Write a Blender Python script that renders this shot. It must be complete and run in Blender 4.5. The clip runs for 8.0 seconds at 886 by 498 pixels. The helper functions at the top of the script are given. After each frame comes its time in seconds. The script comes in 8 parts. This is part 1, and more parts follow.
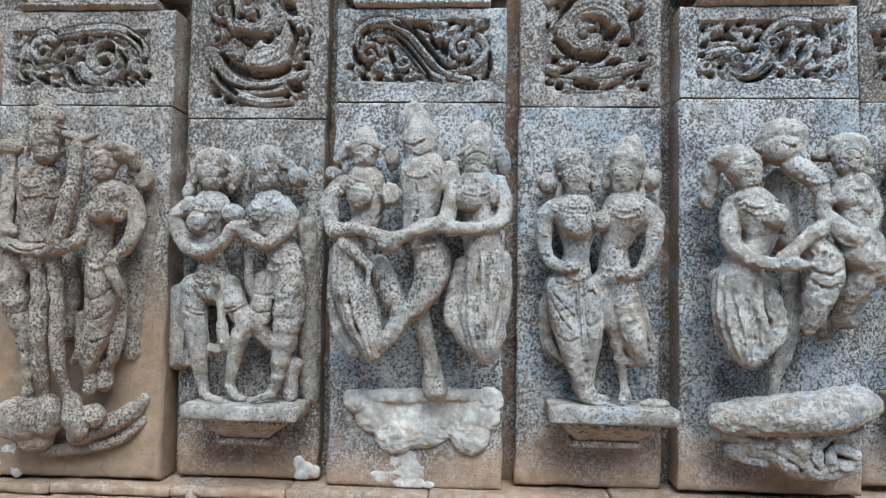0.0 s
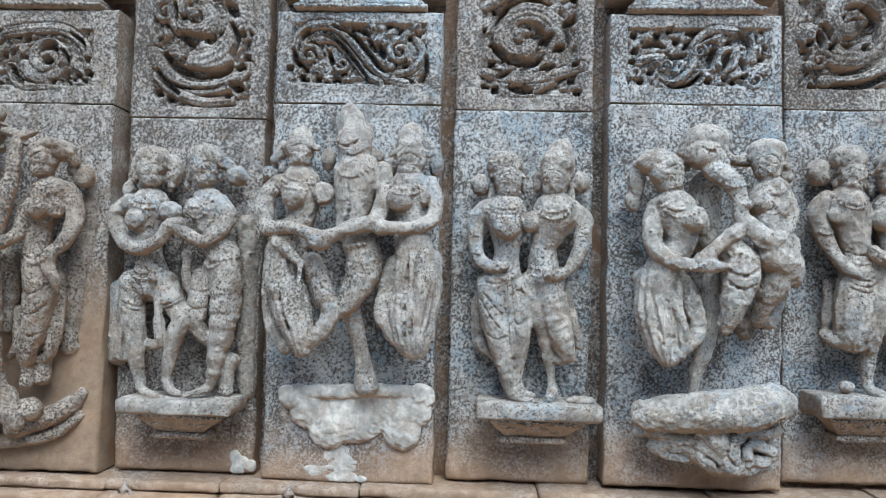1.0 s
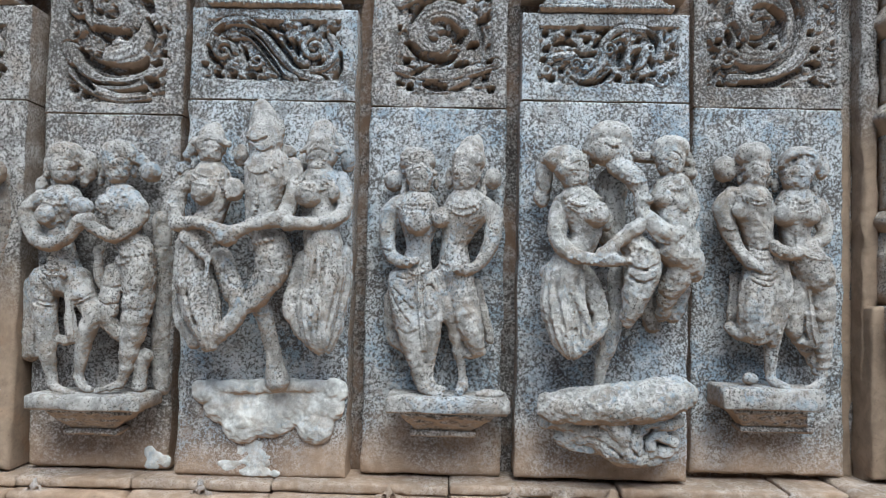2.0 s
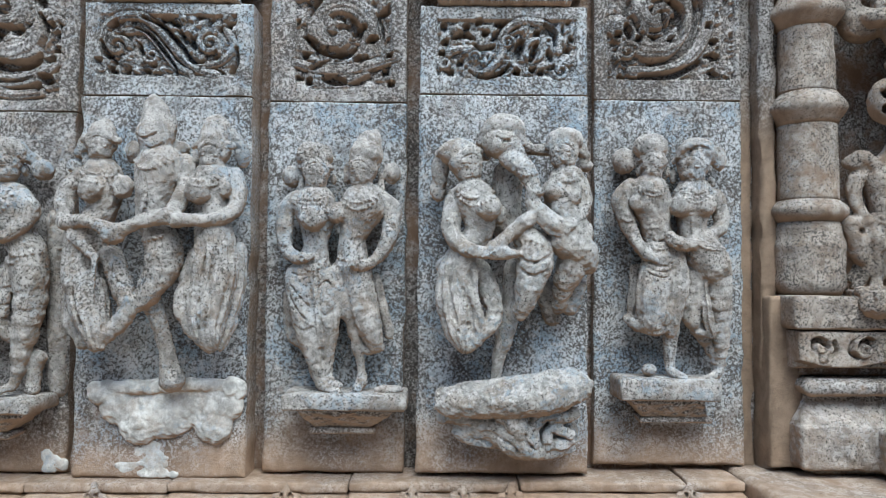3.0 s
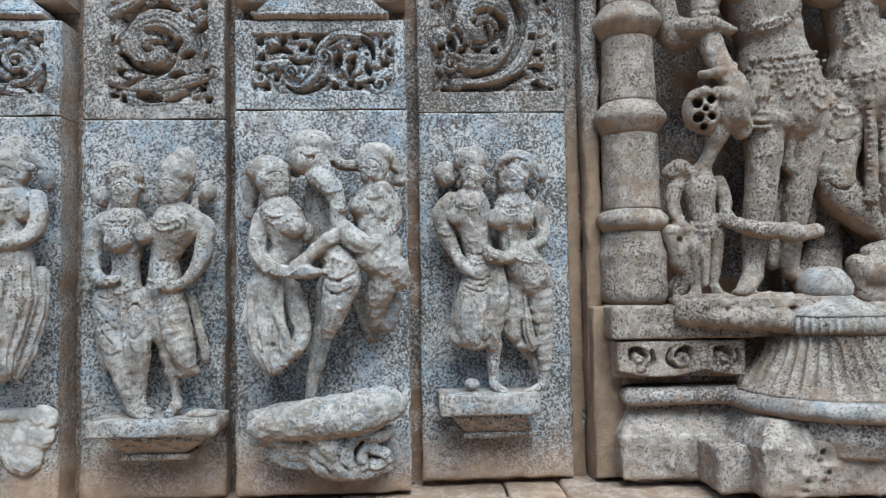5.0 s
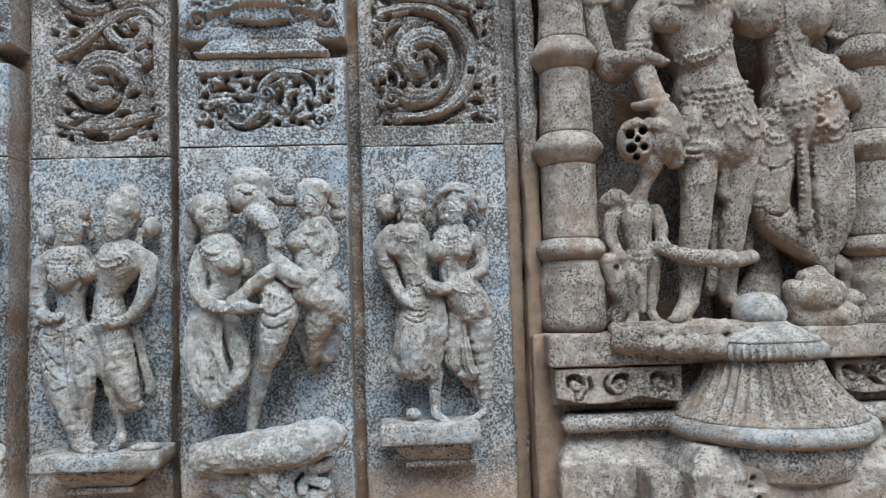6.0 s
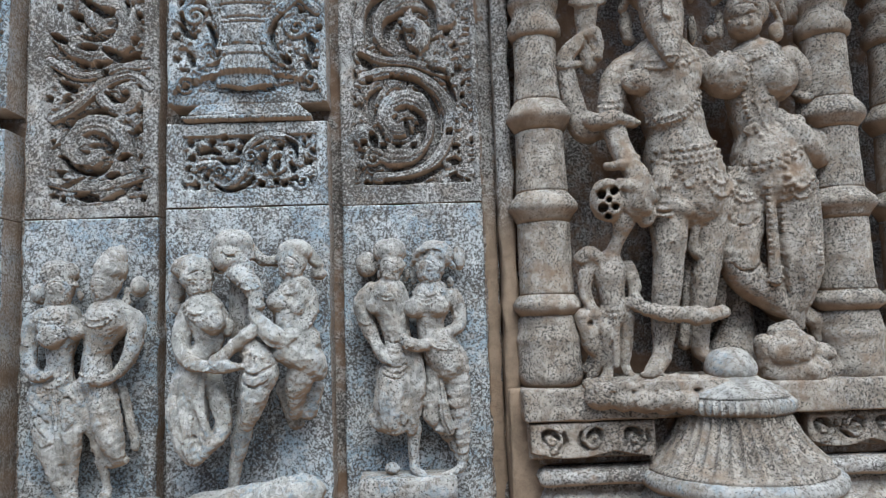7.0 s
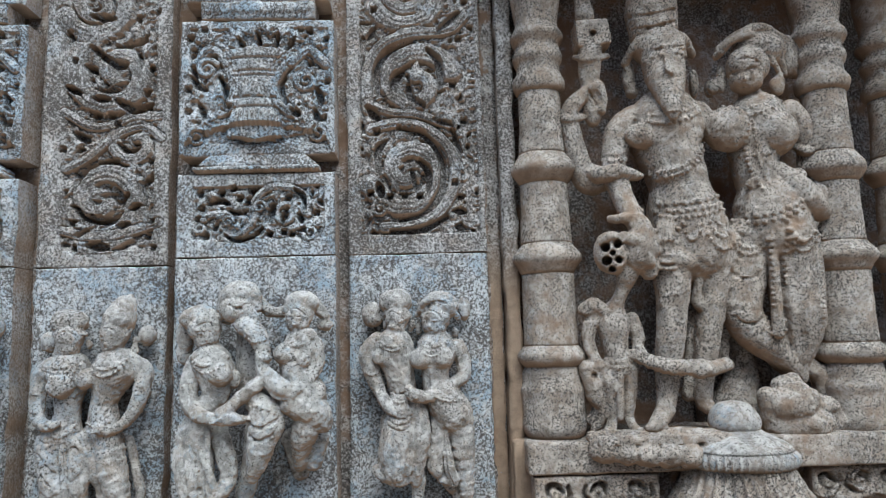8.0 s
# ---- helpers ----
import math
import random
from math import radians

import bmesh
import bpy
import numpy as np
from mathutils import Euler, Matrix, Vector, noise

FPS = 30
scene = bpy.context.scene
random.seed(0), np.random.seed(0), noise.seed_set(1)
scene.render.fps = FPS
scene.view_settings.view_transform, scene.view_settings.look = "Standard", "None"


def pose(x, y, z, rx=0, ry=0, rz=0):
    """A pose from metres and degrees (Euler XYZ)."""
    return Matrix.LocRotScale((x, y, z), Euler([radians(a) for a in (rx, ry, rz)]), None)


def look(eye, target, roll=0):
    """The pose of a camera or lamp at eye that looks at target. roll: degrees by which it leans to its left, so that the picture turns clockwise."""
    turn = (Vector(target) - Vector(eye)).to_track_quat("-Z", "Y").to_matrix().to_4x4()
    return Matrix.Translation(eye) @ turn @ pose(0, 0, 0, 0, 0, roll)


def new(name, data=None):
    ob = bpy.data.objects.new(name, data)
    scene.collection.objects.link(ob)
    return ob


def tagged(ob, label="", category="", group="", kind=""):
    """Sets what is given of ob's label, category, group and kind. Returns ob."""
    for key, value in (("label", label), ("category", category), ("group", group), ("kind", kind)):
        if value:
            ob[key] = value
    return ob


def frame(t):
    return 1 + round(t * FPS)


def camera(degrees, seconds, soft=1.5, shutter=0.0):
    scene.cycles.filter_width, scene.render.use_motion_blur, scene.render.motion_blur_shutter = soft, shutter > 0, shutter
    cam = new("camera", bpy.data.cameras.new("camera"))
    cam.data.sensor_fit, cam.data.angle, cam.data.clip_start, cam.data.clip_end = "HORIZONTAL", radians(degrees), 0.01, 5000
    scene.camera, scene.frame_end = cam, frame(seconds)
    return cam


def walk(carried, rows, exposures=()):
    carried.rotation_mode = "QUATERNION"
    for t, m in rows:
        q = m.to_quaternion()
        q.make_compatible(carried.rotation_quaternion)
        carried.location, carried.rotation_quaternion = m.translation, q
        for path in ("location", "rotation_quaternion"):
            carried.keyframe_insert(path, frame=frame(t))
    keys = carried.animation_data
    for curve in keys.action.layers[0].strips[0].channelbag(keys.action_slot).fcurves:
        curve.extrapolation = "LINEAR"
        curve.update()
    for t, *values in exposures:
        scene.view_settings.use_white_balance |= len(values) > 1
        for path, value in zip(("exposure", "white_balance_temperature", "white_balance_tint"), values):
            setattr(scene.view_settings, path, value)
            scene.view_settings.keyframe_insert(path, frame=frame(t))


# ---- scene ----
cam = camera(64.9, 8.0, soft=1.0)
METRES, EYE, TILT, LEAN, TURN = 1.2, 1.5, 0.0, 0.0, 3.6
ROWS = [
    (0.0, 0.0, 0.0, 0.0, -0.04, 2.44, -0.99),
    (0.5, 0.0472, -0.0134, -0.0029, -0.39, 2.59, -1.27),
    (1.0, 0.1076, -0.029, -0.0043, -0.92, 2.62, -1.51),
    (1.5, 0.1716, -0.0414, -0.0056, -1.54, 2.59, -1.58),
    (3.0, 0.4065, -0.0444, -0.0137, -3.78, 2.52, -0.52),
    (3.5, 0.4839, -0.04, -0.0112, -4.35, 2.41, -0.2),
    (4.0, 0.5631, -0.0383, -0.007, -4.98, 2.39, 0.07),
    (4.5, 0.632, -0.0423, 0.0001, -5.54, 2.5, 0.41),
    (5.0, 0.7029, -0.0524, 0.011, -6.0, 2.8, 0.94),
    (6.5, 0.8573, -0.1179, 0.0702, -5.53, 4.73, 2.05),
    (7.0, 0.8736, -0.1434, 0.1034, -5.33, 5.91, 1.99),
    (7.5, 0.8766, -0.159, 0.1348, -5.14, 6.89, 1.82),
    (8.0, 0.8698, -0.1661, 0.1612, -5.07, 7.73, 1.61),
]
SKY, SUN = 0.14, 2.6
walk(cam, [(t, pose(0, 0, EYE, TILT, LEAN, TURN) @ pose(METRES * x, METRES * y, METRES * z, 90 + pitch, roll, yaw)) for t, x, y, z, yaw, pitch, roll in ROWS], [(0.0, 0.62, 5850, 0), (8.0, 0.51, 5850, 0)])

# ---- world, sun, exposure ----
SUN_UP, SUN_TURN = 58.0, 165.0
world = bpy.data.worlds.new("overcast_sky")
scene.world = world
world.use_nodes = True
wn = world.node_tree
sky = wn.nodes.new("ShaderNodeTexSky")
sky.sky_type, sky.sun_disc = "NISHITA", False
sky.sun_elevation, sky.sun_rotation = radians(SUN_UP), radians(SUN_TURN)
sky.air_density, sky.dust_density, sky.ozone_density = 1.0, 4.0, 0.6
wn.nodes["Background"].inputs["Strength"].default_value = SKY
wn.links.new(sky.outputs["Color"], wn.nodes["Background"].inputs["Color"])
sun = new("sun", bpy.data.lights.new("sun", "SUN"))
sun.data.energy, sun.data.angle, sun.data.color = SUN, radians(45), (1.0, 0.97, 0.94)
el, az = radians(SUN_UP), radians(SUN_TURN)
sun.matrix_world = look((0, 0, 0), (-math.cos(el) * math.sin(az), -math.cos(el) * math.cos(az), -math.sin(el)))


# ---- materials ----
def stone(name, crust=0.8, pigment=0.2, warm_below=1.09, relief=1.0, sand=(0.335, 0.24, 0.172), grey=(0.255, 0.25, 0.25), orange=0.12, mottle=0.0, specks=1.0, flakes=0.45, soil=0.4):
    """Weathered sandstone: warm stone under a grey crust, with worn blue-white paint, dark lichen specks and pits."""
    m = bpy.data.materials.new(name)
    m.use_nodes = True
    nt = m.node_tree
    b = nt.nodes["Principled BSDF"]
    geo = nt.nodes.new("ShaderNodeNewGeometry")

    def noise_at(scale, detail=5.0, rough=0.6, distort=0.0, stretch=None):
        n = nt.nodes.new("ShaderNodeTexNoise")
        n.inputs["Scale"].default_value, n.inputs["Detail"].default_value = scale, detail
        n.inputs["Roughness"].default_value, n.inputs["Distortion"].default_value = rough, distort
        if stretch:
            v = nt.nodes.new("ShaderNodeVectorMath")
            v.operation = "MULTIPLY"
            v.inputs[1].default_value = stretch
            nt.links.new(geo.outputs["Position"], v.inputs[0])
            nt.links.new(v.outputs[0], n.inputs["Vector"])
        else:
            nt.links.new(geo.outputs["Position"], n.inputs["Vector"])
        return n.outputs["Fac"]

    def calc(op, a, b_, c=None, clamp=False):
        n = nt.nodes.new("ShaderNodeMath")
        n.operation, n.use_clamp = op, clamp
        for i, v in enumerate((a, b_) if c is None else (a, b_, c)):
            if isinstance(v, (int, float)):
                n.inputs[i].default_value = v
            else:
                nt.links.new(v, n.inputs[i])
        return n.outputs[0]

    def span(v, lo, hi, a=0.0, b_=1.0):
        n = nt.nodes.new("ShaderNodeMapRange")
        n.interpolation_type = "SMOOTHSTEP"
        for i, q in zip((1, 2, 3, 4), (lo, hi, a, b_)):
            n.inputs[i].default_value = q
        nt.links.new(v, n.inputs[0])
        return n.outputs[0]

    def mix(fac, a, b_, kind="MIX"):
        n = nt.nodes.new("ShaderNodeMix")
        n.data_type, n.blend_type = "RGBA", kind
        for i, v in ((0, fac), (6, a), (7, b_)):
            if isinstance(v, (int, float)):
                n.inputs[i].default_value = v
            elif isinstance(v, tuple):
                n.inputs[i].default_value = (*v, 1)
            else:
                nt.links.new(v, n.inputs[i])
        return n.outputs[2]

    flake = noise_at(70, 5, 0.72, 0.4)
    broad, mid = noise_at(5.0, 4), noise_at(26, 6, 0.65, 0.3)
    spot, fine = noise_at(120, 4, 0.7), noise_at(420, 3, 0.7)
    sep = nt.nodes.new("ShaderNodeSeparateXYZ")
    nt.links.new(geo.outputs["Position"], sep.inputs[0])
    nrm = nt.nodes.new("ShaderNodeSeparateXYZ")
    nt.links.new(geo.outputs["Normal"], nrm.inputs[0])
    # warm stone, two tones
    warm = mix(span(mid, 0.35, 0.65), sand, tuple(min(1, v * 1.35) for v in sand))
    warm = mix(span(broad, 0.5, 0.7, 0, orange * 2), warm, (0.42, 0.20, 0.085))
    warm = mix(span(spot, 0.55, 0.75, 0, 0.35), warm, (0.13, 0.085, 0.06))
    # grey crust with speckle
    tone = calc("MULTIPLY_ADD", broad, 0.55, calc("MULTIPLY", noise_at(13, 5, 0.65), 0.45))
    blue = span(calc("ADD", noise_at(4.3, 6, 0.68), calc("MULTIPLY", flake, 0.55)), 0.93 - 0.30 * pigment, 1.03 - 0.30 * pigment)
    light = mix(span(mid, 0.40, 0.60), tuple(v * 1.15 for v in grey), tuple(v * 2.0 for v in grey))
    light = mix(span(noise_at(17, 6, 0.7), 0.46, 0.64, 0, 0.55 - 0.3 * pigment), light, tuple(v * f_ for v, f_ in zip(sand, (1.05, 1.15, 1.25))))
    light = mix(calc("MULTIPLY", blue, min(1.0, 0.3 + pigment)), light, mix(span(noise_at(9, 3), 0.40, 0.60), (0.52, 0.56, 0.605), (0.31, 0.40, 0.495)))
    grain = noise_at(165, 8, 0.80)
    limit = calc("MULTIPLY_ADD", tone, -0.40, 0.70 + 0.05 * (1 - specks) * 4)
    dark = calc("SUBTRACT", grain, limit)
    crusty = mix(span(dark, -0.025, 0.025, 0, 0.85), light, (0.085, 0.076, 0.072))
    crusty = mix(span(noise_at(31, 7, 0.72, 0.4), 0.50, 0.64, 0, soil), crusty, tuple(v * f_ for v, f_ in zip(sand, (0.58, 0.66, 0.74))))
    crusty = mix(span(noise_at(38, 8, 0.76, 0.6), 0.525, 0.575, 0, flakes), crusty, (0.65, 0.645, 0.655))
    crusty = mix(span(dark, 0.0, 0.03, 0, 0.7), crusty, (0.06, 0.054, 0.05))
    crusty = mix(span(fine, 0.60, 0.66, 0, 0.4), crusty, (0.66, 0.66, 0.65))
    # where the crust lies: on what faces the weather, thin near the foot and on undersides
    height = calc("MULTIPLY_ADD", broad, 0.34, calc("MULTIPLY_ADD", mid, 0.12, -0.23))
    foot = span(calc("ADD", sep.outputs["Z"], height), warm_below - 0.10, warm_below + 0.12)
    facing = span(calc("MULTIPLY_ADD", nrm.outputs["Y"], -0.55, calc("MULTIPLY", nrm.outputs["Z"], 0.75)), -0.30, 0.28)
    patch = span(calc("ADD", broad, calc("MULTIPLY", mid, 0.7)), 0.62 - 0.5 * crust + 0.12, 0.92 - 0.5 * crust + 0.12)
    cover = calc("MULTIPLY", calc("MULTIPLY", foot, facing), patch)
    col = mix(cover, warm, crusty)
    # faint dark grey-brown blotches, placed by noise
    if mottle:
        col = mix(span(noise_at(14, 5, 0.7), 0.52, 0.66, 0, mottle), col, (0.10, 0.09, 0.085))
    nt.links.new(col, b.inputs["Base Color"])
    b.inputs["Roughness"].default_value = 0.92
    b.inputs["Specular IOR Level"].default_value = 0.22
    pits = calc("ADD", calc("MULTIPLY", grain, -0.9), calc("ADD", calc("MULTIPLY", fine, 0.3), calc("MULTIPLY", mid, 0.8)))
    bump = nt.nodes.new("ShaderNodeBump")
    bump.inputs["Strength"].default_value, bump.inputs["Distance"].default_value = min(1.0, 0.9 * relief), 0.0055 * relief
    nt.links.new(pits, bump.inputs["Height"])
    nt.links.new(bump.outputs[0], b.inputs["Normal"])
    return m


GREY = stone("grey_crusted_sandstone", 0.95, 0.30, grey=(0.235, 0.235, 0.24), specks=1.05, flakes=0.5)
PAINTED = stone("grey_sandstone_with_blue_paint", 1.0, 0.80, grey=(0.22, 0.235, 0.25), specks=1.0, flakes=0.5, soil=0.2)
PALE = stone("statue_sandstone", 0.92, 0.42, 1.02, 1.4, grey=(0.255, 0.25, 0.245), specks=0.68, flakes=0.45, soil=0.6)
BRIGHT = stone("pale_worn_statue_sandstone", 1.0, 0.45, 0.95, 1.5, grey=(0.285, 0.285, 0.28), specks=0.65, flakes=0.7, soil=0.5)
SANDY = stone("warm_bare_sandstone", 0.50, 0.12, 1.1)
OCHRE = stone("ochre_stained_sandstone", 0.58, 0.10, 1.45, sand=(0.265, 0.20, 0.15), orange=0.22)
JAMB = stone("bare_tan_sandstone", 0.45, 0.05, 1.9, 1.5, sand=(0.29, 0.22, 0.165), orange=0.06)
LEDGE = stone("worn_ledge_sandstone", 0.56, 0.12, 1.03, 1.3, grey=(0.27, 0.25, 0.235), specks=0.7, flakes=0.5, soil=0.6)
WARMGREY = stone("warm_grey_sandstone", 0.55, 0.08, 1.08)
# darker brown than the other sandstones, mostly for set-back parts
DEEP = stone("dark_brown_sandstone", 0.15, 0.0, 1.0, sand=(0.20, 0.135, 0.095), orange=0.04)
# darker, browner stone for the niche back, faintly blotched
NICHE = stone("niche_sandstone", 0.15, 0.0, 1.0, sand=(0.27, 0.175, 0.12), orange=0.04, mottle=0.06)
FIGURE = stone("large_statue_sandstone", 0.46, 0.05, 1.0, 1.4, sand=(0.30, 0.208, 0.145), grey=(0.25, 0.226, 0.205), orange=0.12, specks=0.80, flakes=0.28, soil=0.55)
PLASTER = stone("pale_repair_plaster", 1.0, 0.25, 0.9, 0.8, grey=(0.36, 0.365, 0.36), specks=0.2, flakes=0.3, soil=0.1)
EARTH = stone("dusty_ground", 0.2, 0.0, 3.0, sand=(0.32, 0.28, 0.24))


# ---- shaping ----
def rng_noise(p, scale, seed):
    """Smooth noise, about -1 to 1, at the points p (n, 3)."""
    table = np.random.RandomState(seed).rand(32, 32, 32) * 2 - 1
    q = p / scale
    i = np.floor(q).astype(int)
    w = q - i
    w = w * w * (3 - 2 * w)
    total = np.zeros(len(p))
    for a in (0, 1):
        for b in (0, 1):
            for c in (0, 1):
                k = (w[:, 0] if a else 1 - w[:, 0]) * (w[:, 1] if b else 1 - w[:, 1]) * (w[:, 2] if c else 1 - w[:, 2])
                total += k * table[(i[:, 0] + a) % 32, (i[:, 1] + b) % 32, (i[:, 2] + c) % 32]
    return total


def mesh_of(name, verts, faces, material, smooth=True):
    me = bpy.data.meshes.new(name)
    me.from_pydata(np.asarray(verts).tolist(), [], np.asarray(faces).tolist() if isinstance(faces, np.ndarray) else faces)
    me.materials.append(material)
    me.polygons.foreach_set("use_smooth", [smooth] * len(me.polygons))
    me.update()
    return me


def normals_of(v, quads):
    n = np.zeros_like(v)
    a, b = v[quads[:, 2]] - v[quads[:, 0]], v[quads[:, 3]] - v[quads[:, 1]]
    fn = np.cross(a, b)
    for k in range(4):
        np.add.at(n, quads[:, k], fn)
    return n / np.maximum(np.linalg.norm(n, axis=1, keepdims=True), 1e-12)


class Carving:
    """A solid carved out of soft-joined limbs, balls and blocks, meshed as one skin."""

    def __init__(self, step=0.003):
        self.step, self.todo, self.laid = step, [], []

    def limb(self, a, b, r1, r2, rings=0, flutes=0, deep=1.0):
        a, b = np.array(a, float), np.array(b, float)
        length = max(np.linalg.norm(b - a), 1e-5)
        axis = (b - a) / length
        side = np.cross(axis, (0.31, 0.95, 0.1))
        side /= np.linalg.norm(side)
        other = np.cross(axis, side)

        def dist(p):
            q = p - a
            s = np.clip(q @ axis / length, 0, 1)
            off = q - s[..., None] * (length * axis)
            d = np.sqrt((off * off).sum(-1)) - (r1 + (r2 - r1) * s)
            if rings:
                d += 0.0020 * deep * (0.5 + 0.5 * np.sin(s * rings * 6.283 + 5 * (q @ side)))
            if flutes:
                d += 0.0026 * (0.5 + 0.5 * np.sin(2 * flutes * np.arctan2(off @ side, off @ other)))
            return d

        r = max(r1, r2)
        self.todo.append((dist, np.minimum(a, b) - r, np.maximum(a, b) + r, 0.0028))

    def tube(self, rows, rings=0, flutes=0, deep=1.0):
        """A limb that swells and bends smoothly through rows of (x, y, z, radius)."""
        p = [np.array(q, float) for q in rows]
        p = [2 * p[0] - p[1], *p, 2 * p[-1] - p[-2]]
        line = []
        for i in range(1, len(p) - 2):
            a, b, c, d = p[i - 1:i + 3]
            for t in np.linspace(0, 1, 5, endpoint=False):
                line.append(0.5 * (2 * b + (c - a) * t + (2 * a - 5 * b + 4 * c - d) * t * t + (3 * b - a - 3 * c + d) * t**3))
        line.append(p[-2])
        line = np.array(line)
        line[:, 3] = np.maximum(line[:, 3], 0.003)
        total = len(line) - 1

        def part(i0, i1):
            def dist(g):
                best = np.full(g.shape[:-1], 9.0)
                for i in range(i0, i1):
                    a, b = line[i, :3], line[i + 1, :3]
                    e = b - a
                    s = np.clip(((g - a) @ e) / max(e @ e, 1e-12), 0, 1)
                    off = g - a - s[..., None] * e
                    v = np.sqrt((off * off).sum(-1)) - (line[i, 3] + (line[i + 1, 3] - line[i, 3]) * s)
                    if rings:
                        v = v + 0.0020 * deep * (0.5 + 0.5 * np.sin((i + s) / total * rings * 6.283 + 30 * off[..., 0]))
                    if flutes:
                        v = v + 0.0024 * deep * (0.5 + 0.5 * np.sin(2 * flutes * np.arctan2(off[..., 0], -off[..., 1])))
                    best = np.minimum(best, v)
                return best
            return dist

        for i0 in range(0, total, 5):
            i1 = min(i0 + 5, total)
            r = line[i0:i1 + 1, 3].max()
            self.todo.append((part(i0, i1), line[i0:i1 + 1, :3].min(0) - r, line[i0:i1 + 1, :3].max(0) + r, 0.0006 if i0 else 0.003))

    def ball(self, c, radii, turn=0):
        c, radii = np.array(c, float), np.array(radii, float)
        ca, sa = math.cos(radians(turn)), math.sin(radians(turn))

        def dist(p):
            q = p - c
            q = np.stack((q[..., 0] * ca + q[..., 2] * sa, q[..., 1], q[..., 2] * ca - q[..., 0] * sa), -1)
            k0 = np.sqrt(((q / radii) ** 2).sum(-1))
            k1 = np.sqrt(((q / radii**2) ** 2).sum(-1))
            return k0 * (k0 - 1) / np.maximum(k1, 1e-6)

        r = radii if not turn else np.array([max(radii[0], radii[2]), radii[1], max(radii[0], radii[2])])
        self.todo.append((dist, c - r, c + r, 0.0025))

    def block(self, c, half, turn=0, soft=0.006):
        c, half = np.array(c, float), np.array(half, float)
        ca, sa = math.cos(radians(turn)), math.sin(radians(turn))

        def dist(p):
            q = p - c
            q = np.stack((q[..., 0] * ca + q[..., 2] * sa, q[..., 1], q[..., 2] * ca - q[..., 0] * sa), -1)
            q = np.abs(q) - half + soft
            return np.sqrt((np.maximum(q, 0) ** 2).sum(-1)) + np.minimum(q.max(-1), 0) - soft

        self.todo.append((dist, c - half.max(), c + half.max(), 0.004))

    def beads(self, points, r):
        """A string of beads laid on the surface; points are (across, up), three of them hang in a curve."""
        self.laid.append(("bead", [np.array(p, float) for p in points], r))

    def bump(self, at, radii):
        self.laid.append(("bump", [np.array(at, float)], radii))

    def groove(self, points, r):
        """A line cut into the surface."""
        self.laid.append(("groove", [np.array(p, float) for p in points], r))

    def face(self, at, half, tall):
        """Worn brow, nose and mouth."""
        x, z = at
        for side in (-1, 1):
            self.bump((x + side * 0.38 * half, z + 0.06 * tall), (0.20 * half, 0.055 * tall))
            self.groove([(x + side * 0.60 * half, z + 0.10 * tall), (x + side * 0.38 * half, z + 0.16 * tall), (x + side * 0.16 * half, z + 0.12 * tall)], 0.045 * half)
        for k in range(3):
            self.bump((x, z - (0.02 + 0.10 * k) * tall), ((0.07 + 0.03 * k) * half, 0.10 * tall))
        self.groove([(x - 0.22 * half, z - 0.47 * tall), (x, z - 0.45 * tall), (x + 0.22 * half, z - 0.47 * tall)], 0.045 * half)
        self.groove([(x - 0.88 * half, z + 0.20 * tall), (x, z + 0.58 * tall), (x + 0.88 * half, z + 0.20 * tall)], 0.06 * half)

    def cut(self, a, b, r):
        a, b = np.array(a, float), np.array(b, float)
        length = max(np.linalg.norm(b - a), 1e-5)
        axis = (b - a) / length

        def dist(p):
            q = p - a
            s = np.clip(q @ axis / length, 0, 1)
            off = q - s[..., None] * (length * axis)
            return np.sqrt((off * off).sum(-1)) - r

        self.todo.append((dist, np.minimum(a, b) - r, np.maximum(a, b) + r, -0.003))

    def mesh(self, name, material, seed=1, wear=1.0, back=0.012):
        h = self.step
        lo = np.min([t[1] for t in self.todo], axis=0) - 4 * h
        hi = np.max([t[2] for t in self.todo], axis=0) + 4 * h
        hi[1] = min(hi[1], back)
        n = np.ceil((hi - lo) / h).astype(int) + 2
        ax = [lo[k] + h * np.arange(n[k]) for k in range(3)]
        d = np.full(n, 0.04, dtype=np.float32)
        for dist, a, b, k in self.todo:
            pad = 0.012
            i0 = np.maximum(((a - pad - lo) / h).astype(int), 0)
            i1 = np.minimum(((b + pad - lo) / h).astype(int) + 2, n)
            if (i1 <= i0).any():
                continue
            s = tuple(slice(p, q) for p, q in zip(i0, i1))
            grid = np.stack(np.meshgrid(*[ax[m][s[m]] for m in range(3)], indexing="ij"), -1)
            v = dist(grid).astype(np.float32)
            if k < 0:
                d[s] = np.maximum(d[s], -v)
            else:
                w = np.clip(0.5 + 0.5 * (d[s] - v) / k, 0, 1)
                d[s] = d[s] * (1 - w) + v * w - k * w * (1 - w)
        first = (d < 0).argmax(axis=1)

        def lay(p):
            i, j = int(round((p[0] - lo[0]) / h)), int(round((p[1] - lo[2]) / h))
            if not (0 <= i < n[0] and 0 <= j < n[2]) or first[i, j] == 0:
                return None
            k = first[i, j]
            y = ax[1][k] - h * d[i, k, j] / min(d[i, k, j] - d[i, k - 1, j], -1e-6)
            return np.array((p[0], y, p[1]))

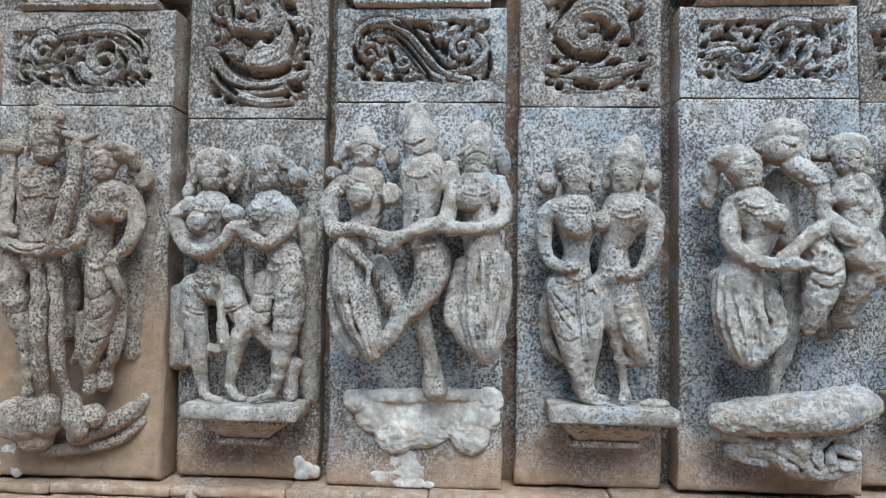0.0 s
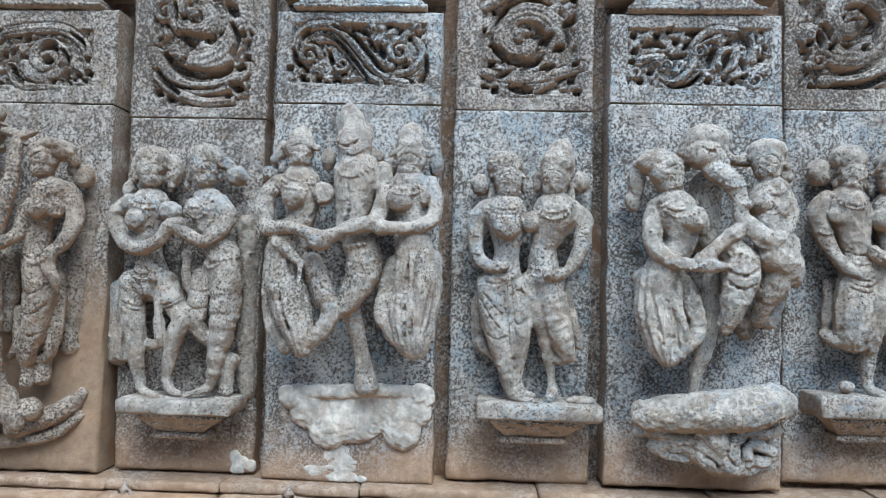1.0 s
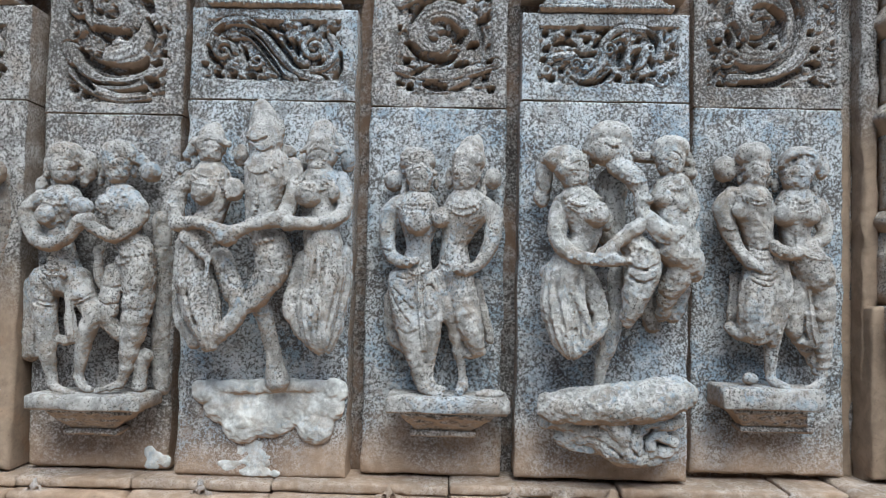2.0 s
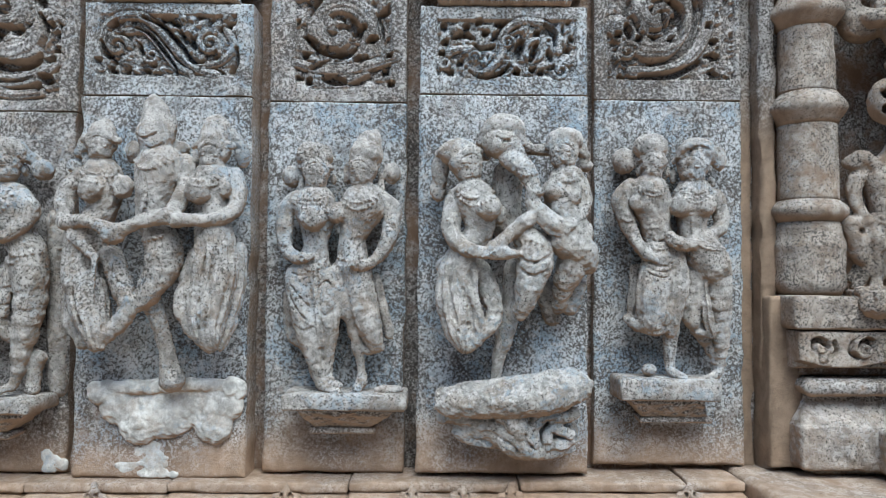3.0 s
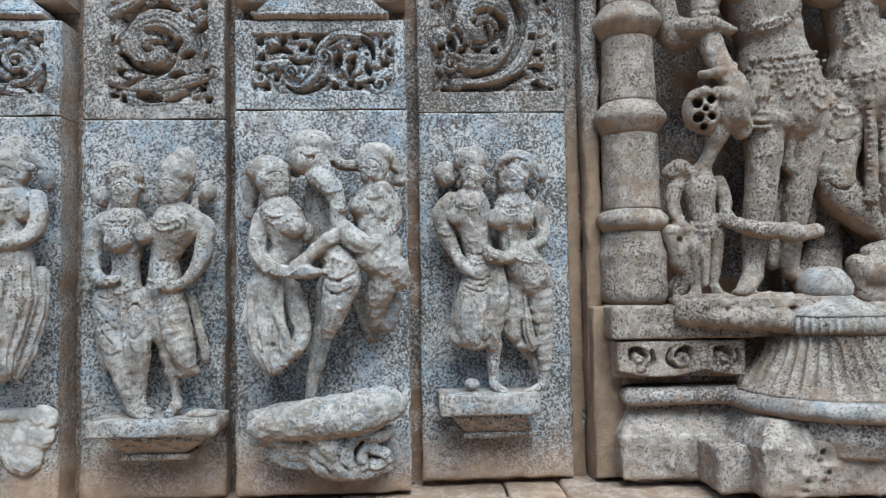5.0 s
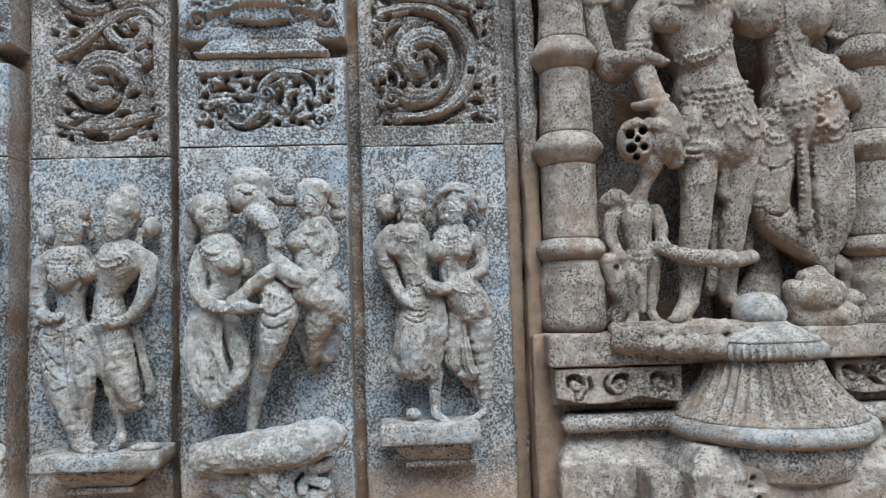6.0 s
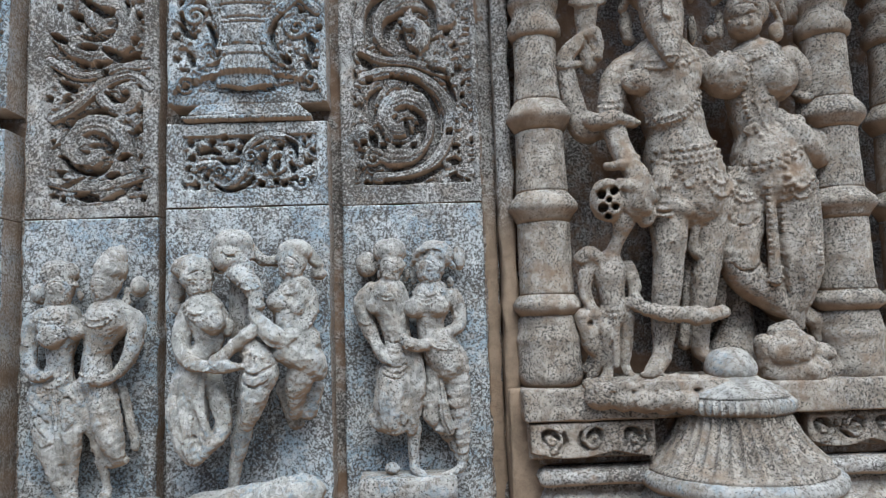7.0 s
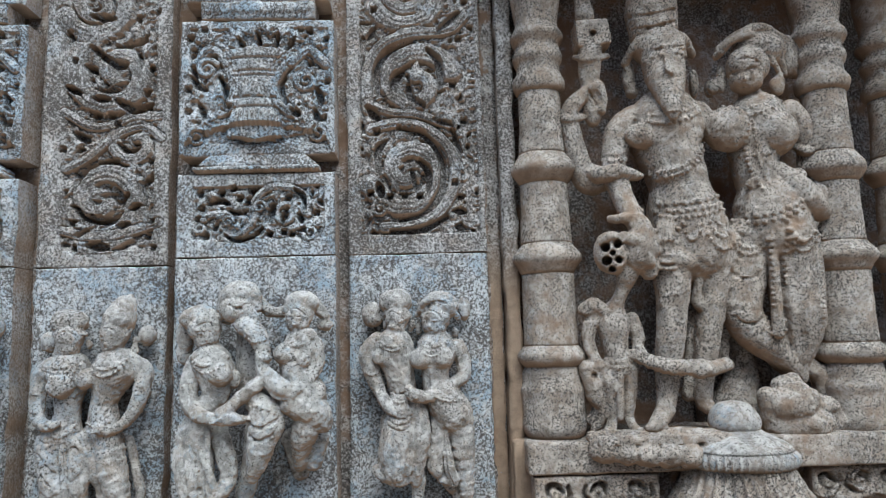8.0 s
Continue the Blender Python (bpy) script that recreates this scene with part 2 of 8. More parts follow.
        for kind, pts, r in self.laid:
            if kind == "bump":
                line, size = pts, np.array((r[0], min(r[0], r[1]) * 0.8, r[1]))
            else:
                gap = r * (2.3 if kind == "bead" else 0.7)
                size = np.array((r, r, r)) * (1.05 if kind == "bead" else 1.1)
                n_ = max(2, int(sum(np.linalg.norm(q - p) for p, q in zip(pts, pts[1:])) / gap) + 1)
                if len(pts) == 3:
                    ctrl = 2 * pts[1] - (pts[0] + pts[2]) / 2
                    line = [(1 - t) ** 2 * pts[0] + 2 * t * (1 - t) * ctrl + t * t * pts[2] for t in np.linspace(0, 1, n_)]
                else:
                    at = np.linspace(0, len(pts) - 1.001, n_)
                    line = [pts[int(t)] + (pts[int(t) + 1] - pts[int(t)]) * (t - int(t)) for t in at]
            for p in line:
                c = lay(p)
                if c is None:
                    continue
                if kind == "bead":
                    c[1] -= r * 0.25
                i0 = np.maximum(((c - size - 0.004 - lo) / h).astype(int), 0)
                i1 = np.minimum(((c + size + 0.004 - lo) / h).astype(int) + 2, n)
                s = tuple(slice(a, b) for a, b in zip(i0, i1))
                grid = np.stack(np.meshgrid(*[ax[m][s[m]] for m in range(3)], indexing="ij"), -1) - c
                v = (np.sqrt(((grid / size) ** 2).sum(-1)) - 1).astype(np.float32) * size.min()
                d[s] = np.maximum(d[s], -v) if kind == "groove" else np.minimum(d[s], v)
        d[:, -1, :] = np.maximum(d[:, -1, :], 0.002)
        ins = d < 0
        cells = np.zeros(n - 1, dtype=np.int8)
        corners = [(a, b, c) for a in (0, 1) for b in (0, 1) for c in (0, 1)]
        for a, b, c in corners:
            cells += ins[a:n[0] - 1 + a, b:n[1] - 1 + b, c:n[2] - 1 + c]
        idx = np.argwhere((cells > 0) & (cells < 8))
        ids = np.full(n - 1, -1, dtype=np.int64)
        ids[tuple(idx.T)] = np.arange(len(idx))
        pos, cnt = np.zeros((len(idx), 3)), np.zeros(len(idx))
        for a in corners:
            for m in range(3):
                if a[m] == 0:
                    b = list(a)
                    b[m] = 1
                    va, vb = d[tuple((idx + a).T)], d[tuple((idx + b).T)]
                    x = (va < 0) != (vb < 0)
                    t = np.where(x, va / np.where(x, va - vb, 1), 0)
                    pos += x[:, None] * (np.array(a) + t[:, None] * (np.array(b) - np.array(a)))
                    cnt += x
        v = lo + h * (idx + pos / cnt[:, None])
        quads = []
        for m in range(3):
            p, q = (m + 1) % 3, (m + 2) % 3
            sl0, sl1 = [slice(None)] * 3, [slice(None)] * 3
            sl0[m], sl1[m] = slice(0, -1), slice(1, None)
            e = np.argwhere(ins[tuple(sl0)] != ins[tuple(sl1)])
            e = e[(e[:, p] > 0) & (e[:, q] > 0) & (e[:, p] < n[p] - 1) & (e[:, q] < n[q] - 1)]
            flip = ins[tuple(e.T)]
            up, uq = np.zeros(3, int), np.zeros(3, int)
            up[p], uq[q] = 1, 1
            f = np.stack([ids[tuple((e - up - uq).T)], ids[tuple((e - uq).T)], ids[tuple(e.T)], ids[tuple((e - up).T)]], -1)
            f[~flip] = f[~flip][:, ::-1]
            quads.append(f)
        quads = np.concatenate(quads)
        quads = quads[(quads >= 0).all(1)]
        nv = normals_of(v, quads)
        off = 0.0022 * rng_noise(v, 0.030, seed) + 0.0016 * rng_noise(v, 0.011, seed + 1) + 0.0013 * rng_noise(v, 0.0055, seed + 2)
        off -= 0.004 * np.clip(rng_noise(v, 0.05, seed + 3) - 0.45, 0, 1)
        rock = rng_noise(v, 0.017, seed + 4)
        off -= 0.0020 * np.abs(rock) * (rng_noise(v, 0.09, seed + 5) > -0.1)
        v = v + nv * (wear * off)[:, None]
        return mesh_of(name, v, quads, material)


class Relief:
    """A carved face: heights over a flat field, u across and v up from its lower corner."""

    def __init__(self, width, height, step):
        self.w, self.h = width, height
        self.nu, self.nv = int(width / step) + 1, int(height / step) + 1
        self.u, self.v = np.meshgrid(np.linspace(0, width, self.nu), np.linspace(0, height, self.nv), indexing="ij")
        self.z = np.zeros_like(self.u)
        self.hole = np.zeros_like(self.u)

    def curve(self, pts, n=7):
        p = [np.array(q, float) for q in pts]
        if len(p) < 3:
            return p
        p = [2 * p[0] - p[1], *p, 2 * p[-1] - p[-2]]
        res = []
        for i in range(1, len(p) - 2):
            for s in np.linspace(0, 1, n, endpoint=False):
                a, b, c, d = p[i - 1:i + 3]
                res.append(0.5 * (2 * b + (c - a) * s + (2 * a - 5 * b + 4 * c - d) * s * s + (3 * b - a - 3 * c + d) * s**3))
        return res + [p[-2]]

    def away(self, line, reach):
        """Distance from the line and how far along it, near it only."""
        best, along = np.full(self.u.shape, 9.0), np.zeros(self.u.shape)
        for i, (p, q) in enumerate(zip(line, line[1:])):
            i0, i1 = sorted((p[0], q[0]))
            j0, j1 = sorted((p[1], q[1]))
            su = slice(max(int((i0 - reach) / self.w * self.nu), 0), max(int((i1 + reach) / self.w * self.nu) + 2, 0))
            sv = slice(max(int((j0 - reach) / self.h * self.nv), 0), max(int((j1 + reach) / self.h * self.nv) + 2, 0))
            u, v = self.u[su, sv], self.v[su, sv]
            if not u.size:
                continue
            e = q - p
            s = np.clip(((u - p[0]) * e[0] + (v - p[1]) * e[1]) / max(e @ e, 1e-12), 0, 1)
            d = np.hypot(u - p[0] - s * e[0], v - p[1] - s * e[1])
            near = d < best[su, sv]
            best[su, sv] = np.where(near, d, best[su, sv])
            along[su, sv] = np.where(near, (i + s) / (len(line) - 1), along[su, sv])
        return best, along

    def sink(self, u0, u1, v0, v1, depth):
        e = np.minimum(np.minimum(self.u - u0, u1 - self.u), np.minimum(self.v - v0, v1 - self.v))
        k = np.clip(e / 0.004, 0, 1)
        p = np.stack((self.u.ravel(), self.v.ravel(), 0 * self.u.ravel()), -1)
        curls = rng_noise(p, 0.011, 5).reshape(self.u.shape)
        fold = np.sin(7 * rng_noise(p, 0.034, 6).reshape(self.u.shape) + 2.5 * curls)
        self.z -= k * (depth - 0.0045 * fold - 0.002 * curls)
        self.inner = k
        # deep gaps between the leaves
        gap = rng_noise(p, 0.020, 7).reshape(self.u.shape) + 0.5 * curls
        self.hole = np.maximum(self.hole, k * np.clip((gap - 0.80) / 0.10, 0, 1) * 0.022)

    def band(self, pts, w, height):
        d, s = self.away(self.curve(pts), w * 1.5)
        x = d / w
        prof = np.sqrt(np.clip(1 - x * x, 0, 1)) * height - 0.0035 * np.exp(-((x - 0.42) / 0.14) ** 2)
        on = x < 1
        self.z = np.where(on, np.maximum(self.z, prof - 0.008), self.z)
        self.hole = np.where(x < 1.05, 0, self.hole)
        edge = np.exp(-((x - 1.18) / 0.12) ** 2)
        self.z -= 0.006 * edge

    def curl(self, u, v, r, turns, start, height):
        pts = []
        n = int(14 * turns)
        for i in range(n + 1):
            s = i / n
            a = radians(start) + turns * 6.283 * s
            rr = r * (1 - 0.82 * s)
            pts.append((u + rr * math.cos(a), v + rr * math.sin(a)))
        d, s = self.away([np.array(p) for p in pts], r * 0.3)
        w = r * (0.27 - 0.12 * s)
        x = d / w
        on = x < 1
        self.z = np.where(on, np.maximum(self.z, np.sqrt(np.clip(1 - x * x, 0, 1)) * height - 0.006 - 0.003 * np.exp(-(x / 0.13) ** 2) - 0.003 * np.exp(-((x - 0.5) / 0.10) ** 2)), self.z)
        self.hole = np.where(x < 1.1, 0, self.hole)
        self.z -= 0.006 * np.exp(-((x - 1.25) / 0.16) ** 2)

    def leaf(self, u, v, r, turn, height):
        du, dv = self.u - u, self.v - v
        ca, sa = math.cos(radians(turn)), math.sin(radians(turn))
        x, y = du * ca + dv * sa, dv * ca - du * sa
        y = y + 0.35 * x * x / r
        ang = np.arctan2(y, x + 0.6 * r)
        rad = np.hypot(x, y * 1.35)
        lobes = 0.80 + 0.20 * np.cos(9 * ang)
        t = rad / (r * lobes)
        prof = height * np.sqrt(np.clip(1 - t * t, 0, 1)) - 0.007 - 0.003 * np.abs(np.sin(4.5 * ang)) * np.clip(1 - t, 0, 1) ** 0.3
        self.z = np.where(t < 1, np.maximum(self.z, prof), self.z)
        self.hole = np.where(t < 1, 0, self.hole)

    def slot(self, pts, w, depth):
        d, s = self.away(self.curve(pts), w * 1.6)
        ww = w * (0.45 + 0.55 * np.sin(np.pi * np.clip(0.08 + 0.84 * s, 0, 1)))
        self.hole = np.maximum(self.hole, depth * np.clip((1.12 - d / ww) / 0.24, 0, 1))

    def pot(self):
        """A ribbed vase with a wide lip, a belt of lozenges and a fluted foot."""
        cu = self.w * 0.49
        u, v = self.u - cu, self.v / self.h
        half = np.interp(v, [0.10, 0.14, 0.34, 0.40, 0.60, 0.66, 0.70, 0.76, 0.79], [0.0, 0.075, 0.056, 0.056, 0.060, 0.060, 0.082, 0.082, 0.0])
        x = np.abs(u) / np.maximum(half, 1e-4)
        prof = 0.026 * np.sqrt(np.clip(1 - x * x * 0.8, 0, 1))
        prof += 0.0025 * np.where((v > 0.14) & (v < 0.33), np.sin(u * 520), 0)
        prof += 0.003 * np.where((v > 0.42) & (v < 0.55), np.cos(u * 190) * np.cos((v - 0.485) * 45), 0)
        for level in (0.335, 0.405, 0.565, 0.60, 0.695):
            prof -= 0.006 * np.exp(-((v - level) / 0.010) ** 2)
        on = (x < 1) & (v > 0.1) & (v < 0.79)
        self.z = np.where(on, prof - 0.004, self.z)
        self.hole = np.where(on | (x < 1.15), 0, self.hole)


def slab(name, x0, x1, z0, z1, y, thick, material, step=0.006, carve=None, seed=1, worn=0.005, rough=1.0, skew=0.0, flush="", label="", parent=None):
    """A dressed block whose front, at y, is worn and may be carved."""
    r = Relief(x1 - x0, z1 - z0, step)
    if carve:
        carve(r)
    p = np.stack(((r.u + x0).ravel(), 0 * r.u.ravel() + y, (r.v + z0).ravel()), -1)
    wob = lambda s, k: rng_noise(p, s, seed + k).reshape(r.u.shape)
    e = np.minimum(np.minimum(r.u, r.w - r.u), np.minimum(r.v + 9 * ("low" in flush), r.h - r.v + 9 * ("high" in flush)))
    bite = worn * (1 + 0.9 * wob(0.045, 3) + 0.5 * wob(0.012, 4))
    z = r.z - r.hole + rough * (0.0016 * wob(0.07, 0) + 0.0010 * wob(0.018, 1) + 0.0005 * wob(0.008, 2))
    z -= np.clip(bite, 0.001, 1) * np.clip(1 - e / np.maximum(worn * 1.6, 1e-5), 0, 1) ** 2
    inset = 0.0026 * rough * wob(0.05, 5)
    u = np.where(r.u == 0, inset, np.where(r.u == r.w, r.w + inset, r.u))
    v = np.where(r.v == 0, inset * 0.8, np.where(r.v == r.h, r.h + inset * 0.5, r.v))
    shift = skew * r.v
    front = np.stack(((u + x0 + shift).ravel(), (y - z).ravel(), (v + z0).ravel()), -1)
    ids = np.arange(r.nu * r.nv).reshape(r.nu, r.nv)
    quads = np.stack((ids[:-1, :-1], ids[1:, :-1], ids[1:, 1:], ids[:-1, 1:]), -1).reshape(-1, 4)
    ring = np.concatenate((ids[:, 0], ids[-1, 1:], ids[-2::-1, -1], ids[0, -2:0:-1]))
    rear = front[ring].copy()
    rear[:, 1] = y + thick
    k = len(front) + np.arange(len(ring))
    sides = np.stack((ring, k, np.roll(k, -1), np.roll(ring, -1)), -1)
    faces = np.concatenate((quads, sides)).tolist() + [k[::-1].tolist()]
    me = mesh_of(name, np.concatenate((front, rear)), faces, material)
    sharp = np.ones(len(me.polygons), bool)
    sharp[len(quads):] = False
    me.polygons.foreach_set("use_smooth", sharp)
    ob = new(name, me)
    ob.parent = parent
    if label:
        tagged(ob, label)
    return ob


def lathe(name, profile, material, parent=None, around=64, flutes=(), beads=(), seed=1, wear=0.0016, label=""):
    """A turned shaft: rows of (radius, height). flutes: (from, to, count, depth) of heights, beads likewise."""
    rows = []
    for (r0, z0), (r1, z1) in zip(profile, profile[1:]):
        n = max(1, int(math.hypot(r1 - r0, z1 - z0) / 0.008))
        rows += [(r0 + (r1 - r0) * i / n, z0 + (z1 - z0) * i / n) for i in range(n)]
    rows.append(profile[-1])
    for _ in range(1):
        rows = [rows[0]] + [((a[0] + 2 * b[0] + c[0]) / 4, (a[1] + 2 * b[1] + c[1]) / 4) for a, b, c in zip(rows, rows[1:], rows[2:])] + [rows[-1]]
    ang = np.linspace(0, 2 * np.pi, around, endpoint=False)
    v = []
    for r, z in rows:
        rr = np.full(around, r)
        for a, b, count, depth in flutes:
            if a <= z <= b:
                rr = rr - depth * np.abs(np.sin(ang * count / 2)) ** 0.6 + depth * 0.5
        v.append(np.stack((rr * np.cos(ang), rr * np.sin(ang), np.full(around, z)), -1))
    v = np.concatenate(v)
    ids = np.arange(len(v)).reshape(len(rows), around)
    nxt = np.roll(ids, -1, axis=1)
    quads = np.stack((ids[:-1], nxt[:-1], nxt[1:], ids[1:]), -1).reshape(-1, 4)
    nv = normals_of(v, quads)
    off = rng_noise(v + seed, 0.03, seed) + 0.6 * rng_noise(v + seed, 0.011, seed + 1)
    v = v + nv * (wear * off)[:, None]
    me = mesh_of(name, v, quads.tolist() + [ids[0][::-1].tolist(), ids[-1].tolist()], material)
    ob = new(name, me)
    ob.parent = parent
    if label:
        tagged(ob, label)
    return ob


def block(name, x0, x1, y0, y1, z0, z1, material, parent=None, soft=0.006, seed=1, step=0.012, wear=1.0, label=""):
    """A worn block of stone: a box with rounded, chipped edges."""
    lo, hi = np.array((x0, y0, z0)), np.array((x1, y1, z1))
    size = hi - lo
    verts, faces = [], []
    count = 0
    for m in range(3):
        p, q = (m + 1) % 3, (m + 2) % 3
        a = np.unique(np.concatenate(([0, soft / 2, soft], np.linspace(soft, size[p] - soft, max(2, min(60, int(size[p] / step)))), [size[p] - soft / 2, size[p]])))
        b = np.unique(np.concatenate(([0, soft / 2, soft], np.linspace(soft, size[q] - soft, max(2, min(60, int(size[q] / step)))), [size[q] - soft / 2, size[q]])))
        A, B = np.meshgrid(a, b, indexing="ij")
        ids = np.arange(A.size).reshape(A.shape)
        for end in (0, 1):
            g = np.zeros((A.size, 3))
            g[:, p], g[:, q], g[:, m] = A.ravel(), B.ravel(), size[m] * end
            f = np.stack((ids[:-1, :-1], ids[1:, :-1], ids[1:, 1:], ids[:-1, 1:]), -1).reshape(-1, 4)
            faces.append((f if end else f[:, ::-1]) + count)
            verts.append(g)
            count += A.size
    v = np.concatenate(verts)
    core = np.clip(v, soft, size - soft)
    out = v - core
    ln = np.linalg.norm(out, axis=1, keepdims=True)
    d = np.where(ln > 0, out / np.maximum(ln, 1e-9), 0)
    w = lo + v
    off = wear * (0.0018 * rng_noise(w, 0.05, seed) + 0.0013 * rng_noise(w, 0.016, seed + 1))
    chip = -0.006 * wear * np.clip(rng_noise(w, 0.035, seed + 2) - 0.1, 0, 1) * ((np.abs(out) > soft * 0.4).sum(1) > 1)
    v = lo + core + d * (soft + off + chip)[:, None]
    bm = bmesh.new()
    vs = [bm.verts.new(c) for c in v]
    for f in np.concatenate(faces).tolist():
        bm.faces.new([vs[i] for i in f])
    bmesh.ops.remove_doubles(bm, verts=bm.verts, dist=0.0008)
    bmesh.ops.recalc_face_normals(bm, faces=bm.faces)
    me = bpy.data.meshes.new(name)
    bm.to_mesh(me)
    bm.free()
    me.materials.append(material)
    me.polygons.foreach_set("use_smooth", [True] * len(me.polygons))
    ob = new(name, me)
    ob.parent = parent
    if label:
        tagged(ob, label)
    return ob


def thing(name, at, label, category, group="", kind=""):
    e = new(name)
    e.matrix_world = Matrix.Translation(at)
    e.empty_display_size = 0.05
    return tagged(e, label, category, group, kind)


def under(ob, parent):
    """Make ob, built in the world, a part of parent where it stands."""
    ob.parent = parent
    ob.matrix_parent_inverse = Matrix.Translation(parent.matrix_world.translation).inverted()
    return ob


def statue(name, build, at, material, label, group="", seed=1, step=0.0027, wear=1.0, back=0.012, category="statue"):
    c = Carving(step)
    build(c)
    ob = new(name, c.mesh(name, material, seed, wear, back))
    ob.matrix_world = Matrix.Translation(at)
    return tagged(ob, label, category, group)


# ---- the carvings, figure by figure and panel by panel ----
def carve_couple_with_staff(c):
    c.ball((-0.042, -0.088, 0.748), (0.036, 0.036, 0.040))
    c.ball((-0.036, -0.092, 0.720), (0.028, 0.028, 0.027))
    c.face((-0.009, 0.730), 0.033, 0.050)
    c.tube([(-0.085, -0.086, 0.755, 0.007), (-0.057, -0.098, 0.772, 0.008), (-0.031, -0.103, 0.777, 0.008), (-0.014, -0.098, 0.772, 0.008), (-0.002, -0.086, 0.754, 0.007)], rings=6)
    c.ball((-0.094, -0.072, 0.727), (0.008, 0.010, 0.014))
    c.ball((-0.009, -0.072, 0.727), (0.008, 0.010, 0.014))
    c.ball((-0.044, -0.078, 0.807), (0.039, 0.035, 0.030))
    c.ball((-0.049, -0.071, 0.835), (0.020, 0.017, 0.017))
    c.tube([(-0.098, -0.071, 0.776, 0.006), (-0.032, -0.106, 0.786, 0.006), (0.000, -0.076, 0.780, 0.006)], rings=8)
    c.ball((-0.017, -0.065, 0.767), (0.012, 0.014, 0.030))
    c.tube([(-0.055, -0.068, 0.697, 0.024), (-0.053, -0.071, 0.679, 0.028), (-0.057, -0.071, 0.658, 0.047), (-0.053, -0.078, 0.604, 0.045), (-0.054, -0.078, 0.555, 0.037), (-0.049, -0.078, 0.516, 0.040), (-0.048, -0.073, 0.484, 0.043)])
    c.beads([(-0.099, 0.669), (-0.047, 0.639), (0.001, 0.678)], 0.0040)
    c.beads([(-0.092, 0.652), (-0.048, 0.617), (-0.001, 0.656)], 0.0040)
    c.beads([(-0.078, 0.632), (-0.054, 0.574), (-0.016, 0.523)], 0.0032)
    c.groove([(-0.096, 0.526), (-0.049, 0.513), (0.004, 0.524)], 0.0027)
    c.groove([(-0.095, 0.508), (-0.048, 0.495), (0.005, 0.509)], 0.0027)
    c.groove([(-0.094, 0.626), (-0.073, 0.606), (-0.054, 0.626)], 0.0027)
    c.groove([(-0.033, 0.626), (-0.015, 0.613), (-0.003, 0.633)], 0.0027)
    c.tube([(-0.107, -0.065, 0.654, 0.022), (-0.133, -0.065, 0.614, 0.019), (-0.138, -0.078, 0.561, 0.018)])
    c.ball((-0.126, -0.083, 0.734), (0.031, 0.022, 0.023))
    c.tube([(-0.123, -0.085, 0.712, 0.014), (-0.122, -0.090, 0.644, 0.015), (-0.119, -0.099, 0.553, 0.015)])
    c.ball((-0.114, -0.101, 0.537), (0.027, 0.021, 0.022))
    c.tube([(-0.118, -0.101, 0.514, 0.017), (-0.052, -0.116, 0.499, 0.013), (0.011, -0.123, 0.500, 0.015), (0.058, -0.116, 0.518, 0.016), (0.066, -0.099, 0.555, 0.017), (0.062, -0.083, 0.595, 0.016)])
    c.tube([(0.045, -0.099, 0.747, 0.014), (0.044, -0.109, 0.681, 0.017), (0.036, -0.118, 0.604, 0.018), (0.025, -0.123, 0.546, 0.020), (0.009, -0.125, 0.502, 0.018)])
    c.tube([(0.011, -0.092, 0.764, 0.010), (0.049, -0.101, 0.752, 0.012), (0.083, -0.092, 0.762, 0.008)])
    c.ball((0.056, -0.094, 0.738), (0.016, 0.010, 0.010))
    c.tube([(-0.112, -0.071, 0.474, 0.034), (-0.111, -0.071, 0.399, 0.032), (-0.095, -0.066, 0.328, 0.024), (-0.085, -0.061, 0.269, 0.016), (-0.081, -0.059, 0.217, 0.014), (-0.078, -0.057, 0.163, 0.015)], rings=7, deep=1.6)
    c.tube([(-0.042, -0.090, 0.475, 0.021), (-0.036, -0.090, 0.388, 0.020), (-0.038, -0.090, 0.311, 0.021), (-0.037, -0.083, 0.247, 0.020), (-0.033, -0.073, 0.205, 0.016), (-0.032, -0.066, 0.181, 0.012)])
    c.tube([(-0.004, -0.099, 0.477, 0.015), (0.009, -0.099, 0.402, 0.016), (0.009, -0.097, 0.325, 0.016), (0.011, -0.092, 0.262, 0.015), (0.018, -0.083, 0.210, 0.013), (0.028, -0.071, 0.171, 0.012)])
    c.tube([(0.003, -0.047, 0.476, 0.022), (0.006, -0.042, 0.400, 0.022), (0.003, -0.040, 0.308, 0.018)])
    c.groove([(-0.057, 0.451), (-0.049, 0.349), (-0.050, 0.247)], 0.0027)
    c.groove([(-0.025, 0.465), (-0.020, 0.349), (-0.013, 0.235)], 0.0027)
    c.beads([(-0.123, 0.386), (-0.099, 0.373), (-0.070, 0.384)], 0.0037)
    c.groove([(-0.125, 0.363), (-0.098, 0.353), (-0.071, 0.364)], 0.0027)
    c.ball((0.100, -0.085, 0.704), (0.032, 0.032, 0.036))
    c.ball((0.100, -0.088, 0.678), (0.025, 0.026, 0.024))
    c.face((0.111, 0.688), 0.030, 0.045)
    c.tube([(0.078, -0.094, 0.727, 0.012), (0.118, -0.099, 0.737, 0.015), (0.151, -0.083, 0.727, 0.015), (0.162, -0.066, 0.699, 0.013)], rings=5)
    c.ball((0.130, -0.073, 0.724), (0.037, 0.030, 0.026))
    c.ball((0.170, -0.040, 0.669), (0.024, 0.024, 0.028))
    c.ball((0.150, -0.047, 0.692), (0.017, 0.016, 0.026))
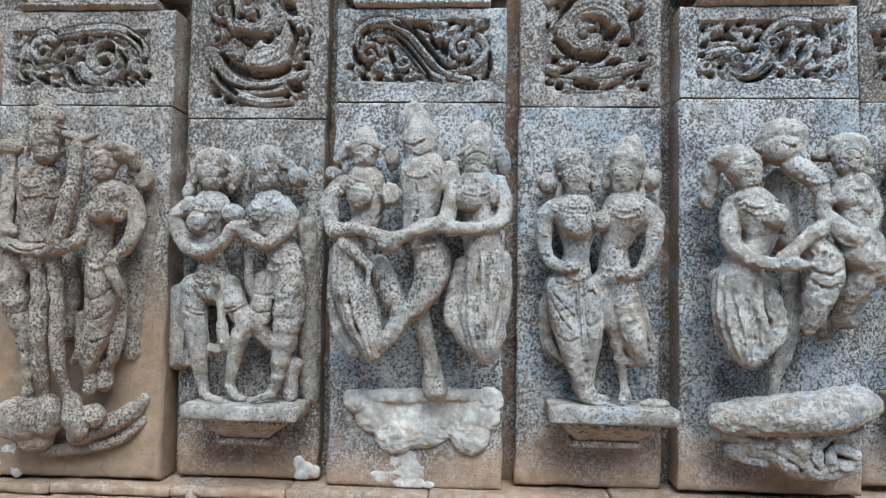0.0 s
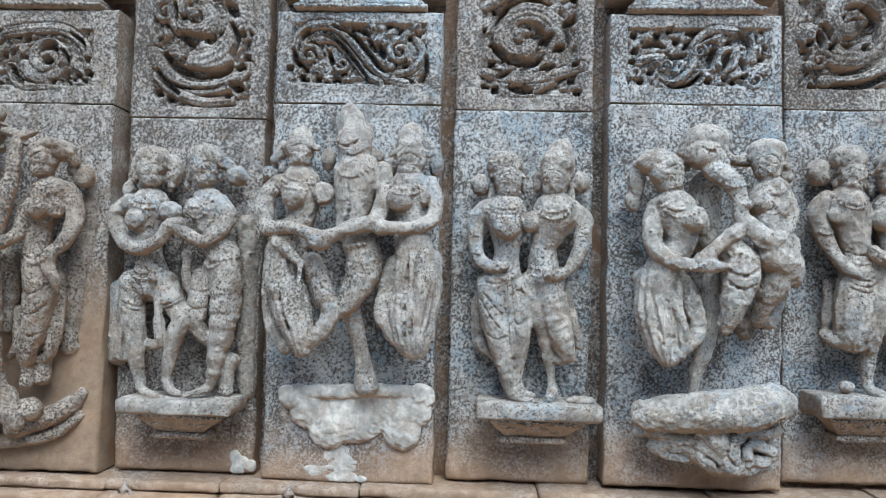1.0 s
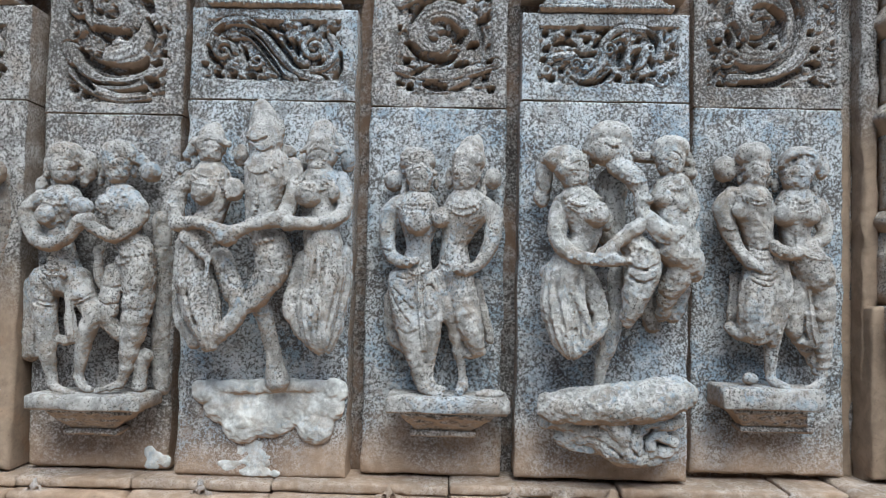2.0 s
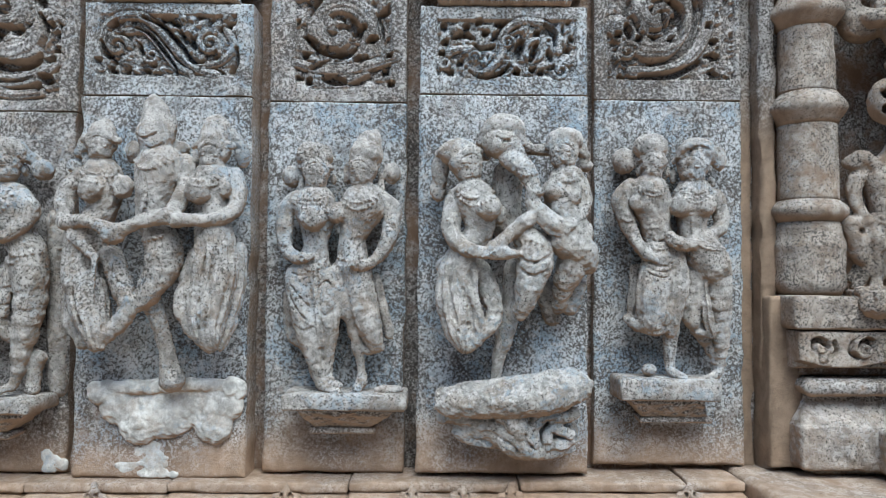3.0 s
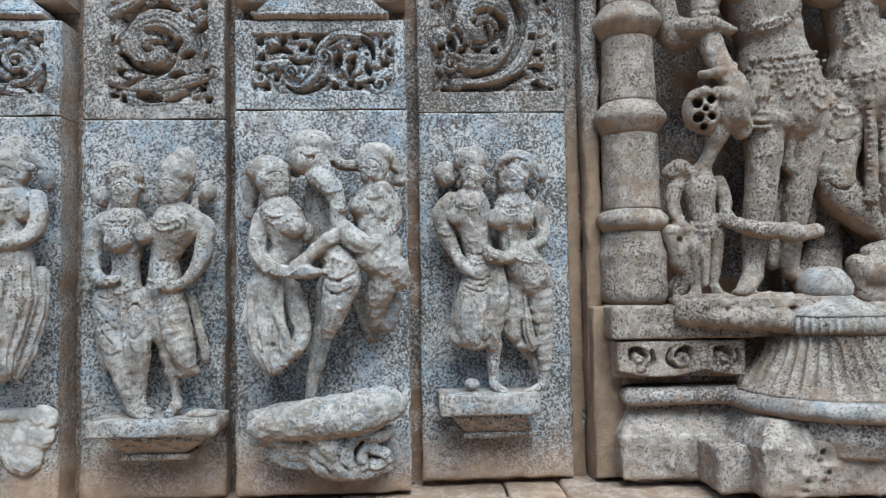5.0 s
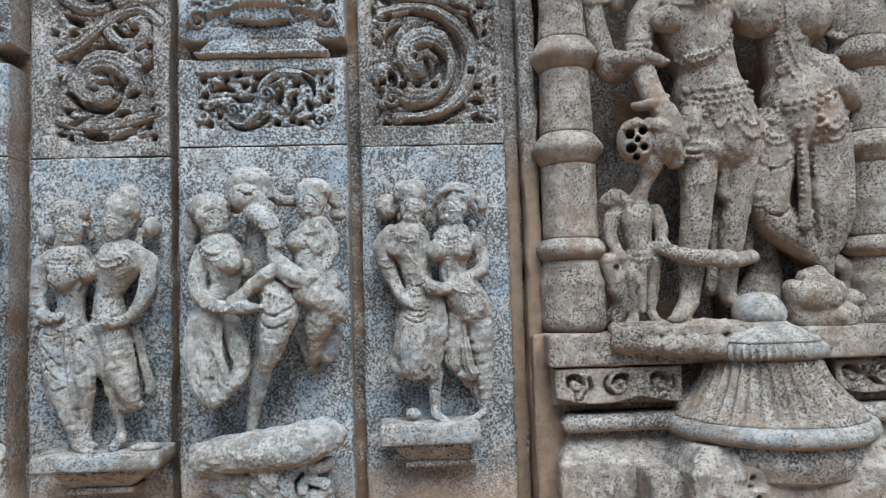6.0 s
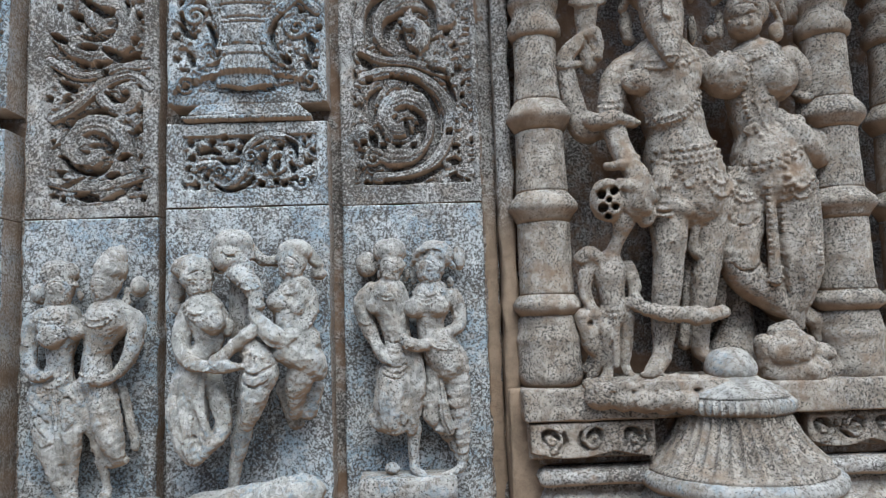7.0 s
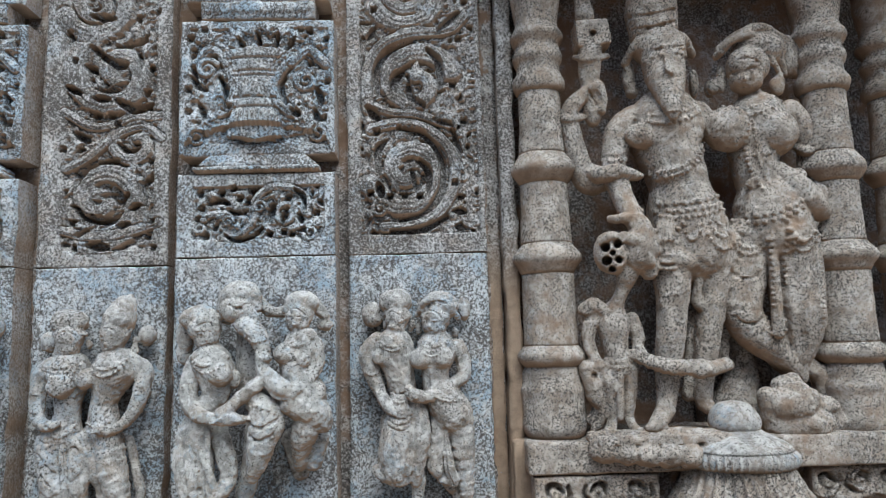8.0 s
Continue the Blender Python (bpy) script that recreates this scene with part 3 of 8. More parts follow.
    c.tube([(0.100, -0.068, 0.659, 0.019), (0.105, -0.071, 0.638, 0.028), (0.109, -0.071, 0.620, 0.043), (0.099, -0.076, 0.580, 0.036), (0.091, -0.076, 0.531, 0.030), (0.090, -0.076, 0.490, 0.031), (0.097, -0.071, 0.441, 0.039), (0.098, -0.068, 0.377, 0.037), (0.086, -0.066, 0.312, 0.030), (0.073, -0.064, 0.267, 0.026), (0.064, -0.054, 0.220, 0.015), (0.064, -0.052, 0.181, 0.016)], rings=9, deep=0.7)
    c.ball((0.107, -0.113, 0.587), (0.026, 0.025, 0.026))
    c.ball((0.141, -0.099, 0.586), (0.018, 0.017, 0.021))
    c.beads([(0.069, 0.634), (0.107, 0.613), (0.149, 0.632)], 0.0040)
    c.beads([(0.070, 0.492), (0.099, 0.477), (0.132, 0.490)], 0.0040)
    c.beads([(0.073, 0.477), (0.103, 0.460), (0.137, 0.475)], 0.0040)
    c.groove([(0.065, 0.402), (0.096, 0.390), (0.135, 0.423)], 0.0027)
    c.groove([(0.065, 0.354), (0.094, 0.344), (0.127, 0.368)], 0.0027)
    c.groove([(0.073, 0.301), (0.096, 0.296), (0.122, 0.314)], 0.0027)
    c.tube([(0.144, -0.064, 0.632, 0.022), (0.168, -0.066, 0.595, 0.022), (0.172, -0.076, 0.552, 0.018), (0.158, -0.090, 0.508, 0.016), (0.136, -0.101, 0.485, 0.014), (0.132, -0.101, 0.454, 0.014), (0.145, -0.094, 0.423, 0.012), (0.146, -0.085, 0.401, 0.007)])
    c.tube([(0.122, -0.047, 0.429, 0.022), (0.126, -0.045, 0.350, 0.020), (0.118, -0.045, 0.285, 0.019), (0.110, -0.047, 0.247, 0.016), (0.091, -0.052, 0.236, 0.009)], flutes=4)
    c.tube([(0.041, -0.052, 0.349, 0.015), (0.039, -0.052, 0.271, 0.013), (0.021, -0.047, 0.244, 0.009)])
    c.tube([(0.095, -0.035, 0.245, 0.016), (0.091, -0.035, 0.193, 0.020)])
    c.ball((-0.087, -0.059, 0.112), (0.073, 0.040, 0.051))
    c.ball((-0.027, -0.059, 0.122), (0.035, 0.037, 0.051))
    c.ball((-0.066, -0.047, 0.067), (0.047, 0.028, 0.031))
    c.tube([(0.036, -0.071, 0.161, 0.019), (0.046, -0.076, 0.121, 0.026), (0.056, -0.073, 0.096, 0.021)])
    c.ball((0.079, -0.057, 0.125), (0.028, 0.027, 0.028))
    c.tube([(0.034, -0.035, 0.077, 0.026), (0.101, -0.024, 0.100, 0.024), (0.147, -0.009, 0.127, 0.022), (0.170, 0.000, 0.156, 0.013)])
    c.tube([(-0.058, -0.017, 0.034, 0.018), (0.038, -0.017, 0.041, 0.016), (0.122, -0.009, 0.065, 0.015), (0.164, 0.000, 0.103, 0.013)])
    c.tube([(0.163, 0.005, 0.659, 0.016), (0.161, 0.007, 0.537, 0.025), (0.135, 0.007, 0.402, 0.029), (0.132, 0.009, 0.267, 0.027)])

def carve_couple_facing(c):
    c.ball((-0.085, -0.064, 0.541), (0.032, 0.032, 0.036))
    c.ball((-0.081, -0.067, 0.516), (0.025, 0.026, 0.023))
    c.face((-0.066, 0.526), 0.029, 0.043)
    c.tube([(-0.123, -0.061, 0.547, 0.007), (-0.100, -0.073, 0.562, 0.007), (-0.078, -0.078, 0.565, 0.007), (-0.062, -0.073, 0.561, 0.007), (-0.050, -0.061, 0.546, 0.007)], rings=6)
    c.ball((-0.129, -0.047, 0.521), (0.007, 0.011, 0.012))
    c.ball((-0.053, -0.047, 0.522), (0.007, 0.011, 0.012))
    c.ball((-0.084, -0.054, 0.569), (0.043, 0.036, 0.031))
    c.ball((-0.041, -0.035, 0.543), (0.024, 0.024, 0.041))
    c.ball((-0.146, -0.038, 0.496), (0.016, 0.015, 0.022))
    c.ball((-0.042, -0.045, 0.504), (0.011, 0.010, 0.014))
    c.ball((-0.132, -0.035, 0.550), (0.015, 0.014, 0.029))
    c.tube([(-0.087, -0.054, 0.491, 0.017), (-0.087, -0.054, 0.475, 0.022), (-0.085, -0.057, 0.454, 0.044), (-0.086, -0.061, 0.419, 0.041), (-0.086, -0.061, 0.372, 0.032), (-0.080, -0.059, 0.332, 0.032), (-0.074, -0.057, 0.290, 0.040), (-0.071, -0.057, 0.269, 0.042)])
    c.ball((-0.098, -0.094, 0.419), (0.027, 0.024, 0.026))
    c.ball((-0.021, -0.090, 0.438), (0.027, 0.023, 0.025))
    c.beads([(-0.114, 0.472), (-0.077, 0.457), (-0.038, 0.473)], 0.0041)
    c.beads([(-0.120, 0.461), (-0.077, 0.444), (-0.030, 0.462)], 0.0041)
    c.beads([(-0.077, 0.441), (-0.063, 0.412), (-0.059, 0.373)], 0.0031)
    c.groove([(-0.118, 0.401), (-0.094, 0.386), (-0.067, 0.402)], 0.0028)
    c.tube([(-0.132, -0.054, 0.462, 0.021), (-0.170, -0.054, 0.435, 0.020), (-0.155, -0.066, 0.397, 0.019), (-0.118, -0.085, 0.359, 0.018), (-0.070, -0.104, 0.352, 0.016), (-0.031, -0.113, 0.375, 0.015), (-0.007, -0.118, 0.405, 0.017), (0.013, -0.116, 0.411, 0.014)])
    c.beads([(-0.156, 0.414), (-0.142, 0.406), (-0.129, 0.414)], 0.0033)
    c.beads([(-0.123, 0.315), (-0.080, 0.295), (-0.025, 0.309)], 0.0051)
    c.beads([(-0.120, 0.302), (-0.077, 0.280), (-0.022, 0.296)], 0.0038)
    c.ball((-0.052, -0.099, 0.283), (0.009, 0.009, 0.012))
    c.tube([(-0.116, -0.059, 0.271, 0.034), (-0.112, -0.064, 0.216, 0.030), (-0.103, -0.066, 0.151, 0.025), (-0.097, -0.064, 0.093, 0.019), (-0.090, -0.057, 0.040, 0.013), (-0.079, -0.064, 0.020, 0.012), (-0.042, -0.083, 0.012, 0.009), (-0.022, -0.087, 0.010, 0.007)])
    c.tube([(-0.037, -0.061, 0.270, 0.030), (-0.011, -0.071, 0.225, 0.026), (0.010, -0.078, 0.190, 0.023), (-0.006, -0.071, 0.148, 0.021), (-0.020, -0.064, 0.091, 0.015), (-0.026, -0.057, 0.043, 0.011), (-0.008, -0.068, 0.022, 0.010), (0.013, -0.076, 0.018, 0.008)])
    c.groove([(-0.128, 0.230), (-0.099, 0.217), (-0.067, 0.221)], 0.0028)
    c.groove([(-0.128, 0.222), (-0.098, 0.208), (-0.067, 0.212)], 0.0028)
    c.groove([(-0.033, 0.221), (-0.007, 0.229), (0.014, 0.248)], 0.0028)
    c.groove([(-0.030, 0.212), (-0.001, 0.221), (0.017, 0.235)], 0.0028)
    c.groove([(-0.114, 0.275), (-0.097, 0.250), (-0.096, 0.230)], 0.0028)
    c.groove([(-0.087, 0.276), (-0.079, 0.250), (-0.075, 0.231)], 0.0028)
    c.tube([(-0.050, -0.085, 0.283, 0.009), (-0.044, -0.083, 0.218, 0.011), (-0.039, -0.078, 0.154, 0.014), (-0.039, -0.073, 0.133, 0.011)], flutes=3, deep=1.5)
    c.tube([(-0.079, -0.059, 0.131, 0.010), (-0.042, -0.068, 0.130, 0.012), (-0.021, -0.064, 0.145, 0.010)])
    c.tube([(-0.154, -0.026, 0.261, 0.021), (-0.159, -0.028, 0.180, 0.019), (-0.156, -0.031, 0.114, 0.020), (-0.149, -0.031, 0.092, 0.015)], flutes=4, deep=1.6)
    c.tube([(-0.149, -0.031, 0.094, 0.011), (-0.119, -0.040, 0.093, 0.010)])
    c.ball((0.044, -0.064, 0.547), (0.033, 0.033, 0.038))
    c.ball((0.048, -0.067, 0.521), (0.026, 0.027, 0.025))
    c.face((0.063, 0.532), 0.030, 0.046)
    c.tube([(0.005, -0.061, 0.554, 0.007), (0.028, -0.073, 0.569, 0.007), (0.050, -0.078, 0.573, 0.007), (0.067, -0.073, 0.569, 0.007), (0.081, -0.061, 0.553, 0.007)], rings=6)
    c.ball((0.001, -0.047, 0.527), (0.007, 0.011, 0.013))
    c.ball((0.078, -0.047, 0.528), (0.007, 0.011, 0.013))
    c.ball((0.043, -0.054, 0.572), (0.043, 0.038, 0.034))
    c.ball((0.115, -0.040, 0.532), (0.027, 0.024, 0.024))
    c.tube([(0.065, -0.047, 0.570, 0.016), (0.094, -0.042, 0.556, 0.016)])
    c.ball((-0.005, -0.035, 0.511), (0.010, 0.009, 0.015))
    c.tube([(0.048, -0.054, 0.495, 0.018), (0.054, -0.057, 0.477, 0.024), (0.059, -0.059, 0.453, 0.044), (0.066, -0.061, 0.413, 0.040), (0.079, -0.059, 0.377, 0.035), (0.096, -0.057, 0.335, 0.040), (0.102, -0.057, 0.293, 0.042)])
    c.ball((0.032, -0.092, 0.446), (0.018, 0.017, 0.023))
    c.beads([(0.021, 0.471), (0.042, 0.450), (0.079, 0.466)], 0.0041)
    c.beads([(0.021, 0.447), (0.043, 0.424), (0.074, 0.443)], 0.0033)
    c.tube([(0.088, -0.071, 0.462, 0.025), (0.107, -0.076, 0.431, 0.024), (0.096, -0.090, 0.396, 0.017), (0.067, -0.104, 0.372, 0.014), (0.033, -0.114, 0.386, 0.015), (0.007, -0.119, 0.400, 0.013)])
    c.beads([(0.066, 0.347), (0.098, 0.329), (0.147, 0.348)], 0.0043)
    c.beads([(0.056, 0.323), (0.077, 0.311), (0.096, 0.319)], 0.0038)
    c.tube([(0.105, -0.057, 0.299, 0.041), (0.107, -0.059, 0.233, 0.037), (0.102, -0.061, 0.169, 0.032), (0.090, -0.061, 0.104, 0.023), (0.080, -0.057, 0.051, 0.014), (0.070, -0.066, 0.029, 0.012), (0.047, -0.083, 0.022, 0.010), (0.033, -0.087, 0.019, 0.008)], rings=11, deep=1.8)
    c.tube([(0.049, -0.057, 0.291, 0.023), (0.043, -0.066, 0.239, 0.022), (0.035, -0.071, 0.196, 0.021), (0.049, -0.061, 0.165, 0.019), (0.067, -0.050, 0.143, 0.016)])
    c.tube([(0.015, -0.071, 0.342, 0.012), (0.014, -0.071, 0.297, 0.010), (0.017, -0.061, 0.258, 0.008)])
    c.groove([(0.035, 0.259), (0.056, 0.254), (0.074, 0.259)], 0.0028)
    c.groove([(0.030, 0.223), (0.049, 0.214), (0.070, 0.221)], 0.0028)
    c.tube([(0.065, -0.078, 0.324, 0.009), (0.062, -0.078, 0.246, 0.010), (0.054, -0.073, 0.197, 0.012)], flutes=3)
    c.tube([(0.114, -0.040, 0.091, 0.019), (0.112, -0.042, 0.060, 0.015), (0.111, -0.045, 0.024, 0.016)])
    c.ball((0.114, -0.042, 0.096), (0.024, 0.017, 0.018))
    c.tube([(0.131, 0.002, 0.421, 0.023), (0.137, 0.005, 0.286, 0.025), (0.139, 0.005, 0.097, 0.023), (0.147, 0.002, 0.018, 0.021)])
    c.tube([(-0.178, 0.002, 0.253, 0.025), (-0.178, 0.002, 0.090, 0.023)])

def carve_trio_with_crossed_arms(c):
    c.tube([(-0.009, -0.054, 0.687, 0.014), (-0.004, -0.059, 0.665, 0.026), (0.003, -0.068, 0.630, 0.035), (0.009, -0.076, 0.595, 0.039), (0.004, -0.076, 0.567, 0.030)])
    c.ball((-0.007, -0.094, 0.602), (0.023, 0.021, 0.027))
    c.ball((0.038, -0.064, 0.627), (0.014, 0.013, 0.026))
    c.ball((0.051, -0.052, 0.578), (0.024, 0.018, 0.019))
    c.groove([(-0.032, 0.661), (-0.019, 0.617), (-0.030, 0.579)], 0.0027)
    c.groove([(-0.027, 0.598), (-0.002, 0.589), (0.023, 0.602)], 0.0027)
    c.groove([(-0.001, 0.572), (0.011, 0.566), (0.030, 0.576)], 0.0027)
    c.tube([(0.009, -0.068, 0.569, 0.032), (0.012, -0.071, 0.548, 0.041), (0.018, -0.073, 0.525, 0.054), (0.014, -0.083, 0.478, 0.045), (0.011, -0.090, 0.434, 0.037), (0.012, -0.094, 0.402, 0.036)])
    c.beads([(-0.027, 0.541), (0.009, 0.518), (0.058, 0.541)], 0.0040)
    c.groove([(0.004, 0.503), (0.010, 0.453), (0.003, 0.422)], 0.0027)
    c.tube([(0.073, -0.073, 0.538, 0.024), (0.082, -0.090, 0.497, 0.020), (0.078, -0.116, 0.451, 0.019), (0.066, -0.137, 0.419, 0.020), (0.024, -0.149, 0.406, 0.015), (-0.017, -0.158, 0.388, 0.015), (-0.050, -0.160, 0.373, 0.020)])
    c.ball((0.086, -0.146, 0.406), (0.020, 0.018, 0.019))
    c.beads([(-0.008, 0.366), (0.028, 0.366), (0.080, 0.384)], 0.0056)
    c.tube([(0.030, -0.099, 0.375, 0.036), (0.043, -0.101, 0.338, 0.040), (0.039, -0.106, 0.298, 0.038), (0.023, -0.111, 0.265, 0.030), (0.005, -0.116, 0.235, 0.023), (-0.009, -0.118, 0.213, 0.012)], rings=12, deep=2.4)
    c.tube([(0.013, -0.094, 0.232, 0.023), (0.027, -0.078, 0.180, 0.019), (0.042, -0.066, 0.111, 0.018), (0.050, -0.057, 0.054, 0.028)])
    c.ball((-0.115, -0.078, 0.584), (0.032, 0.032, 0.034))
    c.ball((-0.114, -0.081, 0.561), (0.025, 0.026, 0.022))
    c.face((-0.109, 0.569), 0.030, 0.041)
    c.tube([(-0.114, -0.061, 0.631, 0.014), (-0.117, -0.068, 0.609, 0.028), (-0.119, -0.071, 0.587, 0.034)])
    c.tube([(-0.152, -0.083, 0.588, 0.009), (-0.114, -0.094, 0.601, 0.007), (-0.076, -0.083, 0.588, 0.009)], rings=6)
    c.ball((-0.058, -0.042, 0.570), (0.017, 0.016, 0.026))
    c.ball((-0.193, -0.033, 0.537), (0.023, 0.018, 0.019))
    c.tube([(-0.160, -0.047, 0.595, 0.016), (-0.181, -0.040, 0.566, 0.015)])
    c.ball((-0.164, -0.047, 0.545), (0.011, 0.010, 0.019))
    c.tube([(-0.113, -0.068, 0.542, 0.018), (-0.113, -0.068, 0.527, 0.026), (-0.114, -0.071, 0.506, 0.045), (-0.108, -0.076, 0.472, 0.041), (-0.108, -0.083, 0.429, 0.033), (-0.119, -0.087, 0.399, 0.036), (-0.130, -0.092, 0.357, 0.042)])
    c.beads([(-0.144, 0.524), (-0.106, 0.509), (-0.064, 0.527)], 0.0035)
    c.beads([(-0.147, 0.514), (-0.106, 0.498), (-0.061, 0.517)], 0.0035)
    c.beads([(-0.151, 0.504), (-0.105, 0.487), (-0.057, 0.507)], 0.0035)
    c.beads([(-0.079, 0.492), (-0.071, 0.459), (-0.062, 0.418)], 0.0037)
    c.beads([(-0.069, 0.492), (-0.058, 0.459), (-0.053, 0.424)], 0.0032)
    c.ball((-0.116, -0.116, 0.473), (0.028, 0.027, 0.030))
    c.ball((-0.051, -0.104, 0.481), (0.022, 0.021, 0.027))
    c.tube([(-0.162, -0.066, 0.509, 0.022), (-0.189, -0.068, 0.480, 0.022), (-0.190, -0.083, 0.438, 0.020), (-0.170, -0.109, 0.401, 0.018), (-0.121, -0.132, 0.403, 0.014), (-0.079, -0.149, 0.393, 0.015), (-0.043, -0.158, 0.373, 0.022)])
    c.beads([(-0.200, 0.448), (-0.185, 0.441), (-0.169, 0.449)], 0.0032)
    c.tube([(-0.139, -0.094, 0.353, 0.040), (-0.134, -0.101, 0.289, 0.044), (-0.113, -0.116, 0.228, 0.044), (-0.092, -0.132, 0.179, 0.034), (-0.080, -0.139, 0.142, 0.021)], flutes=7, deep=2.0)
    c.tube([(-0.073, -0.099, 0.327, 0.027), (-0.048, -0.113, 0.272, 0.025), (-0.023, -0.125, 0.223, 0.021), (-0.036, -0.132, 0.188, 0.020), (-0.063, -0.139, 0.154, 0.017)], rings=8, deep=1.4)
    c.tube([(-0.178, -0.057, 0.351, 0.019), (-0.175, -0.071, 0.263, 0.021), (-0.156, -0.094, 0.189, 0.021), (-0.120, -0.118, 0.143, 0.018)], flutes=4, deep=1.6)
    c.tube([(-0.152, -0.123, 0.374, 0.012), (-0.122, -0.135, 0.352, 0.013), (-0.091, -0.142, 0.326, 0.010)])
    c.tube([(-0.090, -0.144, 0.326, 0.008), (-0.090, -0.151, 0.254, 0.009), (-0.082, -0.153, 0.183, 0.009)], flutes=2)
    c.groove([(-0.138, 0.325), (-0.130, 0.253), (-0.104, 0.181)], 0.0037)
    c.groove([(-0.072, 0.290), (-0.066, 0.236), (-0.046, 0.204)], 0.0037)
    c.groove([(-0.160, 0.264), (-0.144, 0.203), (-0.118, 0.166)], 0.0032)
    c.ball((0.138, -0.078, 0.566), (0.036, 0.036, 0.036))
    c.ball((0.137, -0.081, 0.541), (0.028, 0.029, 0.023))
    c.face((0.136, 0.550), 0.033, 0.044)
    c.tube([(0.141, -0.054, 0.646, 0.011), (0.139, -0.064, 0.621, 0.030), (0.137, -0.071, 0.592, 0.036)])
    c.tube([(0.095, -0.085, 0.576, 0.009), (0.136, -0.099, 0.591, 0.007), (0.180, -0.083, 0.580, 0.009)], rings=6)
    c.ball((0.193, -0.042, 0.562), (0.018, 0.017, 0.026))
    c.ball((0.086, -0.042, 0.553), (0.018, 0.017, 0.026))
    c.tube([(0.170, -0.052, 0.608, 0.016), (0.196, -0.045, 0.580, 0.013)])
    c.tube([(0.136, -0.068, 0.529, 0.019), (0.136, -0.068, 0.516, 0.028), (0.139, -0.071, 0.496, 0.049), (0.137, -0.078, 0.461, 0.041), (0.140, -0.087, 0.414, 0.037), (0.148, -0.094, 0.377, 0.042)])
    c.beads([(0.090, 0.511), (0.132, 0.491), (0.178, 0.512)], 0.0037)
    c.beads([(0.090, 0.498), (0.132, 0.479), (0.178, 0.499)], 0.0032)
    c.ball((0.120, -0.120, 0.472), (0.029, 0.028, 0.030))
    c.ball((0.171, -0.101, 0.480), (0.018, 0.017, 0.023))
    c.tube([(0.183, -0.066, 0.513, 0.022), (0.194, -0.076, 0.475, 0.020), (0.191, -0.101, 0.431, 0.019), (0.160, -0.127, 0.409, 0.016), (0.117, -0.146, 0.407, 0.015), (0.087, -0.153, 0.404, 0.017)])
    c.beads([(0.174, 0.465), (0.189, 0.458), (0.204, 0.465)], 0.0032)
    c.tube([(0.153, -0.097, 0.357, 0.044), (0.159, -0.104, 0.294, 0.047), (0.148, -0.118, 0.231, 0.048), (0.151, -0.135, 0.175, 0.035), (0.164, -0.142, 0.134, 0.014)], flutes=7, deep=2.0)
    c.tube([(0.112, -0.094, 0.330, 0.021), (0.096, -0.101, 0.268, 0.021), (0.090, -0.111, 0.220, 0.021), (0.115, -0.127, 0.176, 0.019), (0.147, -0.137, 0.142, 0.013)], rings=5)
    c.tube([(0.198, -0.068, 0.350, 0.016), (0.201, -0.078, 0.270, 0.016), (0.190, -0.094, 0.197, 0.017), (0.176, -0.118, 0.136, 0.012)], flutes=3, deep=1.6)
    c.tube([(0.129, -0.132, 0.365, 0.008), (0.123, -0.139, 0.293, 0.008), (0.130, -0.149, 0.211, 0.008)], flutes=2)
    c.tube([(0.177, -0.132, 0.354, 0.007), (0.174, -0.142, 0.259, 0.008), (0.168, -0.149, 0.165, 0.008)], flutes=2)
    c.groove([(0.144, 0.329), (0.143, 0.246), (0.144, 0.175)], 0.0037)
    c.groove([(0.161, 0.330), (0.160, 0.246), (0.156, 0.175)], 0.0032)

def carve_broken_rock(c):
    c.ball((-0.123, -0.002, 0.112), (0.042, 0.023, 0.029))
    c.ball((-0.086, -0.002, 0.083), (0.052, 0.023, 0.044))
    c.ball((-0.043, -0.002, 0.052), (0.055, 0.023, 0.055))
    c.ball((0.015, -0.002, 0.074), (0.078, 0.023, 0.063))
    c.ball((0.073, -0.002, 0.088), (0.078, 0.023, 0.052))
    c.ball((0.128, -0.002, 0.047), (0.047, 0.023, 0.050))
    c.ball((0.144, -0.002, 0.090), (0.052, 0.023, 0.047))
    c.ball((0.171, -0.002, 0.125), (0.034, 0.023, 0.031))
    c.tube([(-0.152, -0.004, 0.127, 0.014), (-0.044, -0.010, 0.129, 0.018), (0.086, -0.010, 0.135, 0.018), (0.186, -0.004, 0.134, 0.014)])

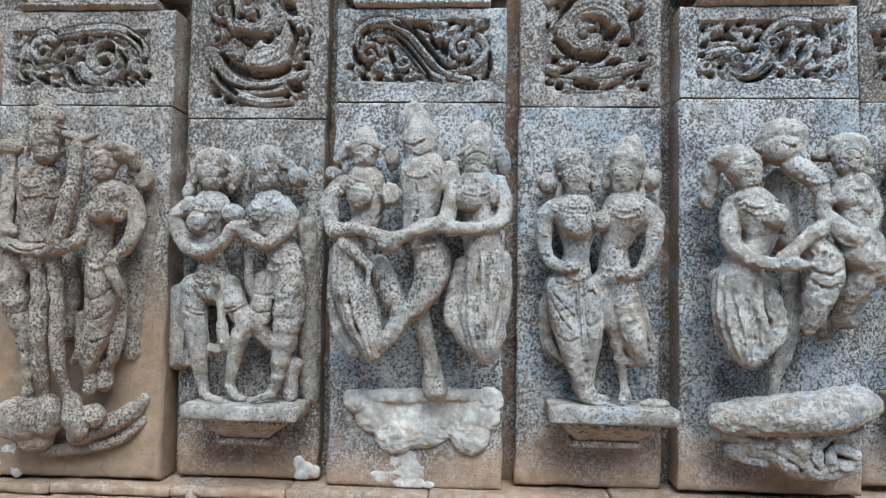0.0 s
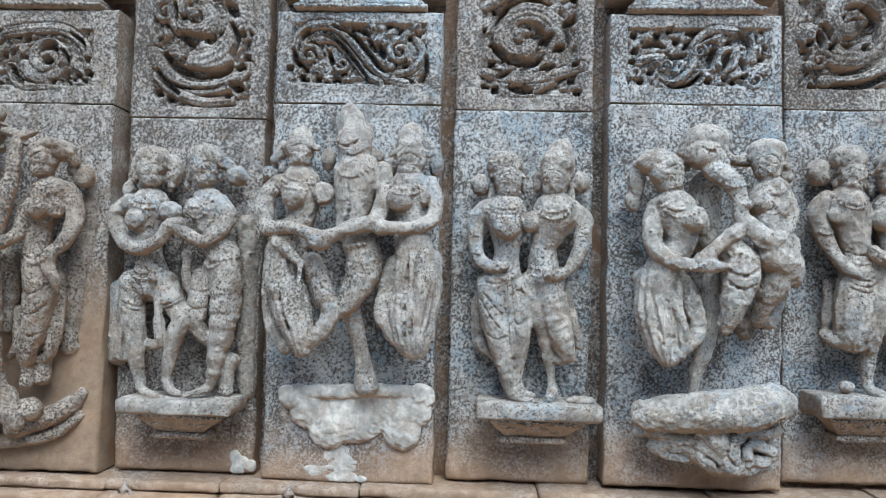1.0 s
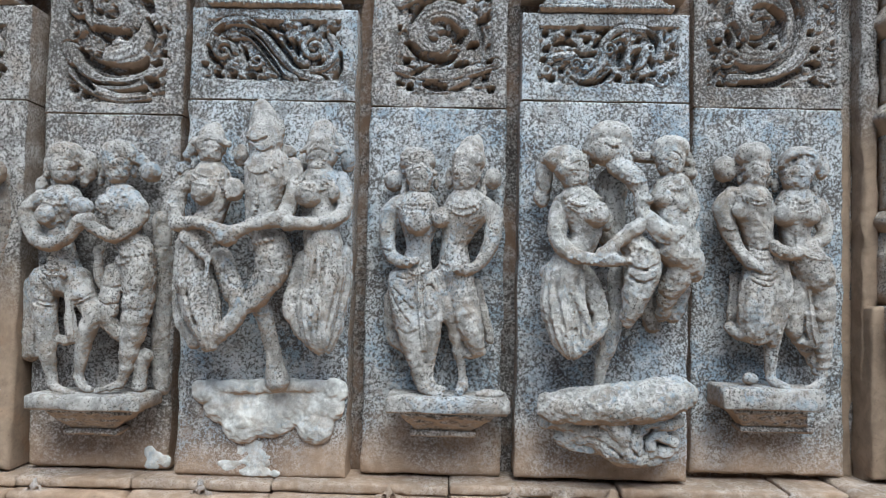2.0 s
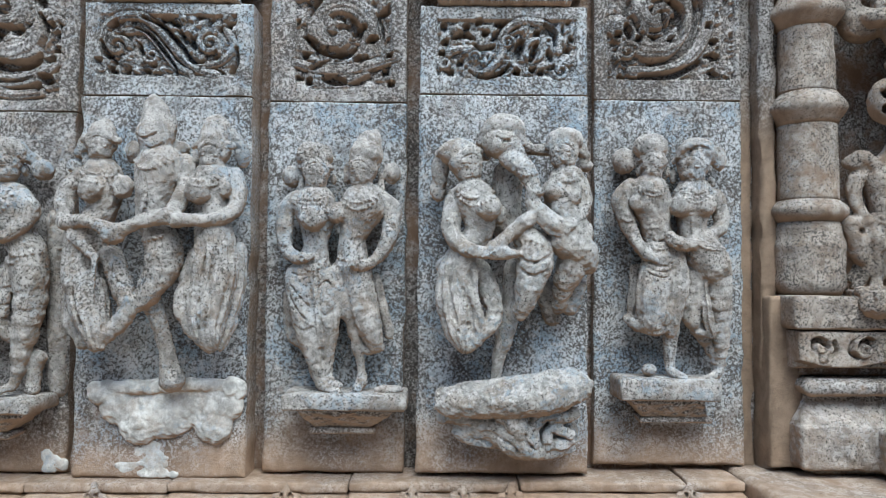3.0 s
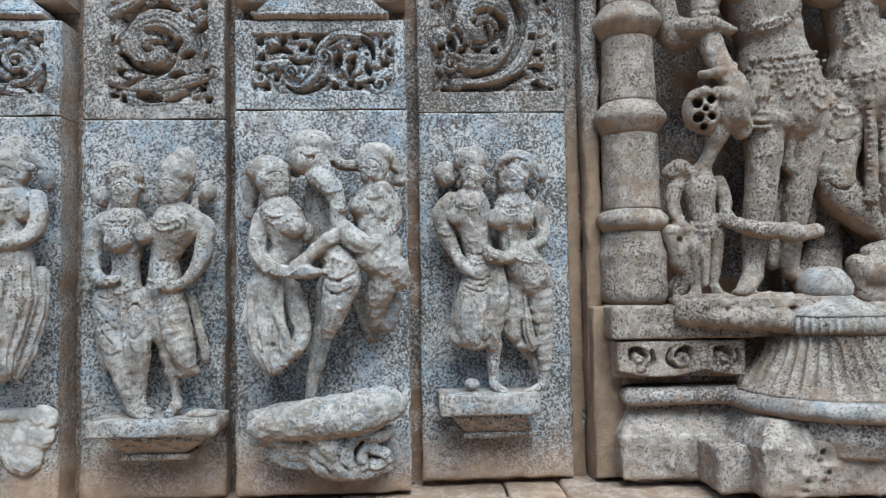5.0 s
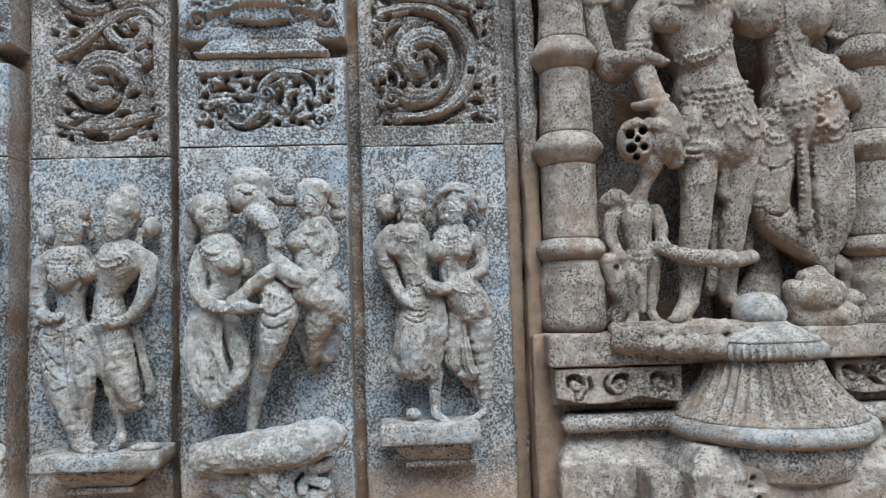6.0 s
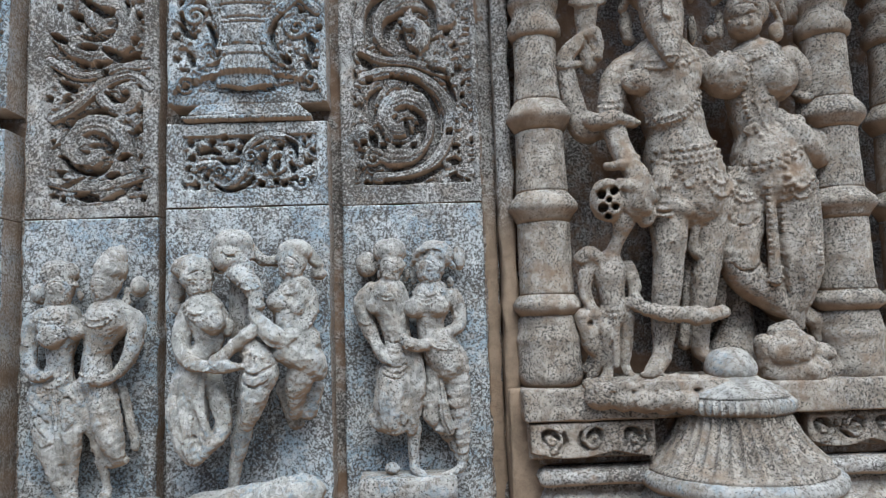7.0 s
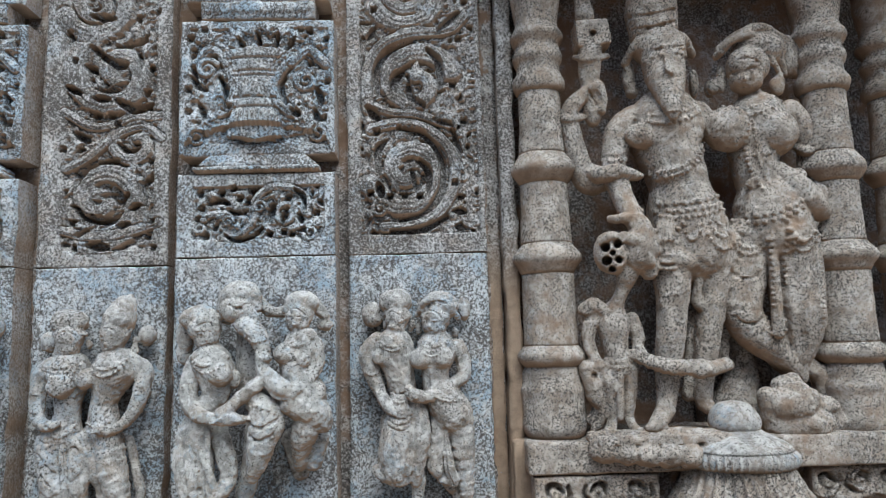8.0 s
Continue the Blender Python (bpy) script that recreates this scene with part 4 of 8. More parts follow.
def carve_couple_side_by_side(c):
    c.ball((-0.036, -0.064, 0.535), (0.033, 0.033, 0.038))
    c.ball((-0.034, -0.067, 0.509), (0.026, 0.027, 0.025))
    c.face((-0.032, 0.520), 0.030, 0.046)
    c.tube([(-0.071, -0.061, 0.541, 0.007), (-0.055, -0.073, 0.556, 0.007), (-0.035, -0.078, 0.560, 0.007), (-0.018, -0.073, 0.555, 0.007), (0.000, -0.061, 0.540, 0.007)], rings=6)
    c.ball((-0.070, -0.047, 0.515), (0.007, 0.011, 0.013))
    c.ball((0.003, -0.047, 0.515), (0.007, 0.011, 0.013))
    c.ball((-0.042, -0.054, 0.569), (0.044, 0.038, 0.034))
    c.ball((-0.096, -0.033, 0.523), (0.026, 0.022, 0.027))
    c.ball((-0.072, -0.050, 0.496), (0.010, 0.009, 0.014))
    c.ball((-0.078, -0.042, 0.542), (0.012, 0.011, 0.029))
    c.tube([(-0.034, -0.054, 0.487, 0.017), (-0.034, -0.054, 0.474, 0.024), (-0.036, -0.057, 0.453, 0.048), (-0.034, -0.061, 0.422, 0.042), (-0.034, -0.061, 0.373, 0.030), (-0.036, -0.059, 0.338, 0.033), (-0.043, -0.057, 0.299, 0.044)])
    c.beads([(-0.077, 0.473), (-0.035, 0.461), (0.002, 0.476)], 0.0033)
    c.beads([(-0.080, 0.464), (-0.035, 0.450), (0.002, 0.467)], 0.0033)
    c.beads([(-0.082, 0.455), (-0.035, 0.439), (0.003, 0.458)], 0.0033)
    c.beads([(-0.007, 0.451), (0.000, 0.423), (-0.007, 0.392)], 0.0033)
    c.ball((-0.034, -0.099, 0.419), (0.029, 0.028, 0.029))
    c.ball((0.018, -0.090, 0.433), (0.020, 0.019, 0.025))
    c.tube([(-0.080, -0.054, 0.466, 0.022), (-0.105, -0.054, 0.442, 0.022), (-0.107, -0.059, 0.401, 0.019), (-0.102, -0.068, 0.359, 0.018), (-0.081, -0.085, 0.334, 0.015), (-0.058, -0.099, 0.329, 0.013), (-0.036, -0.104, 0.334, 0.010)])
    c.beads([(-0.117, 0.407), (-0.104, 0.400), (-0.092, 0.407)], 0.0033)
    c.groove([(-0.111, 0.359), (-0.101, 0.353), (-0.089, 0.359)], 0.0026)
    c.beads([(-0.056, 0.334), (-0.036, 0.325), (-0.009, 0.338)], 0.0038)
    c.beads([(-0.056, 0.323), (-0.036, 0.313), (-0.009, 0.326)], 0.0038)
    c.beads([(-0.056, 0.312), (-0.036, 0.302), (-0.009, 0.315)], 0.0038)
    c.tube([(-0.063, -0.061, 0.286, 0.040), (-0.061, -0.068, 0.227, 0.034), (-0.048, -0.071, 0.171, 0.029), (-0.035, -0.071, 0.115, 0.022), (-0.021, -0.064, 0.058, 0.015), (-0.008, -0.076, 0.038, 0.012), (0.021, -0.094, 0.032, 0.009), (0.035, -0.099, 0.031, 0.006)])
    c.tube([(-0.008, -0.061, 0.285, 0.027), (-0.001, -0.071, 0.235, 0.025), (0.004, -0.073, 0.195, 0.023), (0.000, -0.066, 0.140, 0.018), (-0.003, -0.057, 0.073, 0.012), (0.008, -0.071, 0.048, 0.011), (0.030, -0.085, 0.043, 0.008)])
    c.groove([(-0.090, 0.277), (-0.066, 0.246), (-0.041, 0.222)], 0.0028)
    c.groove([(-0.091, 0.252), (-0.072, 0.221), (-0.047, 0.191)], 0.0028)
    c.groove([(-0.017, 0.266), (-0.005, 0.279), (0.008, 0.267)], 0.0028)
    c.groove([(-0.015, 0.210), (-0.003, 0.200), (0.017, 0.217)], 0.0028)
    c.groove([(-0.079, 0.296), (-0.061, 0.290), (-0.038, 0.297)], 0.0028)
    c.groove([(-0.074, 0.178), (-0.053, 0.166), (-0.029, 0.175)], 0.0028)
    c.tube([(-0.029, -0.090, 0.307, 0.009), (-0.027, -0.092, 0.241, 0.009), (-0.020, -0.085, 0.173, 0.011), (-0.016, -0.078, 0.133, 0.011)], flutes=3, deep=1.6)
    c.tube([(-0.088, -0.024, 0.289, 0.017), (-0.097, -0.024, 0.218, 0.018), (-0.094, -0.028, 0.160, 0.018), (-0.066, -0.035, 0.127, 0.012), (-0.044, -0.040, 0.111, 0.008)], flutes=3, deep=1.6)
    c.ball((0.073, -0.064, 0.541), (0.035, 0.035, 0.038))
    c.ball((0.071, -0.067, 0.515), (0.027, 0.028, 0.025))
    c.face((0.064, 0.526), 0.031, 0.046)
    c.tube([(0.037, -0.061, 0.547, 0.007), (0.053, -0.073, 0.562, 0.008), (0.069, -0.078, 0.566, 0.008), (0.091, -0.073, 0.561, 0.008), (0.109, -0.061, 0.546, 0.007)], rings=6)
    c.ball((0.039, -0.047, 0.521), (0.008, 0.011, 0.013))
    c.ball((0.113, -0.047, 0.522), (0.008, 0.011, 0.013))
    c.tube([(0.098, -0.047, 0.628, 0.010), (0.087, -0.052, 0.604, 0.027), (0.079, -0.057, 0.573, 0.040)])
    c.ball((0.137, -0.033, 0.532), (0.022, 0.022, 0.027))
    c.ball((0.114, -0.047, 0.502), (0.010, 0.009, 0.017))
    c.ball((0.034, -0.040, 0.530), (0.010, 0.009, 0.027))
    c.tube([(0.075, -0.054, 0.490, 0.018), (0.075, -0.054, 0.477, 0.027), (0.075, -0.057, 0.457, 0.051), (0.062, -0.059, 0.423, 0.041), (0.050, -0.059, 0.377, 0.031), (0.050, -0.059, 0.347, 0.034), (0.050, -0.057, 0.311, 0.040)])
    c.ball((0.040, -0.083, 0.443), (0.024, 0.014, 0.019))
    c.ball((0.097, -0.083, 0.443), (0.024, 0.014, 0.019))
    c.beads([(0.025, 0.474), (0.068, 0.454), (0.111, 0.477)], 0.0041)
    c.beads([(0.027, 0.463), (0.068, 0.439), (0.109, 0.465)], 0.0041)
    c.beads([(0.013, 0.338), (0.046, 0.326), (0.085, 0.344)], 0.0046)
    c.beads([(0.009, 0.323), (0.046, 0.311), (0.087, 0.329)], 0.0038)
    c.tube([(0.115, -0.054, 0.468, 0.022), (0.140, -0.054, 0.446, 0.022), (0.139, -0.061, 0.404, 0.020), (0.127, -0.068, 0.360, 0.018), (0.105, -0.083, 0.327, 0.015), (0.077, -0.097, 0.314, 0.013), (0.059, -0.101, 0.316, 0.011)])
    c.beads([(0.119, 0.412), (0.134, 0.406), (0.146, 0.412)], 0.0033)
    c.tube([(0.064, -0.064, 0.301, 0.037), (0.074, -0.068, 0.249, 0.034), (0.085, -0.073, 0.199, 0.032), (0.100, -0.073, 0.157, 0.026), (0.106, -0.071, 0.132, 0.018)], rings=9, deep=2.0)
    c.tube([(0.022, -0.061, 0.298, 0.025), (0.037, -0.064, 0.235, 0.024), (0.058, -0.061, 0.173, 0.020), (0.068, -0.057, 0.116, 0.013), (0.075, -0.054, 0.069, 0.011), (0.076, -0.061, 0.048, 0.013), (0.066, -0.078, 0.033, 0.011)], rings=8, deep=1.2)
    c.tube([(0.104, -0.040, 0.289, 0.009), (0.119, -0.040, 0.229, 0.010), (0.134, -0.042, 0.173, 0.012), (0.136, -0.045, 0.155, 0.011)])
    c.tube([(0.070, -0.052, 0.132, 0.012), (0.093, -0.061, 0.121, 0.011), (0.120, -0.061, 0.129, 0.010)])
    c.ball((0.140, -0.073, 0.033), (0.033, 0.024, 0.012))

def carve_trio_dancing(c):
    c.ball((-0.096, -0.097, 0.544), (0.038, 0.038, 0.040))
    c.ball((-0.092, -0.100, 0.518), (0.030, 0.030, 0.026))
    c.face((-0.083, 0.528), 0.035, 0.049)
    c.ball((-0.114, -0.085, 0.568), (0.043, 0.038, 0.033))
    c.ball((-0.153, -0.059, 0.529), (0.021, 0.024, 0.044))
    c.ball((-0.158, -0.052, 0.488), (0.020, 0.019, 0.027))
    c.tube([(-0.157, -0.078, 0.567, 0.010), (-0.112, -0.106, 0.584, 0.010), (-0.066, -0.094, 0.567, 0.010)], rings=7)
    c.tube([(-0.088, -0.090, 0.499, 0.019), (-0.086, -0.092, 0.484, 0.026), (-0.080, -0.094, 0.464, 0.047), (-0.065, -0.101, 0.433, 0.040), (-0.068, -0.101, 0.391, 0.032), (-0.085, -0.097, 0.357, 0.036), (-0.100, -0.090, 0.320, 0.046)])
    c.ball((-0.048, -0.137, 0.440), (0.029, 0.027, 0.029))
    c.ball((-0.021, -0.116, 0.427), (0.015, 0.014, 0.023))
    c.beads([(-0.114, 0.478), (-0.080, 0.459), (-0.037, 0.476)], 0.0041)
    c.beads([(-0.114, 0.466), (-0.080, 0.444), (-0.037, 0.461)], 0.0036)
    c.tube([(-0.115, -0.094, 0.469, 0.022), (-0.127, -0.101, 0.426, 0.021), (-0.124, -0.116, 0.380, 0.020), (-0.099, -0.135, 0.352, 0.016), (-0.058, -0.149, 0.342, 0.015), (-0.017, -0.156, 0.342, 0.016), (0.016, -0.151, 0.338, 0.010)])
    c.beads([(-0.136, 0.414), (-0.124, 0.407), (-0.109, 0.414)], 0.0036)
    c.beads([(-0.098, 0.345), (-0.067, 0.333), (-0.037, 0.345)], 0.0039)
    c.tube([(-0.112, -0.090, 0.305, 0.046), (-0.116, -0.099, 0.241, 0.046), (-0.108, -0.113, 0.180, 0.037), (-0.098, -0.120, 0.140, 0.019)], flutes=6, deep=2.0)
    c.tube([(-0.062, -0.094, 0.307, 0.024), (-0.040, -0.109, 0.247, 0.023), (-0.033, -0.116, 0.202, 0.020), (-0.062, -0.123, 0.167, 0.019), (-0.088, -0.123, 0.138, 0.014)], rings=9, deep=1.4)
    c.tube([(-0.143, -0.071, 0.315, 0.018), (-0.097, -0.127, 0.278, 0.011), (-0.073, -0.135, 0.230, 0.010), (-0.057, -0.132, 0.176, 0.010)])
    c.tube([(-0.077, -0.127, 0.314, 0.009), (-0.076, -0.132, 0.242, 0.010), (-0.069, -0.130, 0.176, 0.010)], flutes=2)
    c.groove([(-0.134, 0.290), (-0.125, 0.229), (-0.110, 0.169)], 0.0039)
    c.groove([(-0.104, 0.265), (-0.094, 0.217), (-0.088, 0.169)], 0.0039)
    c.tube([(-0.059, -0.090, 0.593, 0.015), (-0.031, -0.099, 0.619, 0.028), (0.000, -0.101, 0.623, 0.028), (0.016, -0.101, 0.595, 0.020)])
    c.ball((-0.019, -0.099, 0.586), (0.043, 0.040, 0.036))
    c.ball((0.008, -0.106, 0.556), (0.028, 0.022, 0.024))
    c.tube([(-0.004, -0.111, 0.551, 0.022), (0.029, -0.127, 0.527, 0.023), (0.046, -0.137, 0.490, 0.018), (0.046, -0.142, 0.453, 0.016), (0.055, -0.144, 0.425, 0.013)])
    c.ball((0.057, -0.151, 0.472), (0.013, 0.011, 0.011))
    c.tube([(-0.069, -0.071, 0.571, 0.010), (-0.050, -0.076, 0.561, 0.011)])
    c.tube([(0.017, -0.076, 0.606, 0.018), (0.052, -0.071, 0.579, 0.013), (0.086, -0.066, 0.580, 0.016)])
    c.tube([(0.003, -0.109, 0.593, 0.011), (0.020, -0.116, 0.567, 0.010), (0.025, -0.118, 0.548, 0.008)])
    c.groove([(-0.032, 0.595), (-0.013, 0.585), (0.005, 0.595)], 0.0034)
    c.beads([(0.005, 0.521), (0.035, 0.509), (0.063, 0.519)], 0.0039)
    c.tube([(0.002, -0.054, 0.520, 0.036), (-0.002, -0.054, 0.456, 0.034), (0.002, -0.059, 0.398, 0.029)])
    c.tube([(0.055, -0.144, 0.425, 0.015), (0.022, -0.149, 0.405, 0.016), (-0.014, -0.153, 0.371, 0.015), (-0.041, -0.156, 0.352, 0.014)])
    c.tube([(0.060, -0.146, 0.432, 0.017), (0.086, -0.151, 0.408, 0.021), (0.111, -0.144, 0.394, 0.017)])
    c.tube([(0.055, -0.151, 0.416, 0.006), (0.082, -0.156, 0.386, 0.006), (0.119, -0.146, 0.380, 0.006)])
    c.tube([(0.037, -0.123, 0.376, 0.032), (0.052, -0.127, 0.344, 0.041), (0.049, -0.132, 0.305, 0.038), (0.037, -0.132, 0.260, 0.029), (0.025, -0.127, 0.220, 0.020), (0.023, -0.125, 0.206, 0.011)], rings=5, deep=1.2)
    c.tube([(0.013, -0.068, 0.316, 0.020), (0.008, -0.073, 0.240, 0.022), (-0.004, -0.076, 0.172, 0.021), (-0.017, -0.068, 0.115, 0.015), (-0.024, -0.064, 0.072, 0.011), (-0.019, -0.076, 0.054, 0.011)])
    c.groove([(0.018, 0.333), (0.048, 0.321), (0.084, 0.336)], 0.0039)
    c.groove([(0.018, 0.308), (0.048, 0.293), (0.078, 0.309)], 0.0039)
    c.beads([(0.012, 0.362), (0.041, 0.368), (0.077, 0.350)], 0.0044)
    c.ball((0.121, -0.094, 0.573), (0.033, 0.033, 0.037))
    c.ball((0.119, -0.098, 0.549), (0.026, 0.027, 0.024))
    c.face((0.113, 0.557), 0.031, 0.045)
    c.ball((0.125, -0.085, 0.597), (0.041, 0.036, 0.029))
    c.ball((0.175, -0.054, 0.547), (0.020, 0.016, 0.017))
    c.tube([(0.155, -0.066, 0.594, 0.015), (0.177, -0.059, 0.565, 0.013)])
    c.tube([(0.087, -0.090, 0.581, 0.009), (0.111, -0.106, 0.598, 0.009), (0.155, -0.087, 0.587, 0.009)], rings=6)
    c.tube([(0.127, -0.090, 0.531, 0.018), (0.129, -0.092, 0.515, 0.026), (0.127, -0.092, 0.495, 0.044), (0.115, -0.101, 0.462, 0.039), (0.123, -0.104, 0.422, 0.039), (0.140, -0.099, 0.387, 0.046)])
    c.ball((0.093, -0.123, 0.480), (0.026, 0.024, 0.026))
    c.ball((0.134, -0.125, 0.467), (0.021, 0.020, 0.023))
    c.beads([(0.087, 0.517), (0.118, 0.497), (0.153, 0.514)], 0.0039)
    c.tube([(0.154, -0.094, 0.500, 0.022), (0.162, -0.104, 0.464, 0.020), (0.142, -0.127, 0.415, 0.017), (0.108, -0.146, 0.396, 0.015)])
    c.tube([(0.110, -0.125, 0.370, 0.030), (0.151, -0.109, 0.352, 0.039), (0.171, -0.094, 0.326, 0.029)], rings=4, deep=1.4)
    c.tube([(0.143, -0.099, 0.340, 0.037), (0.133, -0.094, 0.297, 0.031), (0.123, -0.078, 0.266, 0.024), (0.117, -0.057, 0.221, 0.016)], rings=4, deep=1.4)
    c.tube([(0.156, -0.047, 0.278, 0.027), (0.144, -0.042, 0.227, 0.023)])
    c.tube([(0.089, -0.012, 0.278, 0.025), (0.109, -0.007, 0.199, 0.021)])

def carve_makara_bracket(c):
    c.tube([(-0.141, -0.070, 0.108, 0.023), (-0.113, -0.080, 0.115, 0.034), (-0.072, -0.086, 0.121, 0.040), (-0.017, -0.092, 0.125, 0.044), (0.045, -0.094, 0.132, 0.046), (0.100, -0.094, 0.142, 0.046), (0.143, -0.092, 0.152, 0.036), (0.169, -0.088, 0.154, 0.021)])
    c.ball((-0.066, -0.086, 0.141), (0.021, 0.016, 0.017))
    c.ball((-0.141, -0.074, 0.129), (0.021, 0.015, 0.016))
    c.ball((0.072, -0.086, 0.165), (0.028, 0.016, 0.017))
    c.ball((0.144, -0.084, 0.178), (0.023, 0.015, 0.015))
    c.ball((-0.011, -0.092, 0.144), (0.033, 0.019, 0.020))
    c.ball((0.008, -0.080, 0.087), (0.039, 0.025, 0.026))
    c.tube([(-0.141, -0.060, 0.083, 0.018), (-0.066, -0.064, 0.071, 0.016), (-0.016, -0.064, 0.075, 0.013)])
    c.tube([(-0.107, -0.046, 0.041, 0.016), (-0.066, -0.054, 0.053, 0.022), (-0.022, -0.060, 0.049, 0.031), (0.015, -0.064, 0.028, 0.036), (0.053, -0.062, 0.009, 0.026), (0.104, -0.058, 0.004, 0.016), (0.142, -0.054, 0.011, 0.013)])
    c.tube([(-0.110, -0.050, 0.056, 0.009), (-0.085, -0.056, 0.066, 0.010), (-0.060, -0.058, 0.061, 0.010)])
    c.tube([(-0.109, -0.046, 0.034, 0.009), (-0.079, -0.052, 0.023, 0.010), (-0.041, -0.058, 0.020, 0.012)])
    c.tube([(0.016, -0.080, 0.068, 0.031), (0.043, -0.078, 0.037, 0.021)])
    c.tube([(0.056, -0.076, 0.025, 0.016), (0.058, -0.080, 0.059, 0.014), (0.078, -0.082, 0.084, 0.013), (0.110, -0.082, 0.091, 0.015)])
    c.tube([(0.089, -0.076, 0.033, 0.012), (0.093, -0.080, 0.054, 0.010), (0.114, -0.082, 0.057, 0.013), (0.139, -0.078, 0.046, 0.012)])
    c.tube([(0.102, -0.078, 0.074, 0.010), (0.126, -0.082, 0.084, 0.014), (0.148, -0.078, 0.093, 0.012)])
    c.tube([(0.090, -0.070, 0.017, 0.012), (0.127, -0.072, 0.023, 0.014), (0.144, -0.066, 0.029, 0.010)])
    c.ball((0.107, -0.030, 0.039), (0.061, 0.035, 0.045))
    c.ball((-0.002, -0.024, 0.038), (0.107, 0.032, 0.037))
    c.groove([(-0.054, 0.050), (-0.016, 0.038), (0.021, 0.013)], 0.0039)
    c.groove([(0.046, 0.069), (0.039, 0.038), (0.058, 0.013)], 0.0039)

def carve_couple_in_skirts(c):
    c.ball((-0.054, -0.061, 0.561), (0.031, 0.031, 0.036))
    c.ball((-0.056, -0.065, 0.537), (0.024, 0.025, 0.024))
    c.face((-0.064, 0.547), 0.029, 0.044)
    c.tube([(-0.086, -0.059, 0.567, 0.006), (-0.073, -0.071, 0.581, 0.007), (-0.058, -0.076, 0.585, 0.007), (-0.038, -0.071, 0.581, 0.007), (-0.020, -0.059, 0.566, 0.006)], rings=6)
    c.ball((-0.084, -0.045, 0.543), (0.007, 0.011, 0.013))
    c.ball((-0.016, -0.045, 0.543), (0.007, 0.011, 0.013))
    c.ball((-0.057, -0.052, 0.600), (0.042, 0.038, 0.033))
    c.ball((-0.115, -0.035, 0.571), (0.028, 0.025, 0.033))
    c.ball((-0.086, -0.040, 0.579), (0.015, 0.014, 0.028))
    c.ball((-0.020, -0.042, 0.539), (0.009, 0.008, 0.015))
    c.tube([(-0.054, -0.050, 0.520, 0.018), (-0.055, -0.052, 0.507, 0.026), (-0.061, -0.054, 0.485, 0.049), (-0.051, -0.059, 0.437, 0.038), (-0.044, -0.059, 0.384, 0.033), (-0.039, -0.061, 0.344, 0.038)])
    c.ball((-0.091, -0.080, 0.467), (0.025, 0.015, 0.020))
    c.ball((-0.036, -0.080, 0.468), (0.021, 0.015, 0.020))
    c.beads([(-0.104, 0.510), (-0.065, 0.489), (-0.026, 0.507)], 0.0043)
    c.beads([(-0.101, 0.500), (-0.065, 0.479), (-0.028, 0.496)], 0.0035)
    c.groove([(-0.079, 0.389), (-0.053, 0.376), (-0.026, 0.385)], 0.0030)
    c.beads([(-0.079, 0.369), (-0.046, 0.356), (-0.011, 0.370)], 0.0040)
    c.tube([(-0.103, -0.052, 0.504, 0.023), (-0.127, -0.052, 0.474, 0.023), (-0.115, -0.059, 0.423, 0.020), (-0.099, -0.068, 0.383, 0.016), (-0.084, -0.083, 0.354, 0.015), (-0.065, -0.099, 0.335, 0.012), (-0.045, -0.101, 0.335, 0.010)])
    c.beads([(-0.128, 0.428), (-0.115, 0.421), (-0.099, 0.429)], 0.0035)
    c.tube([(-0.044, -0.068, 0.328, 0.042), (-0.053, -0.073, 0.272, 0.044), (-0.059, -0.073, 0.220, 0.041), (-0.063, -0.068, 0.194, 0.035)], flutes=5, deep=1.2)
    c.tube([(-0.006, -0.076, 0.357, 0.018), (0.000, -0.080, 0.305, 0.022), (-0.003, -0.080, 0.253, 0.023), (-0.013, -0.076, 0.201, 0.020), (-0.016, -0.068, 0.168, 0.014)])
    c.tube([(-0.109, -0.052, 0.197, 0.013), (-0.089, -0.066, 0.182, 0.016), (-0.052, -0.076, 0.172, 0.015), (-0.025, -0.073, 0.177, 0.010)])
    c.tube([(-0.084, -0.026, 0.312, 0.017), (-0.089, -0.031, 0.238, 0.018), (-0.101, -0.038, 0.199, 0.012)], flutes=3, deep=1.5)
    c.tube([(-0.029, -0.092, 0.337, 0.009), (-0.029, -0.097, 0.266, 0.009), (-0.033, -0.092, 0.189, 0.009)], flutes=2)
    c.groove([(-0.076, 0.328), (-0.046, 0.318), (-0.020, 0.328)], 0.0027)
    c.groove([(-0.076, 0.316), (-0.047, 0.305), (-0.020, 0.316)], 0.0027)
    c.groove([(-0.076, 0.304), (-0.047, 0.292), (-0.021, 0.305)], 0.0027)
    c.tube([(-0.009, -0.052, 0.173, 0.020), (-0.011, -0.050, 0.127, 0.015), (-0.011, -0.047, 0.088, 0.013), (-0.007, -0.059, 0.072, 0.012), (0.011, -0.080, 0.062, 0.009)])
    c.ball((0.042, -0.059, 0.563), (0.038, 0.038, 0.041))
    c.ball((0.039, -0.063, 0.536), (0.029, 0.030, 0.027))
    c.face((0.026, 0.546), 0.034, 0.050)
    c.ball((0.053, -0.052, 0.587), (0.048, 0.040, 0.038))
    c.tube([(-0.002, -0.057, 0.568, 0.009), (0.020, -0.087, 0.597, 0.010), (0.071, -0.078, 0.591, 0.010), (0.097, -0.054, 0.558, 0.009)], rings=7)
    c.ball((0.114, -0.031, 0.578), (0.017, 0.016, 0.031))
    c.ball((0.090, -0.042, 0.522), (0.010, 0.010, 0.015))
